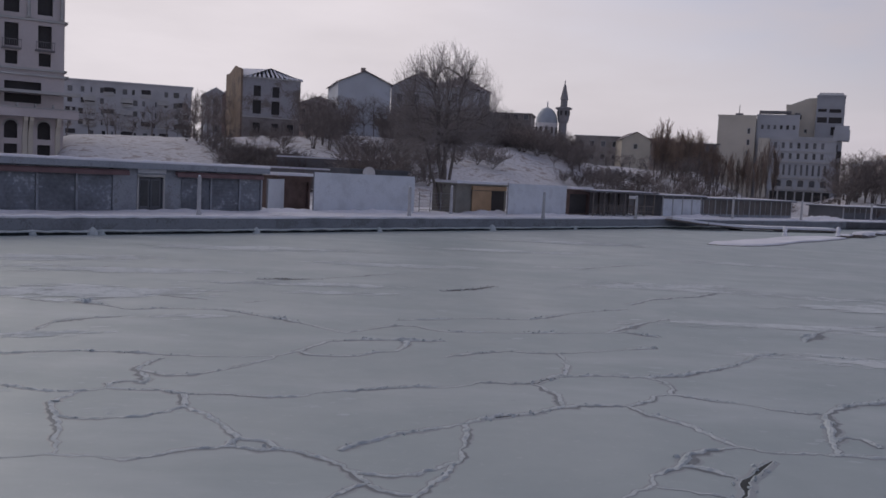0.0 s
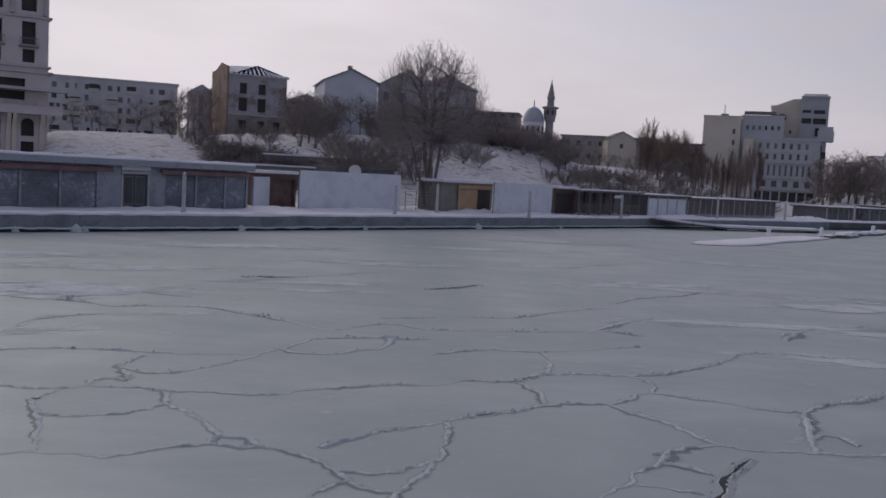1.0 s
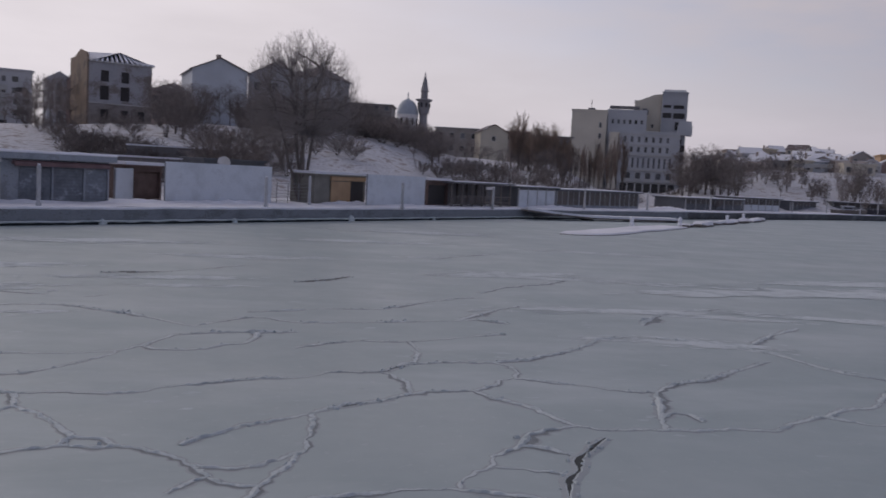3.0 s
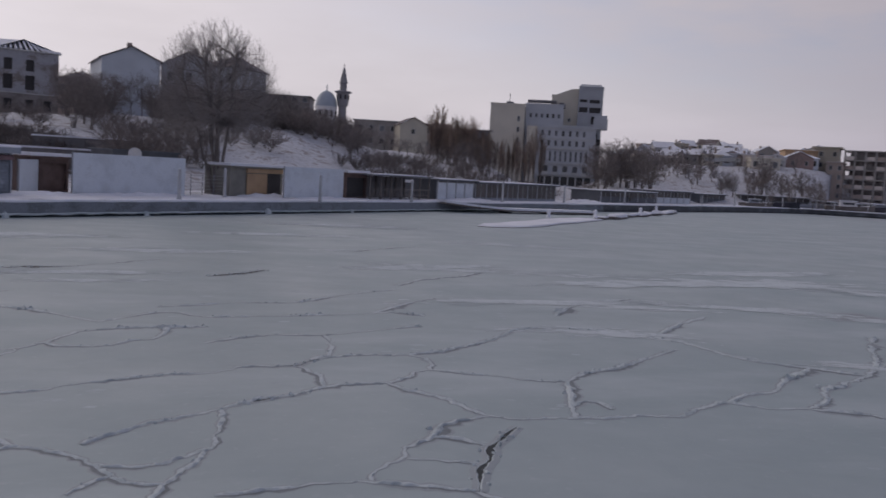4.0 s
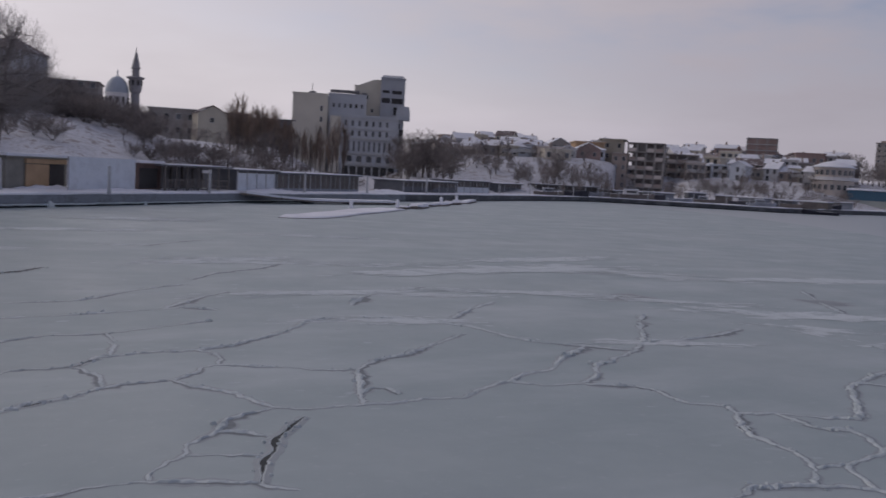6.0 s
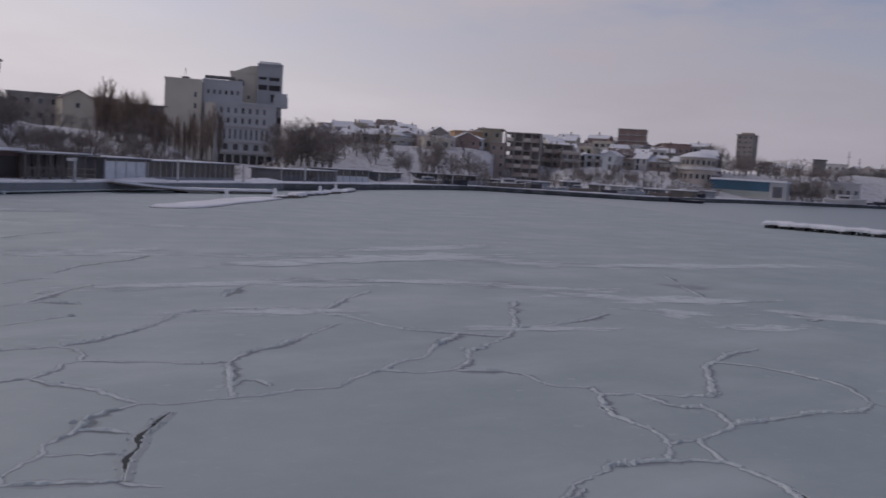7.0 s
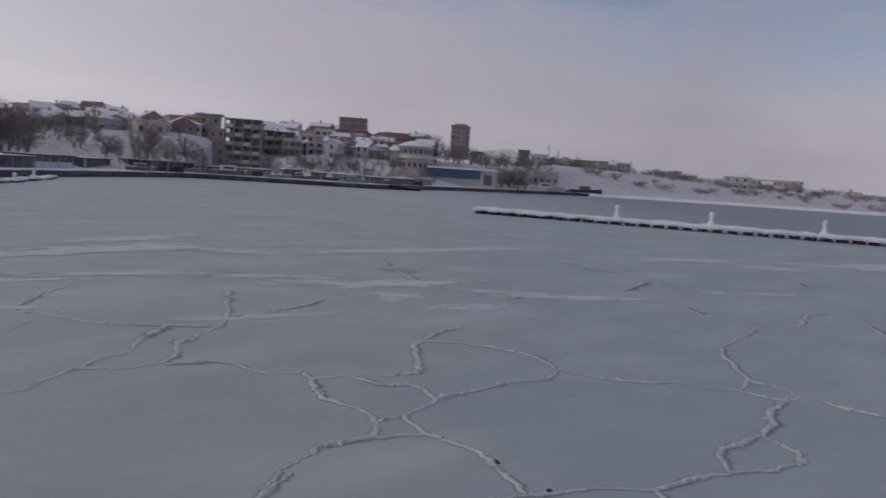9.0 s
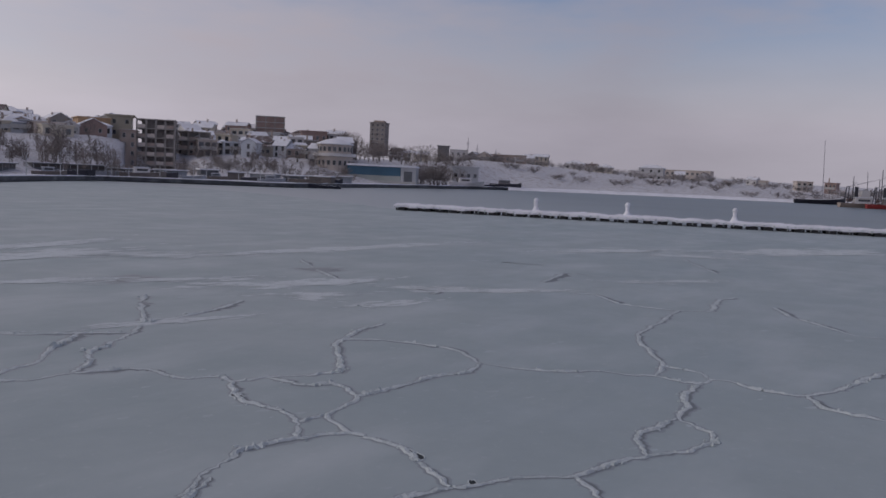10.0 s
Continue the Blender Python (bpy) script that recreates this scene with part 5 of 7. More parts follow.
def far_town():
    concrete_frame(39.25, 258, 10.4, 10, 0.8, 6, 2.5, 4, -4, "unfinished concrete block with open storeys on the shore")
    concrete_frame(46.05, 330, 10.4, 9, 12, 5, 2.1, 3, 0, "unfinished tower of red brick and concrete slabs", BRICK, 0.35)
    concrete_frame(41.5, 268, 9.5, 9, 3.0, 4, 2.6, 3, 6, "pale terraced block with balconies on the slope")
    building("town_house", "tan house with a blank wall on the slope", "house", 35.75, 262, 8.4, 9, 7.5, 15.2, TAN, (), turn=10, roof="flat", roof_mat=ROOF_SNOW)
    building("town_house", "ochre house with a wide pale eave", "house", 37.15, 268, 6.2, 9, 6.5, 16.6, YELLOW, grid(6.8, 10, 2, 3, 1.0, 1.3, base=1), turn=-4, roof="flat", roof_mat=ROOF_SNOW, over=0.9)
    building("town_house", "brown rendered house beside the unfinished block", "house", 37.65, 257, 4.2, 9, 0.9, 12.2, BROWN, grid(4.4, 11.3, 2, 4, 0.9, 1.3, base=1.5), turn=-4, roof="flat", roof_mat=ROOF_SNOW)
    building("town_house", "red-brown flat block on the ridge behind the villa", "house", 48.85, 300, 8.5, 9, 8, 16.4, BRICK, grid(8.5, 8, 4, 2, 1.0, 1.3, base=2), turn=4, roof="flat", roof_mat=ROOF)
    building("low_block", "long grey harbour store behind the laid-up boats", "building", 58.6, 300, 8.8, 7, 1.6, 6.9, GREY_WALL, grid(8.8, 5.3, 4, 1, 1.2, 1.4), turn=4, roof="flat")
    th = building("apartment_tower", "slim brown apartment tower on the ridge", "tower block", 52.75, 420, 7.2, 8, 12, 27.0, STAINED, grid(7.2, 15, 3, 7, 1.1, 1.1), (), grid(8, 15, 2, 7, 1.1, 1.1), turn=-14, roof="flat", roof_mat=BROWN)
    part("lift_house", Build().box(-2.4, 2, 14.8, 2.4, 7, 16.2), BROWN, th)
    # round-fronted villa
    v = thing("round_villa", "cream round villa with a snowy conical roof", "villa", facing(50.2, 262, 4.5, 0))
    part("wall", Build().turned([(5.3, -2.5), (5.3, 3.4), (5.7, 3.5), (5.7, 3.7), (4.9, 3.7), (4.9, 7.0)], 20), CREAM, v)
    part("roof", Build().turned([(5.6, 6.9), (5.6, 7.15), (2.8, 8.3), (0.05, 8.9)], 20), ROOF_SNOW, v)
    part("balcony", Build().turned([(5.72, 3.5), (6.3, 3.55), (6.3, 4.4), (6.2, 4.4), (6.2, 3.72), (5.0, 3.72)], 20), LIGHT_WALL, v)
    for k in range(9):
        a = math.radians(200 + 17.5 * k)
        for z in (1.0, 4.9):
            r_ = 5.35 if z < 3 else 4.95
            part("window", window_mesh(1.0, 1.4, "glazed"), None, v, at=pose(r_ * math.cos(a), r_ * math.sin(a), z, 0, 0, math.degrees(a) + 90) @ pose(0, -0.21, 0))
    # blue boat hall by the water
    h = thing("boat_hall", "low boat hall with blue cladding and a snowy roof", "boat hall", facing(53.2, 254, 1.0, -6))
    part("base", Build().box(-9.8, -0.4, -0.6, 10.1, 14, 0.7, 0), PALE_CONCRETE, h)
    part("wall", Build().box(-9.5, 0, 0.7, 5.6, 14, 2.2, 0), PALE_GREEN, h)
    part("cladding", Build().solid([(-9.6, -0.12), (5.7, -0.12), (5.7, 13.9), (-9.6, 13.9)], 2.2, 4.7, 0), BLUE_METAL, h, "blue metal upper cladding")
    part("annex", Build().box(5.72, -0.2, 0.7, 10.0, 12, 4.75), GREY_WALL, h)
    part("roof", Build().box(-10.0, -0.6, 4.75, 10.3, 14.4, 4.95).box(-9.7, -0.4, 4.95, 10.0, 14.0, 5.25), SNOW, h)
    for k in range(11):
        part("cladding_rib", Build().box(-9.3 + k * 1.45, -0.19, 2.25, -9.22 + k * 1.45, -0.123, 4.65), BLUE_METAL, h)
    part("gate", Build().box(6.6, -0.26, 0.7, 9.0, -0.203, 3.6), TIN_DARK, h, "dark sliding gate")
    for be_, di_, w_, top_, wall_, lab_ in ((65.4, 440, 9, 12.6, LIGHT_WALL, "small white house on the far ridge"), (67.3, 450, 7, 11.6, BEIGE, "beige house among the ridge scrub"), (70.2, 455, 12, 12.4, PANEL_WALL, "pale grey block on the far ridge")):
        building("ridge_house", lab_, "house", be_, di_, w_, 8, 4.5, top_, wall_, grid(w_, top_ - 4.5, 3, 2, 1.2, 1.3, base=1.5), turn=-8, roof="hip", roof_mat=ROOF_SNOW, rise=1.6)
    building("low_block", "long low pale block on the far shore", "building", 72.4, 480, 23, 12, 5.0, 12.0, CREAM, grid(23, 7, 9, 2, 1.4, 1.2, base=1), turn=-10, roof="flat")
    building("low_block", "dark square block on the ridge", "building", 57.05, 400, 5.2, 6, 9.5, 16.9, DARK_WALL, grid(5.2, 7.4, 2, 3, 1, 1.2), roof="flat")
    building("low_block", "pale low block on the ridge", "building", 58.0, 420, 8, 6, 9.5, 16.0, LIGHT_WALL, grid(8, 6.5, 3, 2, 1, 1.2), roof="flat")
    building("low_block", "long dark shed on the ridge", "building", 61.0, 420, 20, 8, 9.5, 14.6, BROWN, grid(20, 5, 8, 1, 1, 1.2, base=1.5), roof="flat")
    # stepped houses above the far quay
    rng = random.Random(4)
    walls = [(LIGHT_WALL, "white"), (CREAM, "cream"), (YELLOW, "yellow"), (GREY_WALL, "grey"), (BROWN, "brown"), (BEIGE, "beige"), (WEATHERED, "dull grey"), (PANEL_WALL, "pale grey"), (LIGHT_WALL, "white"), (CREAM, "cream"), (PALE_BLUE, "pale bluish"), (BRICK, "brick-red")]
    rows = [(25.4, 34.8, 15, 246, 9.0, 11.6), (25.0, 36.5, 17, 262, 11.0, 13.4), (25.6, 36.8, 16, 282, 13.0, 15.4), (26.2, 37.0, 13, 306, 15.6, 17.8), (41.0, 51, 17, 268, 9.0, 11.6), (41.0, 51, 16, 288, 11.6, 14.0), (39.6, 51.5, 17, 312, 14.0, 16.6), (40.4, 47.0, 8, 336, 17.0, 18.6), (53.5, 64, 11, 425, 12.6, 14.6), (66, 82, 9, 458, 7.4, 8.8)]
    for b0, b1, n, dist, h0, h1 in rows:
        for k in range(n):
            be = b0 + (b1 - b0) * (k + rng.uniform(0.1, 0.9)) / n
            di = dist + rng.uniform(-9, 9)
            w = rng.uniform(3.8, 7.6)
            z = land_z(be, di) - 0.8
            hh = max(2.6, rng.uniform(h0, h1) - z - 0.8)
            wall, word = walls[rng.randrange(len(walls))]
            kind = rng.choice(("flat", "gable_side", "hip", "gable_side", "flat", "gable"))
            storeys = max(1, round((hh + 0.4) / 2.4))
            f = [g for g in grid(w, hh + 0.8, rng.choice((2, 3, 3)), storeys, rng.choice((0.9, 1.2, 1.5)), rng.choice((1.2, 1.5)), base=0.7) if rng.random() < 0.85]
            rest = "flat snowy roof" if kind == "flat" else "snow-dusted pitched roof"
            th = building("town_house", f"{word} town house with a {rest} on the slope", "house", be, di, w, rng.uniform(6, 8), z, z + hh + 0.8, wall, f, turn=rng.uniform(-22, 22), roof=kind, roof_mat=rng.choice((ROOF_SNOW, ROOF_SNOW, ROOF_SNOW, SNOW, SNOW, ROOF)), rise=rng.uniform(1.0, 1.9))
            if rng.random() < 0.4:  # a snowy balcony across the front
                zb = (hh + 0.8) * 0.52
                part("balcony", Build().box(-w * 0.42, -1.0, zb, w * 0.42, -0.003, zb + 0.16, 0, 1).box(-w * 0.42, -1.0, zb + 0.163, w * 0.42, -0.92, zb + 0.95, 0, 1), [PALE_CONCRETE, SNOW], th)
            if rng.random() < 0.5:
                xc = rng.uniform(-w * 0.3, w * 0.3)
                part("chimney", Build().box(xc - 0.25, 2.6, hh + 0.7, xc + 0.25, 3.1, hh + 0.8 + rng.uniform(1.2, 2.4)), BROWN, th)


hotel()
apartment_block()
ruined_house()
white_house()
mosque()
hotel_block()
hillside_houses()
far_town()


def antenna(bearing, dist, z, h):
    th = thing("antenna_mast", "thin antenna mast on the far ridge", "mast", facing(bearing, dist, z), "ridge masts")
    part("pole", Build().tube((0, 0, 0), (0, 0, h), 0.28, 0.12, 6), STEEL, th)
    part("crossarm", Build().tube((-0.8, 0, h * 0.8), (0.8, 0, h * 0.8), 0.1, 0.1, 4), STEEL, th)


for be_, h_ in ((58.6, 13), (59.2, 10), (60.4, 8), (55.6, 7)):
    antenna(be_, 420, 9, h_)


# ---- bare trees ----
def grow(rng, out, p, d, length, r, level, deepest, lift, spread, kids, thin, first):
    """One branch with its side branches; first: share of a stem that stays bare."""
    n = 6 if level == 0 else (4 if level == 1 else 2)
    for k in range(n):
        jit = Vector((rng.uniform(-1, 1), rng.uniform(-1, 1), rng.uniform(-0.5, 0.5))) * (0.06 + 0.025 * level)
        d = (d + jit + Vector((0, 0, lift))).normalized()
        q = p + d * (length / n)
        r1 = max(r * (1 - 0.62 / n), thin)
        out.append((p, q, r, r1, level))
        if level < deepest and (level > 0 or k >= first * n):
            for _ in range(kids[level]):
                a = rng.uniform(0, math.tau)
                side = d.cross(Vector((math.cos(a), math.sin(a), 0.25))).normalized()
                nd = (d + side * rng.uniform(0.5, 1.1) * spread).normalized()
                share = rng.uniform(0.30, 0.52) if level == 0 else rng.uniform(0.4, 0.62)
                grow(rng, out, q, nd, length * share * (1 - 0.35 * k / n), max(r1 * 0.36, thin), level + 1, deepest, lift, spread, kids, thin, first)
        p, r = q, r1


def tree_meshes(seed, stems, height, lean, r0, deepest, lift, spread, kids, thin, bark, twig, first=0.3):
    rng = random.Random(seed)
    out = []
    for s in range(stems):
        a = math.tau * (s + rng.uniform(0.1, 0.9)) / stems
        t = (0.25 + 0.75 * ((s * 0.618) % 1.0)) * lean if stems > 1 else 0.03
        d = Vector((math.cos(a) * t, math.sin(a) * t, 1)).normalized()
        p = Vector((math.cos(a), math.sin(a), 0)) * (0.12 * stems * r0)
        grow(rng, out, p - d * 0.3, d, height * rng.uniform(0.8, 1.0) / max(d.z, 0.75), r0 * rng.uniform(0.7, 1.1), 0, deepest, lift, spread, kids, thin, first)
    trunk, crown = Build(), Build()
    tops = sorted(q.z for _, q, _, _, _ in out)
    f = height / tops[int(len(tops) * 0.995)]
    out = [(p * f, q * f, ra, rb, level) for p, q, ra, rb, level in out]
    for p, q, ra, rb, level in out:
        if level <= 1:
            trunk.tube(p, q, ra, rb, 6 if level == 0 else 4, caps=False)
        else:
            crown.tube(p, q, ra, rb, 3, caps=False)
    return trunk.mesh("trunk", bark), crown.mesh("crown", twig)


def curve(p0, d0, p1, n):
    """Bent run of points from p0, leaving along d0, to p1."""
    span = (p1 - p0).length
    c = p0 + d0.normalized() * span * 0.45
    return [p0 * (1 - u) ** 2 + c * 2 * u * (1 - u) + p1 * u * u for u in [k / n for k in range(n + 1)]]


def crown_tree(seed, height, wide, low, counts, r0, thin, bark, twig, lean=(0.0, 0.0), rise=0.0, fan=0.15):
    """Bare tree whose stems, limbs and twigs spread to fill a rounded crown; low: the share of the height below it."""
    rng = random.Random(seed)
    trunk, crown = Build(), Build()
    mid = Vector((lean[0], lean[1], height * (low + 1) / 2))
    rad = Vector((wide / 2, wide / 2, height * (1 - low) / 2))

    root = np.array((0, 0, height * low * 0.6))

    def target(lo, hi, up):
        while True:
            v = Vector((rng.gauss(0, 1), rng.gauss(0, 1), rng.gauss(0, 1))).normalized() * rng.uniform(lo, hi)
            if v.z > up:
                return mid + Vector((v.x * rad.x, v.y * rad.y, v.z * rad.z))

    spots, dirs, rads = [], [], []
    spec = [(0.35, 0.6, -0.35), (0.6, 0.85, -0.55), (0.72, 1.0, -0.75), (0.6, 1.06, -0.9)]
    spec = [(lo, hi, up + rise) for lo, hi, up in spec]
    for level, count in enumerate(counts):
        lo, hi, up = spec[level]
        sp, dr = np.array(spots).reshape(-1, 3), list(dirs)
        fresh = []
        for _ in range(count):
            goal = target(lo, hi, up)
            if level == 0:
                a = rng.uniform(0, math.tau)
                p0 = Vector((0.16 * math.cos(a), 0.16 * math.sin(a), -0.3))
                d0, ra = Vector((fan * (goal.x - mid.x) / rad.x, fan * (goal.y - mid.y) / rad.y, 1)), r0 * rng.uniform(0.7, 1.0)
            else:
                g = np.array(goal)
                off = g - sp
                cost = np.linalg.norm(off, axis=1) + 1.6 * np.maximum(0, 0.25 - off[:, 2]) + np.where(sp[:, 2] < height * low * 0.45, 3.0, 0.0)
                cost = cost + 1.8 * np.maximum(0, np.linalg.norm(sp - root, axis=1) - np.linalg.norm(g - root) + 0.12 * height)
                order = np.argsort(cost)[: 3]
                k = int(rng.choice(list(order)))
                p0, d0, ra = Vector(sp[k]), dr[k], rads[k] * 0.62
            n = (7, 5, 4, 3)[level]
            pts = curve(p0, d0, goal, n)
            wob = (0.10, 0.08, 0.05, 0.025)[level] * wide / 10
            pts = [pts[0]] + [q + Vector((rng.uniform(-1, 1), rng.uniform(-1, 1), rng.uniform(-1, 1))) * wob for q in pts[1:]]
            for k in range(n):
                r1 = max(ra * (1 - 0.55 / n * 1.2), thin)
                q = pts[k + 1]
                (trunk if level < 2 else crown).tube(pts[k], q, max(ra, thin), r1, (6, 4, 3, 3)[level], caps=False)
                ra = r1
                if k >= (2 if level == 0 else 0):
                    fresh.append((tuple(q), (q - pts[k]), ra))
        for q, d, r in fresh:
            spots.append(q)
            dirs.append(d)
            rads.append(r)
        if level >= 1:  # twigs spring from limbs, not from the old stems
            spots, dirs, rads = [list(z) for z in zip(*fresh)]
    return trunk.mesh("trunk", bark), crown.mesh("crown", twig)


def make_tree(name, label, meshes, at, size=1.0, turn=0.0, group="", wide=1.0):
    th = thing(name, label, "bush" if name in ("bush", "scrub") else "tree", at @ pose(0, 0, 0, 0, 0, turn), group)
    th.scale = (size * wide, size * wide, size)
    part("trunk", meshes[0], None, th)
    part("crown", meshes[1], None, th)
    return th


BROAD = [crown_tree(s, 7.0, 5.6, 0.12, (5, 22, 100, 360), 0.085, 0.0125, BARK, TWIG) for s in (11, 12, 13)]
TALL = [crown_tree(s, 9.0, 4.4, 0.2, (2, 18, 80, 280), 0.11, 0.0115, BARK, TWIG) for s in (21, 22)]
SHRUB = [tree_meshes(s, 10, 2.6, 1.0, 0.02, 2, 0.04, 0.75, (2, 2), 0.009, BARK, TWIG, 0.1) for s in (31, 32, 33)]
POPLAR = [tree_meshes(s, 2, 12.0, 0.03, 0.11, 3, 0.2, 0.36, (3, 2, 2), 0.015, BARK, TWIG_TAN, 0.1) for s in (41, 42)]
FAR_BROAD = [crown_tree(s, 7.0, 5.6, 0.12, (5, 16, 60, 190), 0.085, 0.018, BARK, TWIG) for s in (14, 15)]
SAPLING = [crown_tree(s, 9.0, 4.0, 0.2, (2, 12, 44, 150), 0.12, 0.028, BARK, TWIG) for s in (51, 52)]
# Far ridge plants, in the twig colour paled for haze.
HAZED = [crown_tree(s, 7.0, 5.8, 0.10, (5, 14, 50, 170), 0.08, 0.022, BARK, TWIG_HAZE) for s in (53, 54)]
SCRUB = [tree_meshes(s, 9, 2.6, 1.0, 0.022, 2, 0.04, 0.75, (1, 2), 0.016, BARK, TWIG_HAZE, 0.1) for s in (55, 56)]


def big_tree():
    m = crown_tree(8, 14.9, 10.8, 0.14, (8, 70, 500, 3300), 0.19, 0.0088, BARK, TWIG_GREY, (-0.2, 0.0), 0.3, 0.62)
    make_tree("tree", "large bare many-stemmed tree on the snowy quay", m, facing(-0.2, 79, land_z(-0.2, 79)), 1.0)


def scatter(name, label, kinds, n, b0, b1, d0, d1, s0, s1, seed, group="", wide=1.0):
    """Trees standing on the slope, between two bearings and two distances."""
    rng = random.Random(seed)
    for k in range(n):
        be = b0 + (b1 - b0) * (k + rng.uniform(0.1, 0.9)) / n
        di = rng.uniform(d0, d1)
        p = spot(be, di, land_z(be, di) - 0.05)
        make_tree(name, label, kinds[k % len(kinds)], pose(*p), rng.uniform(s0, s1), rng.uniform(0, 360), group, wide * rng.uniform(0.85, 1.15))


big_tree()
scatter("bush", "bare brown bush on the snowy slope", SHRUB, 12, -16.5, -9.5, 98, 128, 0.6, 1.1, 1, "slope bushes", 1.3)
scatter("bush", "bare twiggy bush above the quay sheds", SHRUB, 2, -6.3, -4.5, 86, 92, 1.9, 2.3, 2, "slope bushes", 1.1)
scatter("tree", "bare tree in front of the apartment block", TALL, 7, -23.6, -16.8, 160, 185, 0.5, 0.85, 41, "hilltop trees", 1.4)
scatter("bush", "dense bare scrub below the derelict house", SHRUB, 20, -14.2, -8.6, 90, 104, 0.7, 1.05, 51, "slope bushes", 1.4)
scatter("bush", "low bare bush above the quay sheds", SHRUB, 4, -8.5, -3.4, 86, 94, 0.7, 1.1, 26, "slope bushes", 1.2)
scatter("tree", "bare dark tree beside the derelict house", BROAD, 12, -9.2, -6.4, 128, 150, 0.7, 1.0, 3, "hilltop trees", 1.2)
scatter("tree", "dark bare tree crowding the derelict house", BROAD, 4, -9.0, -7.2, 116, 130, 0.75, 1.0, 52, "hilltop trees", 1.0)
scatter("bush", "bare scrub in front of the gabled house", SHRUB, 12, -8.0, -3.2, 104, 128, 0.8, 1.2, 53, "slope bushes", 1.3)
scatter("tree", "slender bare tree in front of the gabled house", TALL, 3, -5.6, -4.0, 130, 138, 0.6, 0.8, 4, "hilltop trees")
scatter("tree", "bare tree on the hill crest", BROAD, 26, -4.0, 4.4, 132, 150, 0.7, 0.95, 5, "hilltop trees", 1.2)
scatter("bush", "bare bush of the hilltop thicket", SHRUB, 52, -4.2, 8.6, 130, 146, 1.0, 1.6, 6, "hilltop thicket", 1.4)
scatter("tree", "bare tree at the mosque's foot", BROAD, 18, 3.6, 8.8, 138, 175, 0.45, 0.66, 7, "hilltop trees", 1.3)
scatter("tree", "slender bare tree by the old houses", TALL, 9, -17.0, -13.9, 140, 180, 0.75, 1.1, 8, "hilltop trees", 1.2)
scatter("bush", "bare scrub beside the large tree", SHRUB, 12, -3.8, -0.4, 92, 116, 0.8, 1.3, 54, "slope bushes", 1.4)
scatter("bush", "small bare bush on the snowy slope behind the kiosk", SHRUB, 5, 0.0, 3.4, 112, 126, 0.7, 1.2, 22, "slope bushes", 1.3)
scatter("bush", "bare bush low on the slope", SHRUB, 9, 7.2, 13.0, 108, 135, 0.7, 1.2, 9, "slope bushes", 1.3)
scatter("tree", "bare tree on the lower slope", TALL, 14, 6.8, 13.4, 106, 140, 0.3, 0.5, 57, "slope trees", 1.3)
scatter("bush", "dense bare scrub on the lower slope", SHRUB, 11, 9.0, 17.0, 116, 150, 0.7, 1.2, 58, "slope bushes", 1.4)
scatter("tree", "bare tree before the hillside houses", BROAD, 10, 8.6, 14.0, 150, 180, 0.35, 0.6, 59, "slope trees", 1.1)
scatter("poplar", "dark bare poplar on the slope", POPLAR, 24, 13.0, 17.0, 140, 165, 0.55, 0.78, 10, "dark poplars", 1.3)
scatter("tree", "dark bare tree crowding the hillside houses", BROAD, 7, 13.6, 17.0, 136, 160, 0.7, 0.95, 71, "slope trees", 1.0)
for k, (be, up) in enumerate([(17.19, 2.11), (17.55, 2.24), (17.86, 2.19), (18.18, 2.07), (18.41, 2.57), (18.7, 2.38), (19.23, 1.87), (19.51, 2.85), (19.8, 3.07), (20.2, 2.87)]):
    di = 152 + 5 * math.sin(k * 2.4)
    z0 = land_z(be, di)
    tall = 4.2 + di * math.tan(radians(up)) - z0
    make_tree("poplar", "slim tan bare poplar before the office block", POPLAR[k % 2], pose(*spot(be, di, z0)), tall / 12.0, 77 * k, "tan poplars", 0.8)
scatter("bush", "bare bush behind the quay pavilions", SHRUB, 8, 17.5, 26.5, 128, 172, 0.6, 1.1, 21, "slope bushes", 1.3)
scatter("tree", "dense bare tree beside the office block", BROAD, 19, 23.6, 27.3, 156, 190, 0.95, 1.35, 12, "harbour trees", 1.0)
scatter("tree", "bare tree on the far snowy bank", FAR_BROAD, 6, 28.0, 37.2, 192, 212, 0.5, 0.8, 13, "far slope trees", 1.0)
scatter("tree", "large dense bare tree on the far snowy bank", FAR_BROAD, 3, 33.0, 34.2, 196, 200, 0.95, 1.1, 69, "far slope trees", 1.0)
scatter("bush", "bare bush on the far slope", SHRUB, 10, 25, 37.5, 190, 235, 0.8, 1.4, 14, "far slope bushes", 1.3)
scatter("sapling", "slender bare sapling on the far snowy bank", SAPLING, 40, 26.5, 37.4, 182, 228, 0.4, 0.75, 62, "far bank saplings", 1.0)
scatter("sapling", "slender bare sapling above the far quay", SAPLING, 32, 40.6, 51.0, 204, 240, 0.28, 0.5, 63, "far bank saplings", 1.2)
scatter("tree", "bare tree above the far quay", FAR_BROAD, 10, 40.6, 51.0, 210, 262, 0.4, 0.62, 15, "far slope trees", 1.2)
scatter("bush", "bare bush among the far houses", SHRUB, 12, 41.6, 52, 215, 290, 0.8, 1.3, 16, "far slope bushes", 1.3)
scatter("tree", "bare tree between the far houses", FAR_BROAD, 40, 25.0, 52.0, 240, 310, 0.45, 0.8, 64, "far slope trees", 1.1)
scatter("tree", "dense rounded tree behind the villa", FAR_BROAD, 5, 50.5, 51.7, 300, 312, 1.2, 1.5, 65, "ridge trees", 0.9)
scatter("tree", "bare tree behind the boat hall", FAR_BROAD, 26, 51.6, 58.6, 285, 350, 0.7, 1.1, 17, "harbour trees", 1.3)
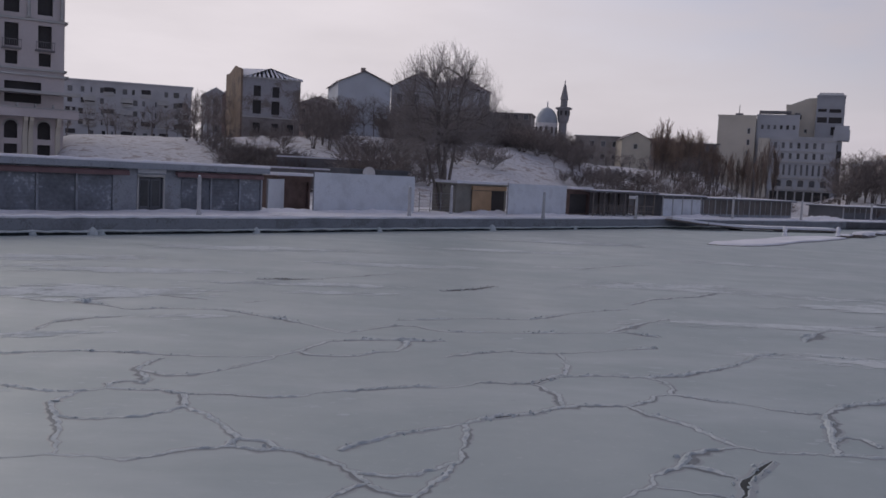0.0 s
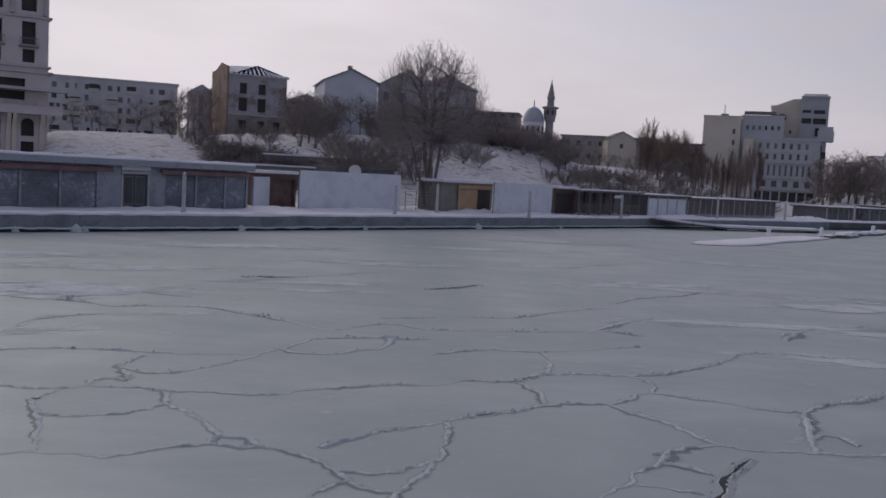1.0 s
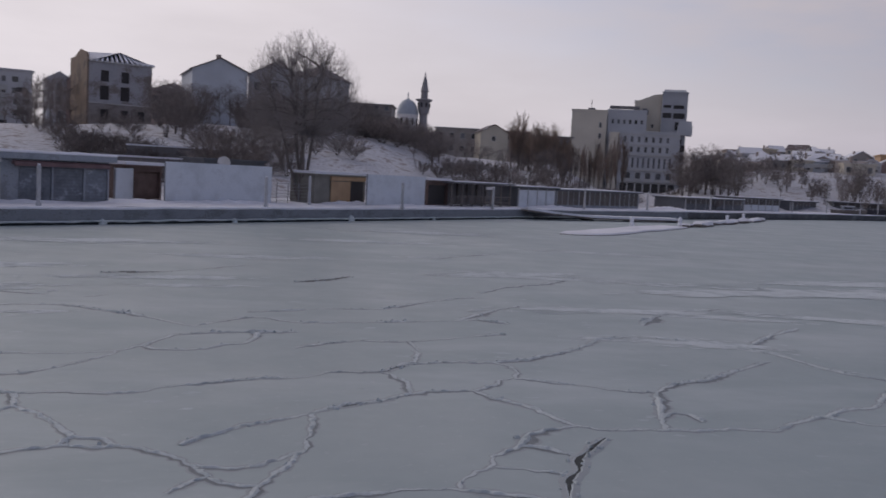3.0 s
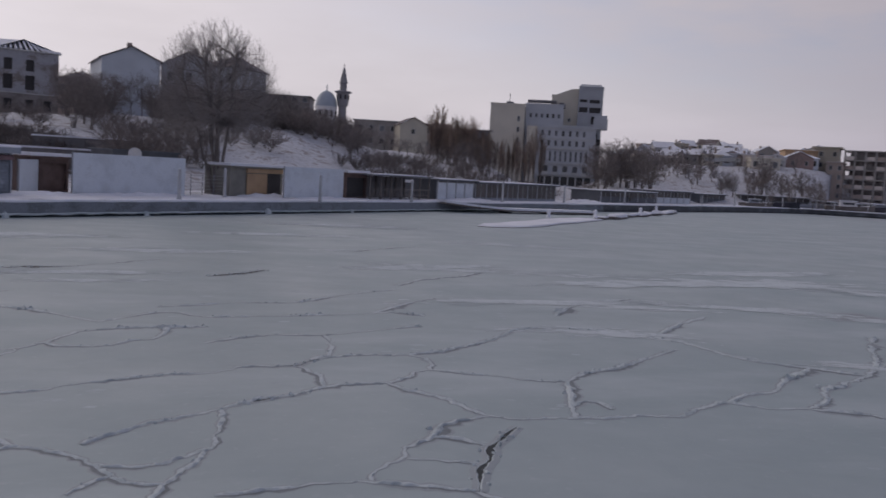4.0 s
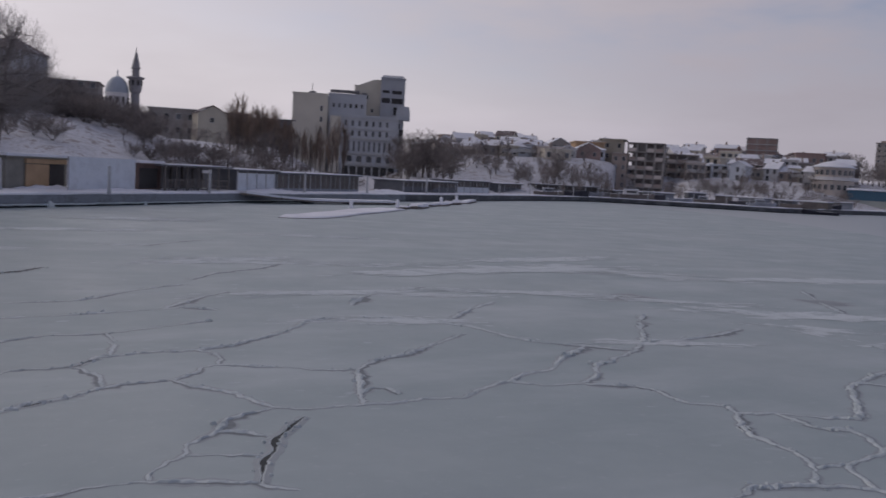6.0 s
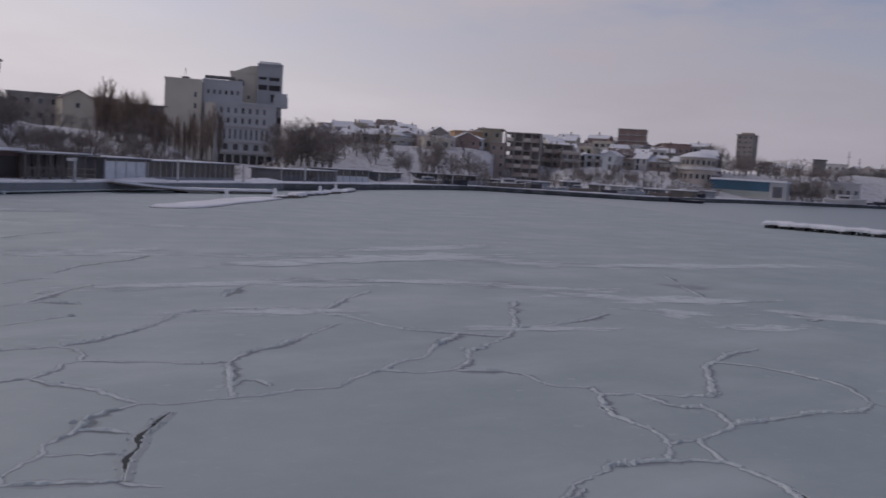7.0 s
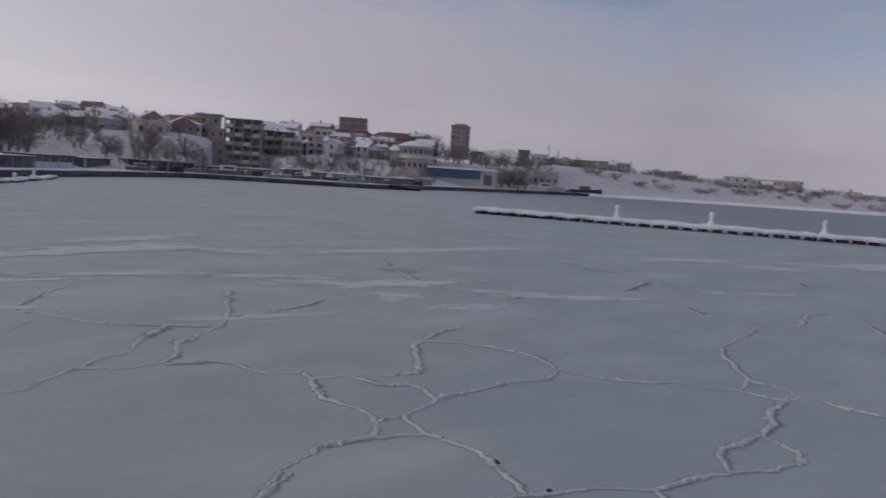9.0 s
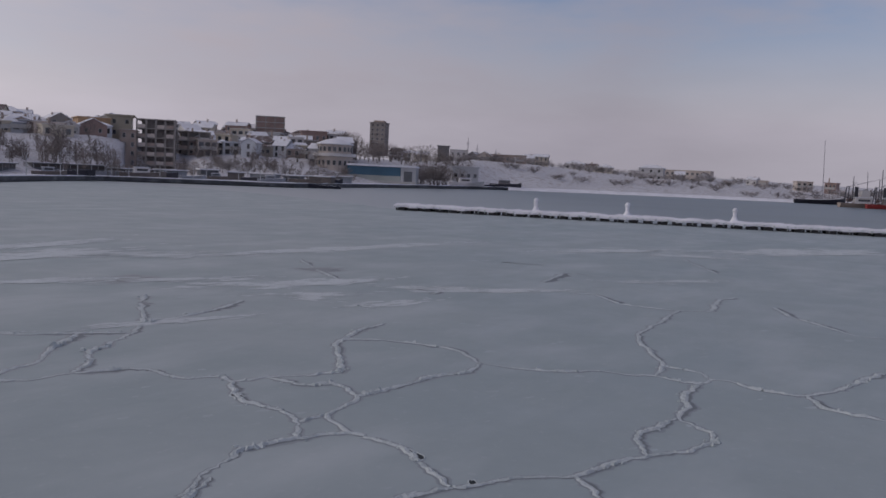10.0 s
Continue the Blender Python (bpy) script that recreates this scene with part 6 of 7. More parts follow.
scatter("tree", "dense dark tree beside the boat hall", FAR_BROAD, 14, 55.5, 57.5, 262, 280, 0.75, 1.0, 66, "harbour trees", 1.2)
scatter("tree", "bare tree along the far ridge, paled for haze", HAZED, 26, 57, 74, 390, 440, 0.4, 0.7, 67, "ridge trees", 1.5)
scatter("scrub", "bare scrub along the far ridge, paled for haze", SCRUB, 44, 57, 84, 395, 455, 0.7, 1.5, 18, "ridge scrub", 2.2)
scatter("scrub", "low scrub on the far snowy slope, paled for haze", SCRUB, 46, 56, 84, 350, 420, 0.6, 1.3, 19, "ridge scrub", 2.4)


# ---- quayside ----
def along(x0, y0, x1, y1, z=QUAY_Z):
    """Pose at the first corner with x towards the second, and the length between."""
    return pose(x0, y0, z, 0, 0, math.degrees(math.atan2(y1 - y0, x1 - x0))), math.hypot(x1 - x0, y1 - y0)


def long_shed():
    at, n = along(-36.0, 36.5, -13.2, 63.5)
    th = thing("long_shed", "long low shed of grey sheet-metal shutters with faded red awnings", "shed", at)
    d, h = 5.0, 2.95
    door = n - 9.7
    b = Build()
    panel(b, (0, 0, 0), (1, 0, 0), (0, 1, 0), n, h, [(door, 0.05, door + 1.75, 2.15)], 0.25)
    b.face([(n, 0, 0), (n, d, 0), (n, d, h), (n, 0, h)]).face([(0, d, 0), (0, 0, 0), (0, 0, h), (0, d, h)]).face([(n, d, 0), (0, d, 0), (0, d, h), (n, d, h)])
    part("wall", b, TIN, th)
    part("roof", Build().box(-0.3, -0.55, h, n + 0.25, d + 0.3, h + 0.16, 0).box(-0.2, -0.3, h + 0.16, n + 0.15, d + 0.2, h + 0.24, 1), [TIN_DARK, SNOW], th)
    part("fascia", Build().box(-0.3, -0.6, h - 0.28, n + 0.25, -0.553, h + 0.1), TIN, th)
    for x0, x1 in ((0.3, door - 0.9), (door + 2.5, n - 0.2)):
        part("awning", Build().tube((x0, -0.32, h - 0.5), (x1, -0.32, h - 0.5), 0.13, 0.13, 8).box(x0, -0.5, h - 0.72, x1, -0.46, h - 0.5), FADED_RED, th, "rolled faded red awning")
    # shutters with their posts
    x = 0.2
    while x < n - 1.5:
        x1 = min(x + 2.35, n - 0.1)
        if x1 < door + 0.1 or x > door + 1.6:
            s = Build()
            rows_ = 20
            for k in range(rows_ + 1):
                z = 0.08 + (h - 0.83) * k / rows_
                y = -0.05 - 0.008 * (k % 2)
                s.v += [(x + 0.1, y, z), (x1 - 0.1, y, z)]
            for k in range(rows_):
                s.f.append((2 * k, 2 * k + 1, 2 * k + 3, 2 * k + 2))
                s.m.append(0)
            part("shutter", s, SHUTTER, th)
            part("post", Build().box(x1 - 0.06, -0.14, 0, x1 + 0.06, -0.003, h - 0.3), TIN, th)
        x = x1 + 0.02
    for k in (0, 1):
        leaf = part("door", Build().box(door + 0.08 + k * 0.82, 0.1, 0.05, door + 0.84 + k * 0.82, 0.16, 2.08), TIN_DARK, th, "dark double door leaf")
        part("pane", Build().box(door + 0.2 + k * 0.82, 0.085, 0.3, door + 0.72 + k * 0.82, 0.099, 1.95), GLASS, leaf)
    part("door_frame", Build().box(door - 0.1, -0.05, 0, door - 0.003, 0.2, 2.25).box(door + 1.753, -0.05, 0, door + 1.85, 0.2, 2.25).box(door - 0.1, -0.05, 2.153, door + 1.85, 0.2, 2.3), PALE_CONCRETE, th)
    part("sign_board", Build().box(door - 0.1, -0.1, 2.4, door + 1.9, -0.055, 2.75), PALE_BLUE, th)
    rng = random.Random(15)
    for k in range(16):  # torn paper and bare scuffs on the shutters
        x = rng.uniform(1.0, n - 1.0)
        if door - 0.5 < x < door + 2.3:
            continue
        z, a, c = rng.uniform(0.5, 1.7), rng.uniform(0.1, 0.35), rng.uniform(0.05, 0.16)
        ring = [(x + a * math.cos(q) * rng.uniform(0.5, 1.1), -0.068 - 0.0003 * k, z + c * math.sin(q) * rng.uniform(0.5, 1.1)) for q in [math.tau * i / 7 for i in range(7)]]
        part("torn_paper", Build().face(ring), TIN, th, "pale torn paper scrap")
    lip = Build()
    m = int(n / 0.5)
    for i in range(m + 1):
        x = -0.3 + (n + 0.55) * i / m
        w = 0.06 * noise.noise((x * 0.9, 3.0, 1.0)) + 0.03 * noise.noise((x * 3.1, 3.0, 1.0))
        lip.v += [(x, -0.62, h + 0.10), (x, -0.64 - w, h + 0.16), (x, -0.5, h + 0.27 + w), (x, -0.2, h + 0.27 + w)]
    for i in range(m):
        for j in range(3):
            lip.f.append((i * 4 + j, i * 4 + 4 + j, i * 4 + 5 + j, i * 4 + 1 + j))
            lip.m.append(0)
    part("snow_lip", lip, SNOW, th, "uneven snow hanging over the roof edge", smooth=True)


def kiosk(label, x0, y0, x1, y1, d, h, wall, roof_mat, name="kiosk", inner=None, snow=True):
    """Low booth; inner: the front stands open on a sheet coloured as a dark inside."""
    at, n = along(x0, y0, x1, y1)
    th = thing(name, label, "kiosk", at)
    b = Build()
    if inner:
        panel(b, (0, 0, 0), (1, 0, 0), (0, 1, 0), n, h, [(0.15, 0.1, n - 0.15, h - 0.35)], 0.3)
        part("inside", Build().box(0.15, 0.3, 0.1, n - 0.15, 0.36, h - 0.35), inner, th, "sheet painted as a dark inside")
    else:
        b.face([(0, 0, 0), (n, 0, 0), (n, 0, h), (0, 0, h)])
    b.face([(n, 0, 0), (n, d, 0), (n, d, h), (n, 0, h)]).face([(0, d, 0), (0, 0, 0), (0, 0, h), (0, d, h)]).face([(n, d, 0), (0, d, 0), (0, d, h), (n, d, h)])
    part("wall", b, wall, th)
    r = Build().box(-0.25, -0.35, h, n + 0.25, d + 0.2, h + 0.12, 0)
    if snow:
        r.box(-0.18, -0.28, h + 0.12, n + 0.18, d + 0.12, h + 0.36, 1)
    part("roof", r, [roof_mat, SNOW], th)
    return th


def hoarding(label, x0, y0, x1, y1, h, sag=0.0, boards=3.0):
    """White sheet wall on posts."""
    at, n = along(x0, y0, x1, y1)
    th = thing("hoarding", label, "fence", at)
    k = max(1, round(n / boards))
    for i in range(k):
        a, c = n * i / k, n * (i + 1) / k
        s = Build()
        us = [a + (c - a) * q / 6 for q in range(7)]
        bow = [sag * math.sin(math.pi * u / n) for u in us]
        s.solid(list(zip(us, bow)) + [(u, y + 0.05) for u, y in reversed(list(zip(us, bow)))], 0.02, h)
        part("sheet", s, WHITE_SHEET, th)
    for i in range(k + 1):
        x = n * i / k
        part("post", Build().tube((x, sag * math.sin(math.pi * x / n) + 0.12, 0), (x, sag * math.sin(math.pi * x / n) + 0.12, h + 0.05), 0.05, 0.05, 6), STEEL, th)
    return th


def lamp_post(x, y, h=2.3, r=0.13):
    th = thing("mooring_post", "pale concrete post standing on the quay edge", "post", pose(x, y, QUAY_Z), "quay posts")
    part("shaft", Build().turned([(r * 1.25, -0.05), (r * 1.25, 0.15), (r, 0.2), (r * 0.9, h - 0.1), (r * 0.95, h - 0.1), (r * 0.6, h)], 10), POLE, th)
    part("snow_cap", Build().turned([(r * 0.62, h), (r * 0.5, h + 0.06), (0.01, h + 0.09)], 10), SNOW, th)


def pergola():
    at, n = along(14.4, 86.3, 22.0, 93.6)
    th = thing("pergola", "dark empty terrace shelter with slatted roof on the quay", "shelter", at)
    for i in range(7):
        for y in (0, 3.2):
            part("post", Build().box(n * i / 6 - 0.06, y - 0.06, 0, n * i / 6 + 0.06, y + 0.06, 2.3), WOOD, th)
    part("roof", Build().box(-0.3, -0.4, 2.3, n + 0.3, 3.6, 2.42, 0).box(0.5, 0, 2.42, n - 0.4, 3.2, 2.52, 1), [TIN_DARK, SNOW], th)
    part("rail", Build().box(0, -0.03, 0.95, n, 0.03, 1.05).box(0, -0.03, 0.4, n, 0.03, 0.46), WOOD, th)
    part("back_wall", Build().box(0, 3.3, 0, n, 3.4, 2.2), DARK_WALL, th)
    for i in range(24):
        x = n * (i + 0.5) / 24
        part("picket", Build().box(x - 0.035, -0.02, 0.05, x + 0.035, 0.02, 0.95), WOOD, th)
    part("sign_board", Build().box(n * 0.55, -0.12, 1.75, n * 0.7, -0.07, 2.05), LIGHT_WALL, th)


def glazed_pavilion(label, x0, y0, x1, y1, h, bays, solid=0.4, wall=None):
    at, n = along(x0, y0, x1, y1)
    th = thing("pavilion", label, "pavilion", at)
    d = 5.0
    for i in range(bays + 1):
        part("post", Build().box(n * i / bays - 0.06, -0.06, 0, n * i / bays + 0.06, 0.06, h), POLE, th)
    for i in range(bays):
        a, c = n * i / bays + 0.1, n * (i + 1) / bays - 0.1
        part("panel", Build().box(a, -0.02, 0.0, c, 0.03, h * solid), wall or TIN, th)
        part("pane", Build().box(a, 0.0, h * solid + 0.003, c, 0.02, h - 0.1), DIM_PANE, th)
    for i in range(bays):
        part("mullion", Build().box(n * (i + 0.5) / bays - 0.025, -0.03, h * solid, n * (i + 0.5) / bays + 0.025, -0.003, h - 0.1), POLE, th)
    part("transom", Build().box(0.1, -0.045, h - 0.1, n - 0.1, -0.003, h - 0.02), TIN_DARK, th)
    part("wall", Build().box(0, d, 0, n, d + 0.15, h).box(-0.15, 0.1, 0, -0.003, d, h).box(n + 0.003, 0.1, 0, n + 0.15, d, h), TIN_DARK, th)
    part("roof", Build().box(-0.4, -0.5, h, n + 0.4, d + 0.4, h + 0.14, 0).box(-0.3, -0.4, h + 0.14, n + 0.3, d + 0.3, h + 0.24, 1), [TIN_DARK, SNOW], th)
    return th


long_shed()
kiosk("rusty brown open container under a snowy roof", -12.9, 67.8, -10.7, 70.0, 2.4, 2.45, RUST, RUST, "container", RUST)
hoarding("pale sheet hut wall beside the long shed", -13.0, 65.0, -12.4, 68.0, 2.3, 0, 3)
hoarding("bulging white sheet hoarding on the snowy quay", -9.9, 66.8, -2.6, 73.8, 2.95, 0.35, 2.6)
kiosk("tan and grey plywood kiosk with a snowy roof", 0.9, 77.4, 5.6, 82.0, 3.0, 2.45, OLIVE, OLIVE)
at_, n_ = along(0.9, 77.4, 5.6, 82.0)
k_ = thing("plywood_sheet", "tan plywood sheet leaning on the kiosk front", "board", at_)
part("board", Build().box(1.9, -0.16, 0.05, 4.4, -0.1, 1.95), TAN, k_)
o_ = thing("kiosk_hatch", "hatch painted dark under a tan lintel on the kiosk front", "hatch", at_)
# Near-black box paints the hatch's shade; the kiosk wall stays closed.
part("opening", Build().box(4.5, -0.08, 0.1, 6.2, -0.003, 2.0), INNER_SHADE, o_)
part("lintel", Build().box(1.9, -0.2, 2.02, 6.4, -0.003, 2.4), TAN, o_)
hoarding("flat white sheet wall on the quay", 5.6, 78.8, 11.6, 85.2, 2.75, 0, 3.2)
kiosk("dark open brown booth with a snowy roof", 11.9, 85.6, 14.3, 88.0, 2.5, 2.35, RUST, RUST, "booth", INNER_SHADE)
pergola()
for px, py, ph in ((-15.1, 54.3, 2.4), (-2.7, 66.9, 2.2), (0.5, 74.4, 2.3), (8.3, 74.6, 2.2), (18.2, 84.4, 2.1), (31.5, 97.0, 2.3), (43.0, 107.0, 2.2), (56.5, 117.5, 2.2)):
    lamp_post(px, py, ph)
glazed_pavilion("white glazed booth with frosted panes on the quay", 23.2, 94.6, 28.6, 99.2, 2.1, 4, 0.9, WHITE_SHEET)
glazed_pavilion("long dark glazed pavilion with white posts", 29.0, 99.8, 43.2, 110.8, 1.95, 8, 0.15)
glazed_pavilion("low dark quayside store with a snowy roof", 53.0, 118.0, 66.0, 126.8, 1.55, 6, 0.55, TIN_DARK)
glazed_pavilion("pale low store by the inner quay", 67.5, 129.0, 76.5, 134.5, 1.9, 5, 0.5, PALE_BLUE)
glazed_pavilion("dark low store by the inner quay", 84.0, 144.0, 94.0, 152.5, 1.6, 4, 0.6, TIN_DARK)
glazed_pavilion("dark low boat store on the far quay", 101.0, 158.0, 114.0, 154.0, 1.8, 5, 0.6, TIN_DARK)
glazed_pavilion("pale low hut on the far quay", 116.0, 154.0, 124.0, 149.0, 1.3, 4, 0.6, TIN)

# satellite dish behind the hoarding
dish = thing("satellite_dish", "white round dish on a pole behind the hoarding", "dish", facing(-5.0, 74.5, QUAY_Z))
part("bowl", Build().turned([(0.02, 0.0), (0.3, 0.05), (0.5, 0.16), (0.52, 0.2), (0.5, 0.18), (0.02, 0.03)], 18), LIGHT_WALL, dish, at=pose(0, -0.1, 3.05, 80, 0, 0))
part("pole", Build().tube((0, 0.05, 0), (0, 0.05, 3.2), 0.05, 0.05, 6), STEEL, dish)
at_, n_ = along(-8.0, 73.5, -3.4, 77.5)
low = thing("low_shed", "low dark shed roof behind the hoarding", "shed", at_)
part("wall", Build().box(0, 0, 0, n_, 3, 3.25), TIN_DARK, low)
part("roof", Build().box(-0.2, -0.2, 3.25, n_ + 0.2, 3.2, 3.4), TIN_DARK, low)

# wire fence between the hoarding and the kiosk
at_, n_ = along(-2.2, 75.0, 1.4, 79.0)
fence = thing("fence", "grey wire fence on slim posts in the snow", "fence", at_)
for i in range(5):
    part("post", Build().tube((n_ * i / 4, 0, 0), (n_ * i / 4, 0, 1.7), 0.04, 0.04, 6), STEEL, fence)
for i in range(6):
    part("rail", Build().tube((0, 0, 0.2 + i * 0.28), (n_, 0, 0.2 + i * 0.28), 0.015, 0.015, 4), STEEL, fence)

# retaining steps and a terrace on the slope behind the container
at_ = facing(-9.0, 92, 3.2, -8)
terr = thing("retaining_wall", "snowy stepped retaining wall on the slope", "wall", at_)
part("wall", Build().box(-6.5, 0, -2, 7.5, 0.5, 0.9, 0).box(-6.6, -0.1, 0.9, 7.6, 0.7, 1.08, 1), [DARK_WALL, SNOW], terr)
part("upper_wall", Build().box(-3.5, 3.5, -1, 6.5, 4, 2.1, 0).box(-3.6, 3.4, 2.1, 6.6, 4.2, 2.26, 1), [DARK_WALL, SNOW], terr)


# ---- gangway, raft, pontoon ----
def gangway():
    th = thing("gangway", "snow-covered gangway sloping from the quay to the ice", "gangway", pose(0, 0, 0))
    pts = [(22.1, 88.2, 1.0), (26.0, 89.6, 0.62), (30.3, 92.0, 0.34), (36, 94.5, 0.28), (42.5, 97.4, 0.26)]
    b, s = Build(), Build()
    for (x0, y0, z0), (x1, y1, z1) in zip(pts, pts[1:]):
        for q, lo, hi, half in ((b, -0.16, 0.0, 1.0), (s, 0.003, 0.22, 1.05)):
            k = len(q.v)
            d = Vector((x1 - x0, y1 - y0)).normalized()
            o = Vector((-d.y, d.x)) * half
            for x, y, z in ((x0, y0, z0), (x1, y1, z1)):
                for sg in (-1, 1):
                    for zz in (lo, hi):
                        q.v.append((x + o.x * sg, y + o.y * sg, z + zz))
            for f in ((0, 1, 5, 4), (2, 6, 7, 3), (1, 3, 7, 5), (0, 4, 6, 2), (0, 2, 3, 1), (4, 5, 7, 6)):
                q.f.append(tuple(k + i for i in f))
                q.m.append(0)
    part("deck", b, WOOD, th)
    part("snow_layer", s, SNOW, th)
    for x, y in ((30.3, 92.0), (36, 94.5), (42, 97.2)):
        part("float", Build().box(x - 0.6, y - 0.5, -0.1, x + 0.6, y + 0.5, 0.12), RUBBER, th)


def raft():
    th = thing("raft", "snow-covered floating raft frozen into the ice", "raft", pose(0, 0, 0))
    ring = [(19.8, 66.3), (20.6, 65.7), (22.3, 65.9), (24.4, 67.2), (27.0, 70.1), (29.6, 73.9), (33.0, 77.6), (37.0, 82.6), (38.8, 85.0), (36.8, 86.0), (33.4, 83.2), (30.0, 79.4), (27.2, 75.4), (24.6, 72.6), (22.4, 69.6), (20.6, 68.0)]
    part("deck", Build().solid(ring, -0.1, 0.05), WOOD, th)
    part("snow_layer", Build().solid(ring, 0.05, 0.17, taper=0.95), SNOW, th)
    for x, y in ((31.2, 81.0), (38.2, 85.8)):
        part("bollard", Build().turned([(0.26, 0.2), (0.16, 0.5), (0.22, 0.8), (0.14, 1.05), (0.02, 1.1)], 10, 0, x, y), SNOW, th, "snow-crusted bollard")


def frozen_blocks():
    rng = random.Random(3)
    for k in range(15):
        u = k / 14
        x, y = 40.0 + 22.5 * u + rng.uniform(-0.5, 0.5), 87.5 + 27 * u + rng.uniform(-0.8, 0.8)
        th = thing("pontoon_section", "snow-crusted broken pontoon section in the ice", "pontoon", pose(x, y, 0, rng.uniform(-4, 4), rng.uniform(-4, 4), 50 + rng.uniform(-14, 14)), "broken pontoon")
        n = rng.uniform(1.1, 1.6)
        part("float", Build().box(-n, -0.55, -0.1, n, 0.55, 0.22), WOOD, th)
        part("snow_layer", Build().solid([(-n, -0.6), (n, -0.55), (n * 0.95, 0.6), (-n * 0.9, 0.5)], 0.22, rng.uniform(0.34, 0.5), taper=0.85), SNOW, th)
        if k in (6, 11):
            part("bollard", Build().turned([(0.25, 0.3), (0.18, 0.8), (0.24, 1.0), (0.02, 1.15)], 9), SNOW, th)


def long_pontoon():
    a, c = Vector((83.0, 58.6)), Vector((106.0, -4.0))
    d = (c - a)
    n = 22
    ang = math.degrees(math.atan2(d.y, d.x))
    step = d.length / n
    th = thing("pontoon", "long floating pontoon crusted with snow and ice on black floats", "pontoon", pose(a.x, a.y, 0, 0, 0, ang))
    rng = random.Random(9)
    for k in range(n):
        x0, x1 = k * step, (k + 1) * step
        part("deck", Build().box(x0 + 0.02, -1.1, 0.38, x1 - 0.02, 1.1, 0.58), WOOD, th)
        s = Build()
        for q in range(9):
            u = x0 + (x1 - x0) * q / 8
            for v, z in ((-1.2, 0.36), (-1.22, 0.55), (-1.12, 0.7), (-0.5, 0.76), (0.4, 0.77), (1.1, 0.7), (1.22, 0.55), (1.2, 0.36)):
                lump = noise.noise((u * 0.9, v * 1.3, z)) + 0.5 * noise.noise((u * 3.1, v * 3.0, 2.0))
                s.v.append((u, v + 0.08 * lump, z + (0.17 if z > 0.5 else 0.10) * lump))
        for q in range(8):
            for j in range(7):
                s.f.append((q * 8 + j, (q + 1) * 8 + j, (q + 1) * 8 + j + 1, q * 8 + j + 1))
                s.m.append(0)
        s.f += [tuple(range(8)), tuple(range(71, 63, -1))]
        s.m += [0, 0]
        part("snow_crust", s, SNOW, th)
        ic = Build()
        for q in range(3):
            u = x0 + (x1 - x0) * (q + rng.uniform(0.2, 0.8)) / 3
            ic.tube((u, 1.18, 0.55), (u, 1.22, rng.uniform(0.1, 0.32)), 0.09, 0.02, 5)
            ic.tube((u, -1.18, 0.55), (u, -1.22, rng.uniform(0.1, 0.32)), 0.09, 0.02, 5)
        tagged(part("icicle_fringe", ic, FROST, th), kind="stuff")
        for q in (0.25, 0.75):
            u = x0 + (x1 - x0) * q
            part("float", Build().box(u - 0.5, -1.12, -0.15, u + 0.5, 1.12, 0.36), RUBBER, th, "black float")
    for u in (15.9, 25.8, 36.9):
        ped = part("service_pillar", Build().turned([(0.55, 0.6), (0.32, 0.95), (0.2, 1.2), (0.22, 1.7), (0.3, 1.85), (0.16, 2.1), (0.02, 2.16)], 10, 0, u, 0.3), SNOW, th, "ice-coated service pillar")
        part("crossbar", Build().tube((u - 0.28, 0.3, 1.72), (u + 0.28, 0.3, 1.78), 0.1, 0.08, 7), FROST, ped)


def boat(label, x, y, heading, n, hull, cabin, mast=0.0, name="boat", snow=True):
    """Small vessel with hull, cabin and mast."""
    th = thing(name, label, "boat", pose(x, y, 0, 0, 0, heading))
    w = n * 0.14
    b = Build()
    k = len(b.v)
    secs = [(-0.5, 0.75, 0.9), (-0.25, 1.0, 0.85), (0.1, 1.0, 0.95), (0.35, 0.7, 1.15), (0.5, 0.05, 1.4)]
    deck = n * 0.10
    for u, half, top in secs:
        for yy, zz in ((-w * half * 0.55, -0.1), (-w * half, deck * top), (w * half, deck * top), (w * half * 0.55, -0.1)):
            b.v.append((u * n, yy, zz))
    for i in range(len(secs) - 1):
        for j in range(4):
            b.f.append((i * 4 + j, i * 4 + (j + 1) % 4, (i + 1) * 4 + (j + 1) % 4, (i + 1) * 4 + j))
            b.m.append(1 if j == 1 and snow else 0)
    b.f.append((0, 1, 2, 3))
    b.m.append(0)
    part("hull", b, [hull, SNOW], th)
    if cabin:
        c = part("cabin", Build().solid([(-0.22 * n, -w * 0.6), (0.14 * n, -w * 0.55), (0.14 * n, w * 0.55), (-0.22 * n, w * 0.6)], deck * 0.8, deck * 0.8 + n * 0.12, taper=0.88), cabin, th)
        part("cabin_window", Build().box(-0.15 * n, -w * 0.62, deck * 0.8 + n * 0.05, 0.08 * n, -w * 0.56, deck * 0.8 + n * 0.09), GLASS, c)
        part("cabin_roof", Build().box(-0.22 * n, -w * 0.58, deck * 0.8 + n * 0.12 + 0.003, 0.14 * n, w * 0.58, deck * 0.8 + n * 0.135), SNOW, c)
    if mast:
        part("mast", Build().tube((0.05 * n, 0, deck * 0.6), (0.02 * n, 0, mast), 0.13, 0.07, 6), STEEL, th)
        part("boom", Build().tube((0.05 * n, 0, deck + 1.2), (-0.38 * n, 0, deck + 1.4), 0.1, 0.08, 6), HULL_DARK, th)
    return th


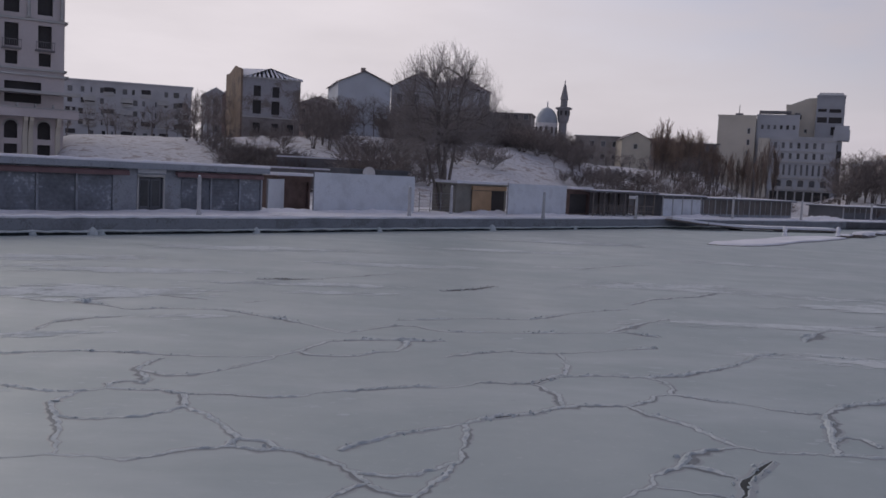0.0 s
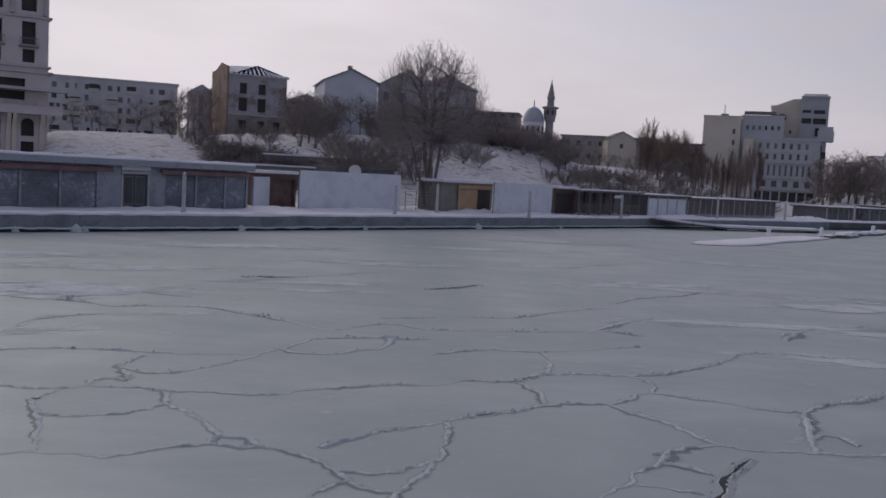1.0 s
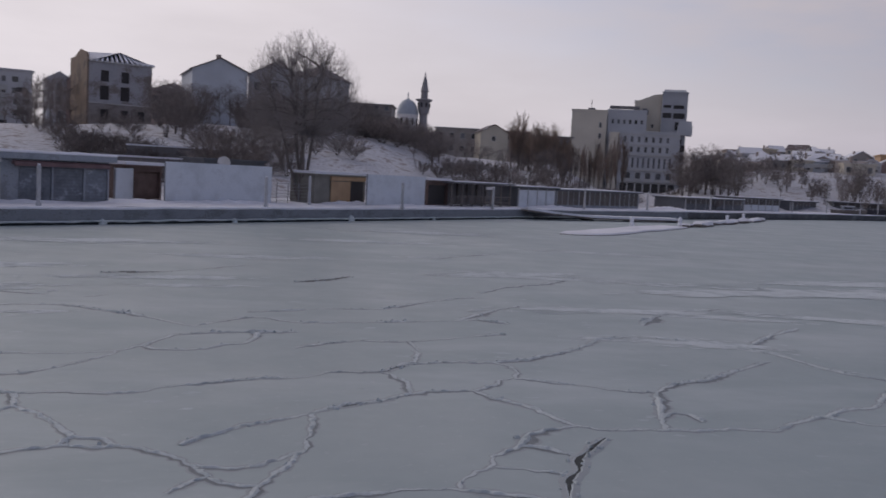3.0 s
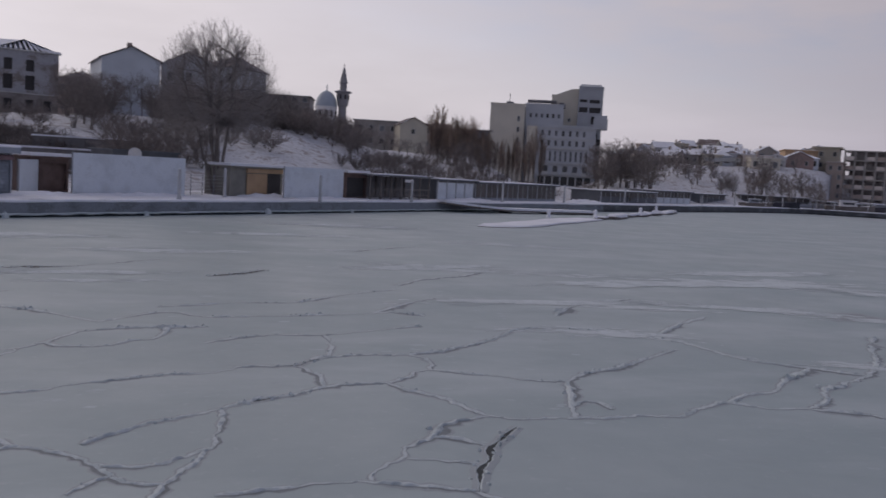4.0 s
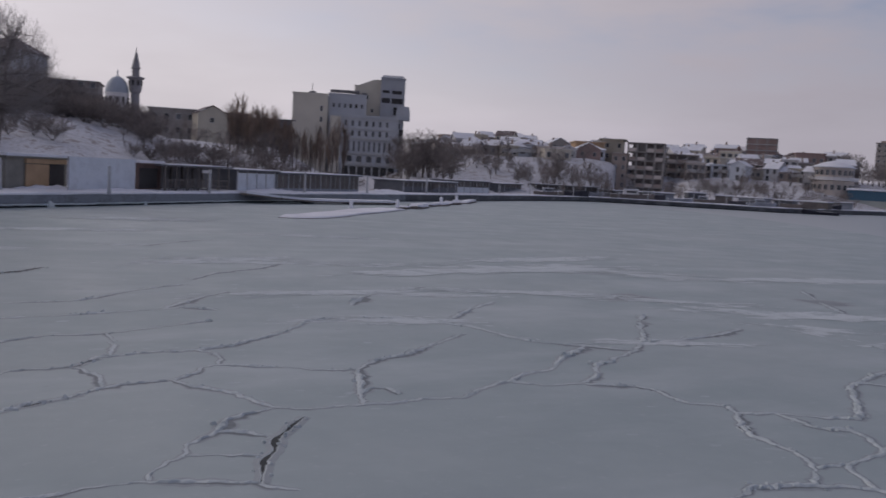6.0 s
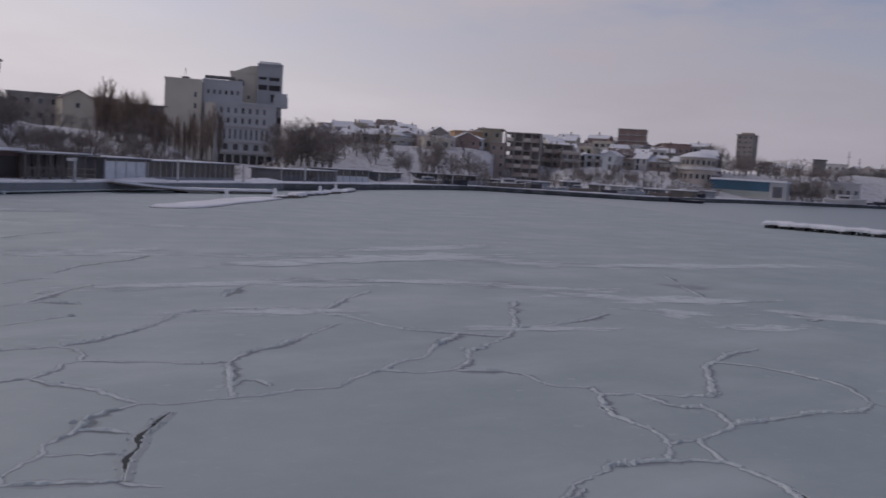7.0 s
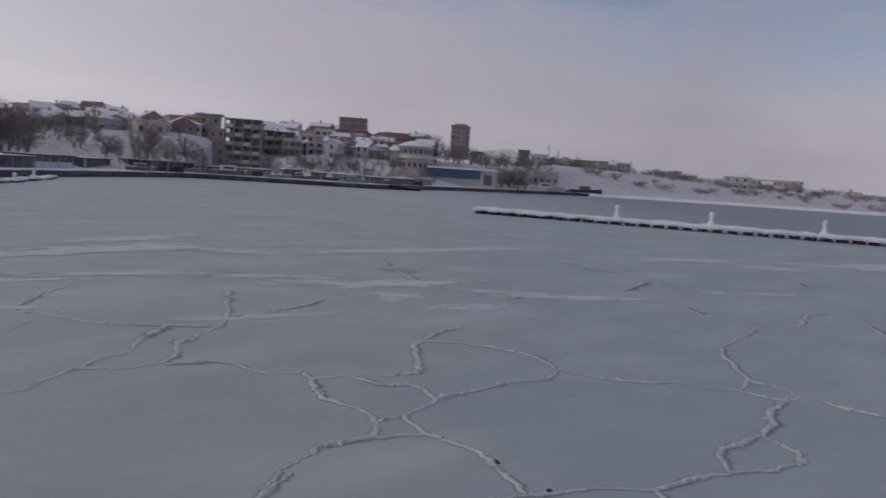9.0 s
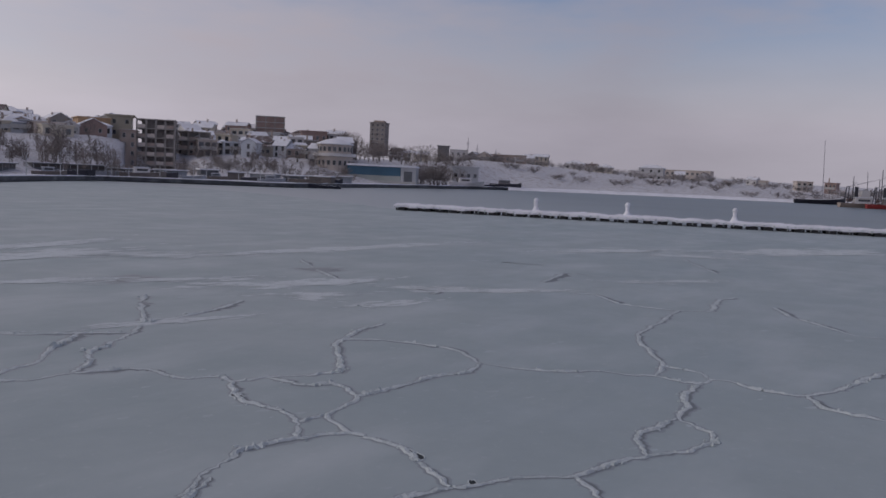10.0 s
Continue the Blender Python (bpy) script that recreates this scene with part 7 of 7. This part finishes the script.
gangway()
raft()
frozen_blocks()
long_pontoon()
boat("dark-hulled sailing yacht with a tall bare mast", 337, 58.5, -72, 17, HULL_DARK, None, 22.5, "sailing_yacht")
for lab_, x_, y_, hd_, hull_, cab_, m_ in (
    ("white and rust trawler with lifting gear and masts", 296, 38.5, -60, BROWN, LIGHT_WALL, 11),
    ("red trawler with a dark gantry and two masts", 292, 30.0, -70, HULL_RED, DARK_WALL, 13),
):
    tr = boat(lab_, x_, y_, hd_, 15, hull_, cab_, m_, "trawler")
    part("wheelhouse", Build().solid([(-1.5, -1.2), (1.2, -1.1), (1.2, 1.1), (-1.5, 1.2)], 3.0, 5.2, taper=0.9), cab_, tr)
    part("funnel", Build().turned([(0.5, 3.0), (0.5, 6.0), (0.6, 6.0), (0.6, 6.3)], 10, 0, -2.6, 0), HULL_DARK, tr)
    for sg in (-1, 1):
        part("gantry_leg", Build().tube((-5.5, sg * 1.5, 1.2), (-5.2, sg * 0.9, 6.2), 0.16, 0.14, 6), HULL_DARK, tr)
    part("gantry_beam", Build().tube((-5.2, -1.0, 6.2), (-5.2, 1.0, 6.2), 0.16, 0.16, 6), HULL_DARK, tr)
    part("derrick", Build().tube((1.6, 0, 2.2), (5.6, 0, 7.2), 0.12, 0.08, 6), STEEL, tr)
    part("aft_mast", Build().tube((-3.6, 0, 2.0), (-3.7, 0, m_ - 1.5), 0.16, 0.08, 6), HULL_DARK, tr)
    part("crosstree", Build().tube((-3.7, -1.1, m_ - 3.4), (-3.7, 1.1, m_ - 3.2), 0.09, 0.09, 5).tube((-4.2, 0, m_ - 4.6), (-2.6, 0, m_ - 3.4), 0.1, 0.07, 5), STEEL, tr)
    for q in (-0.8, 0.8):
        part("stay", Build().tube((4.0, 0, 8.8), (-5.2, q, 6.2), 0.05, 0.05, 4), STEEL, tr)
    part("net_drum", Build().tube((-4.6, -1.0, 2.2), (-4.6, 1.0, 2.2), 0.55, 0.55, 10), RUST, tr)
    part("fore_mast", Build().tube((4.2, 0, 1.5), (4.0, 0, 9.0), 0.13, 0.07, 6), HULL_DARK, tr)
tr = boat("green and white trawler with tall masts moored behind", 291, 22.0, -75, 15, PALE_GREEN, LIGHT_WALL, 15, "trawler")
part("fore_mast", Build().tube((4.2, 0, 1.5), (4.0, 0, 12.0), 0.14, 0.07, 6), HULL_DARK, tr)
part("aft_mast", Build().tube((-4.2, 0, 1.5), (-4.3, 0, 14.0), 0.16, 0.08, 6), HULL_DARK, tr)
part("derrick", Build().tube((-4.2, 0, 2.5), (0.5, 0, 9.0), 0.12, 0.08, 6), HULL_RED, tr)
for lab_, be_, n_, hull_, cab_ in (("snow-covered pale motor boat laid up on the shore", 58.7, 11.5, LIGHT_WALL, LIGHT_WALL), ("snow-covered dark boat laid up on the shore", 61.2, 11, HULL_DARK, DARK_WALL), ("small snow-covered dinghy laid up on the shore", 60.0, 6, HULL_DARK, None)):
    p = spot(be_, quay_r(be_) + 3.5)
    laid = boat(lab_, p.x, p.y, -be_ + 8, n_, hull_, cab_, 0)
    laid.location.z = QUAY_Z + 0.05
p = spot(38.7, quay_r(38.7) + 4.0)
tarped = boat("motor boat laid up under snow on the far quay", p.x, p.y, -30, 9, WOOD, LIGHT_WALL, 0)
tarped.location.z = QUAY_Z + 0.05
boat("small dark boat at the foot of the far slope", 150, 127, 140, 7, HULL_DARK, None, 0)

# laid-up boats, huts and poles along the far quay
rng = random.Random(12)
for k in range(11):
    be = 33.5 + 1.65 * k + rng.uniform(-0.4, 0.4)
    p = spot(be, quay_r(be) + rng.uniform(3.0, 9.0))
    b_ = boat(("snow-covered small boat laid up on the far quay", "dark small boat under snow on the far quay")[k % 2], p.x, p.y, -be + rng.uniform(-35, 35), rng.uniform(5.5, 8.5), (WOOD, HULL_DARK, TIN)[k % 3], (TIN, None)[k % 2], 0)
    b_.location.z = QUAY_Z + 0.12
for k in range(14):
    be = 30.5 + 1.55 * k + rng.uniform(-0.5, 0.5)
    p = spot(be, quay_r(be) + 1.2)
    pole = thing("quay_pole", "slim grey pole on the far quay", "pole", pose(p.x, p.y, QUAY_Z), "far quay poles")
    part("shaft", Build().tube((0, 0, -0.1), (0, 0, rng.uniform(1.6, 3.6)), 0.09, 0.07, 6), POLE, pole)
for k in range(7):
    be = 40.5 + 1.6 * k + rng.uniform(-0.4, 0.4)
    p = spot(be, quay_r(be) + rng.uniform(9, 13))
    q_ = spot(be + rng.uniform(0.9, 1.5), quay_r(be) + rng.uniform(9, 13))
    kiosk(("grey quayside hut with a snowy roof", "dark quayside hut with a snowy roof", "dark wooden quayside hut with a snowy roof")[k % 3], p.x, p.y, q_.x, q_.y, 3.0, rng.uniform(1.3, 1.8), (TIN, TIN_DARK, WOOD)[k % 3], TIN_DARK, "hut")


def snow_bank(x0, y0, x1, y1, wide, high, seed):
    """Uneven heap of cleared snow."""
    at, n = along(x0, y0, x1, y1, QUAY_Z - 0.02)
    b = Build()
    nu, nv = max(6, int(n / 0.3)), 8
    for i in range(nu + 1):
        for j in range(nv + 1):
            u, v = i / nu, j / nv
            k = math.sin(math.pi * u) ** 0.5 * math.sin(math.pi * v)
            z = high * k * (0.7 + 0.6 * noise.noise((u * n * 1.1, v * 3, seed)) + 0.25 * noise.noise((u * n * 4, v * 8, seed)))
            b.v.append((u * n, (v - 0.5) * wide, max(z, 0.0)))
    for i in range(nu):
        for j in range(nv):
            a = i * (nv + 1) + j
            b.f.append((a, a + nv + 1, a + nv + 2, a + 1))
            b.m.append(0)
    ob = new("snow_bank", b.mesh("snow_bank", SNOW, True))
    ob.matrix_basis = at
    return tagged(ob, "low uneven bank of cleared snow on the quay", "snow bank", "snow banks")


snow_bank(-13.4, 62.0, -9.4, 66.6, 1.6, 0.32, 1)
snow_bank(-10.2, 66.0, -2.4, 73.2, 1.1, 0.3, 2)
snow_bank(1.6, 77.2, 6.2, 81.2, 1.4, 0.42, 3)
snow_bank(6.2, 78.4, 12.4, 85.0, 0.9, 0.22, 4)
snow_bank(-30.5, 42.2, -22.0, 51.4, 0.9, 0.2, 5)
snow_bank(-20.5, 53.6, -14.2, 61.0, 0.9, 0.24, 6)
snow_bank(24.0, 94.0, 31.0, 99.8, 1.3, 0.4, 7)
snow_bank(44.0, 109.6, 52.0, 115.6, 1.6, 0.5, 8)


def ice_lump(be, size):
    """Frozen spray built up on the quay face."""
    p = spot(be, quay_r(be) - 0.25)
    b = Build()
    n = 12
    for r_, z in ((1.0, 0.0), (0.85, 0.35), (0.5, 0.75), (0.18, 1.0), (0.01, 1.06)):
        for k in range(n):
            a = math.tau * k / n
            j = r_ * (1 + 0.4 * noise.noise((be + math.cos(a) * 2, math.sin(a) * 2, z * 3)))
            b.v.append((j * size * 0.8 * math.cos(a), j * size * 0.8 * math.sin(a), z * size))
    for q in range(4):
        for k in range(n):
            b.f.append((q * n + k, q * n + (k + 1) % n, (q + 1) * n + (k + 1) % n, (q + 1) * n + k))
            b.m.append(0)
    ob = new("ice_lump", b.mesh("ice_lump", FROST, True))
    ob.matrix_basis = pose(p.x, p.y, 0)
    return tagged(ob, "frozen spray lump at the foot of the quay wall", "ice lump", "ice lumps")


for be_, s_ in ((-21.7, 0.42), (-21.2, 0.3), (-12.0, 0.35), (-4.2, 0.32), (3.1, 0.45), (-25.0, 0.3), (8.4, 0.3)):
    ice_lump(be_, s_)
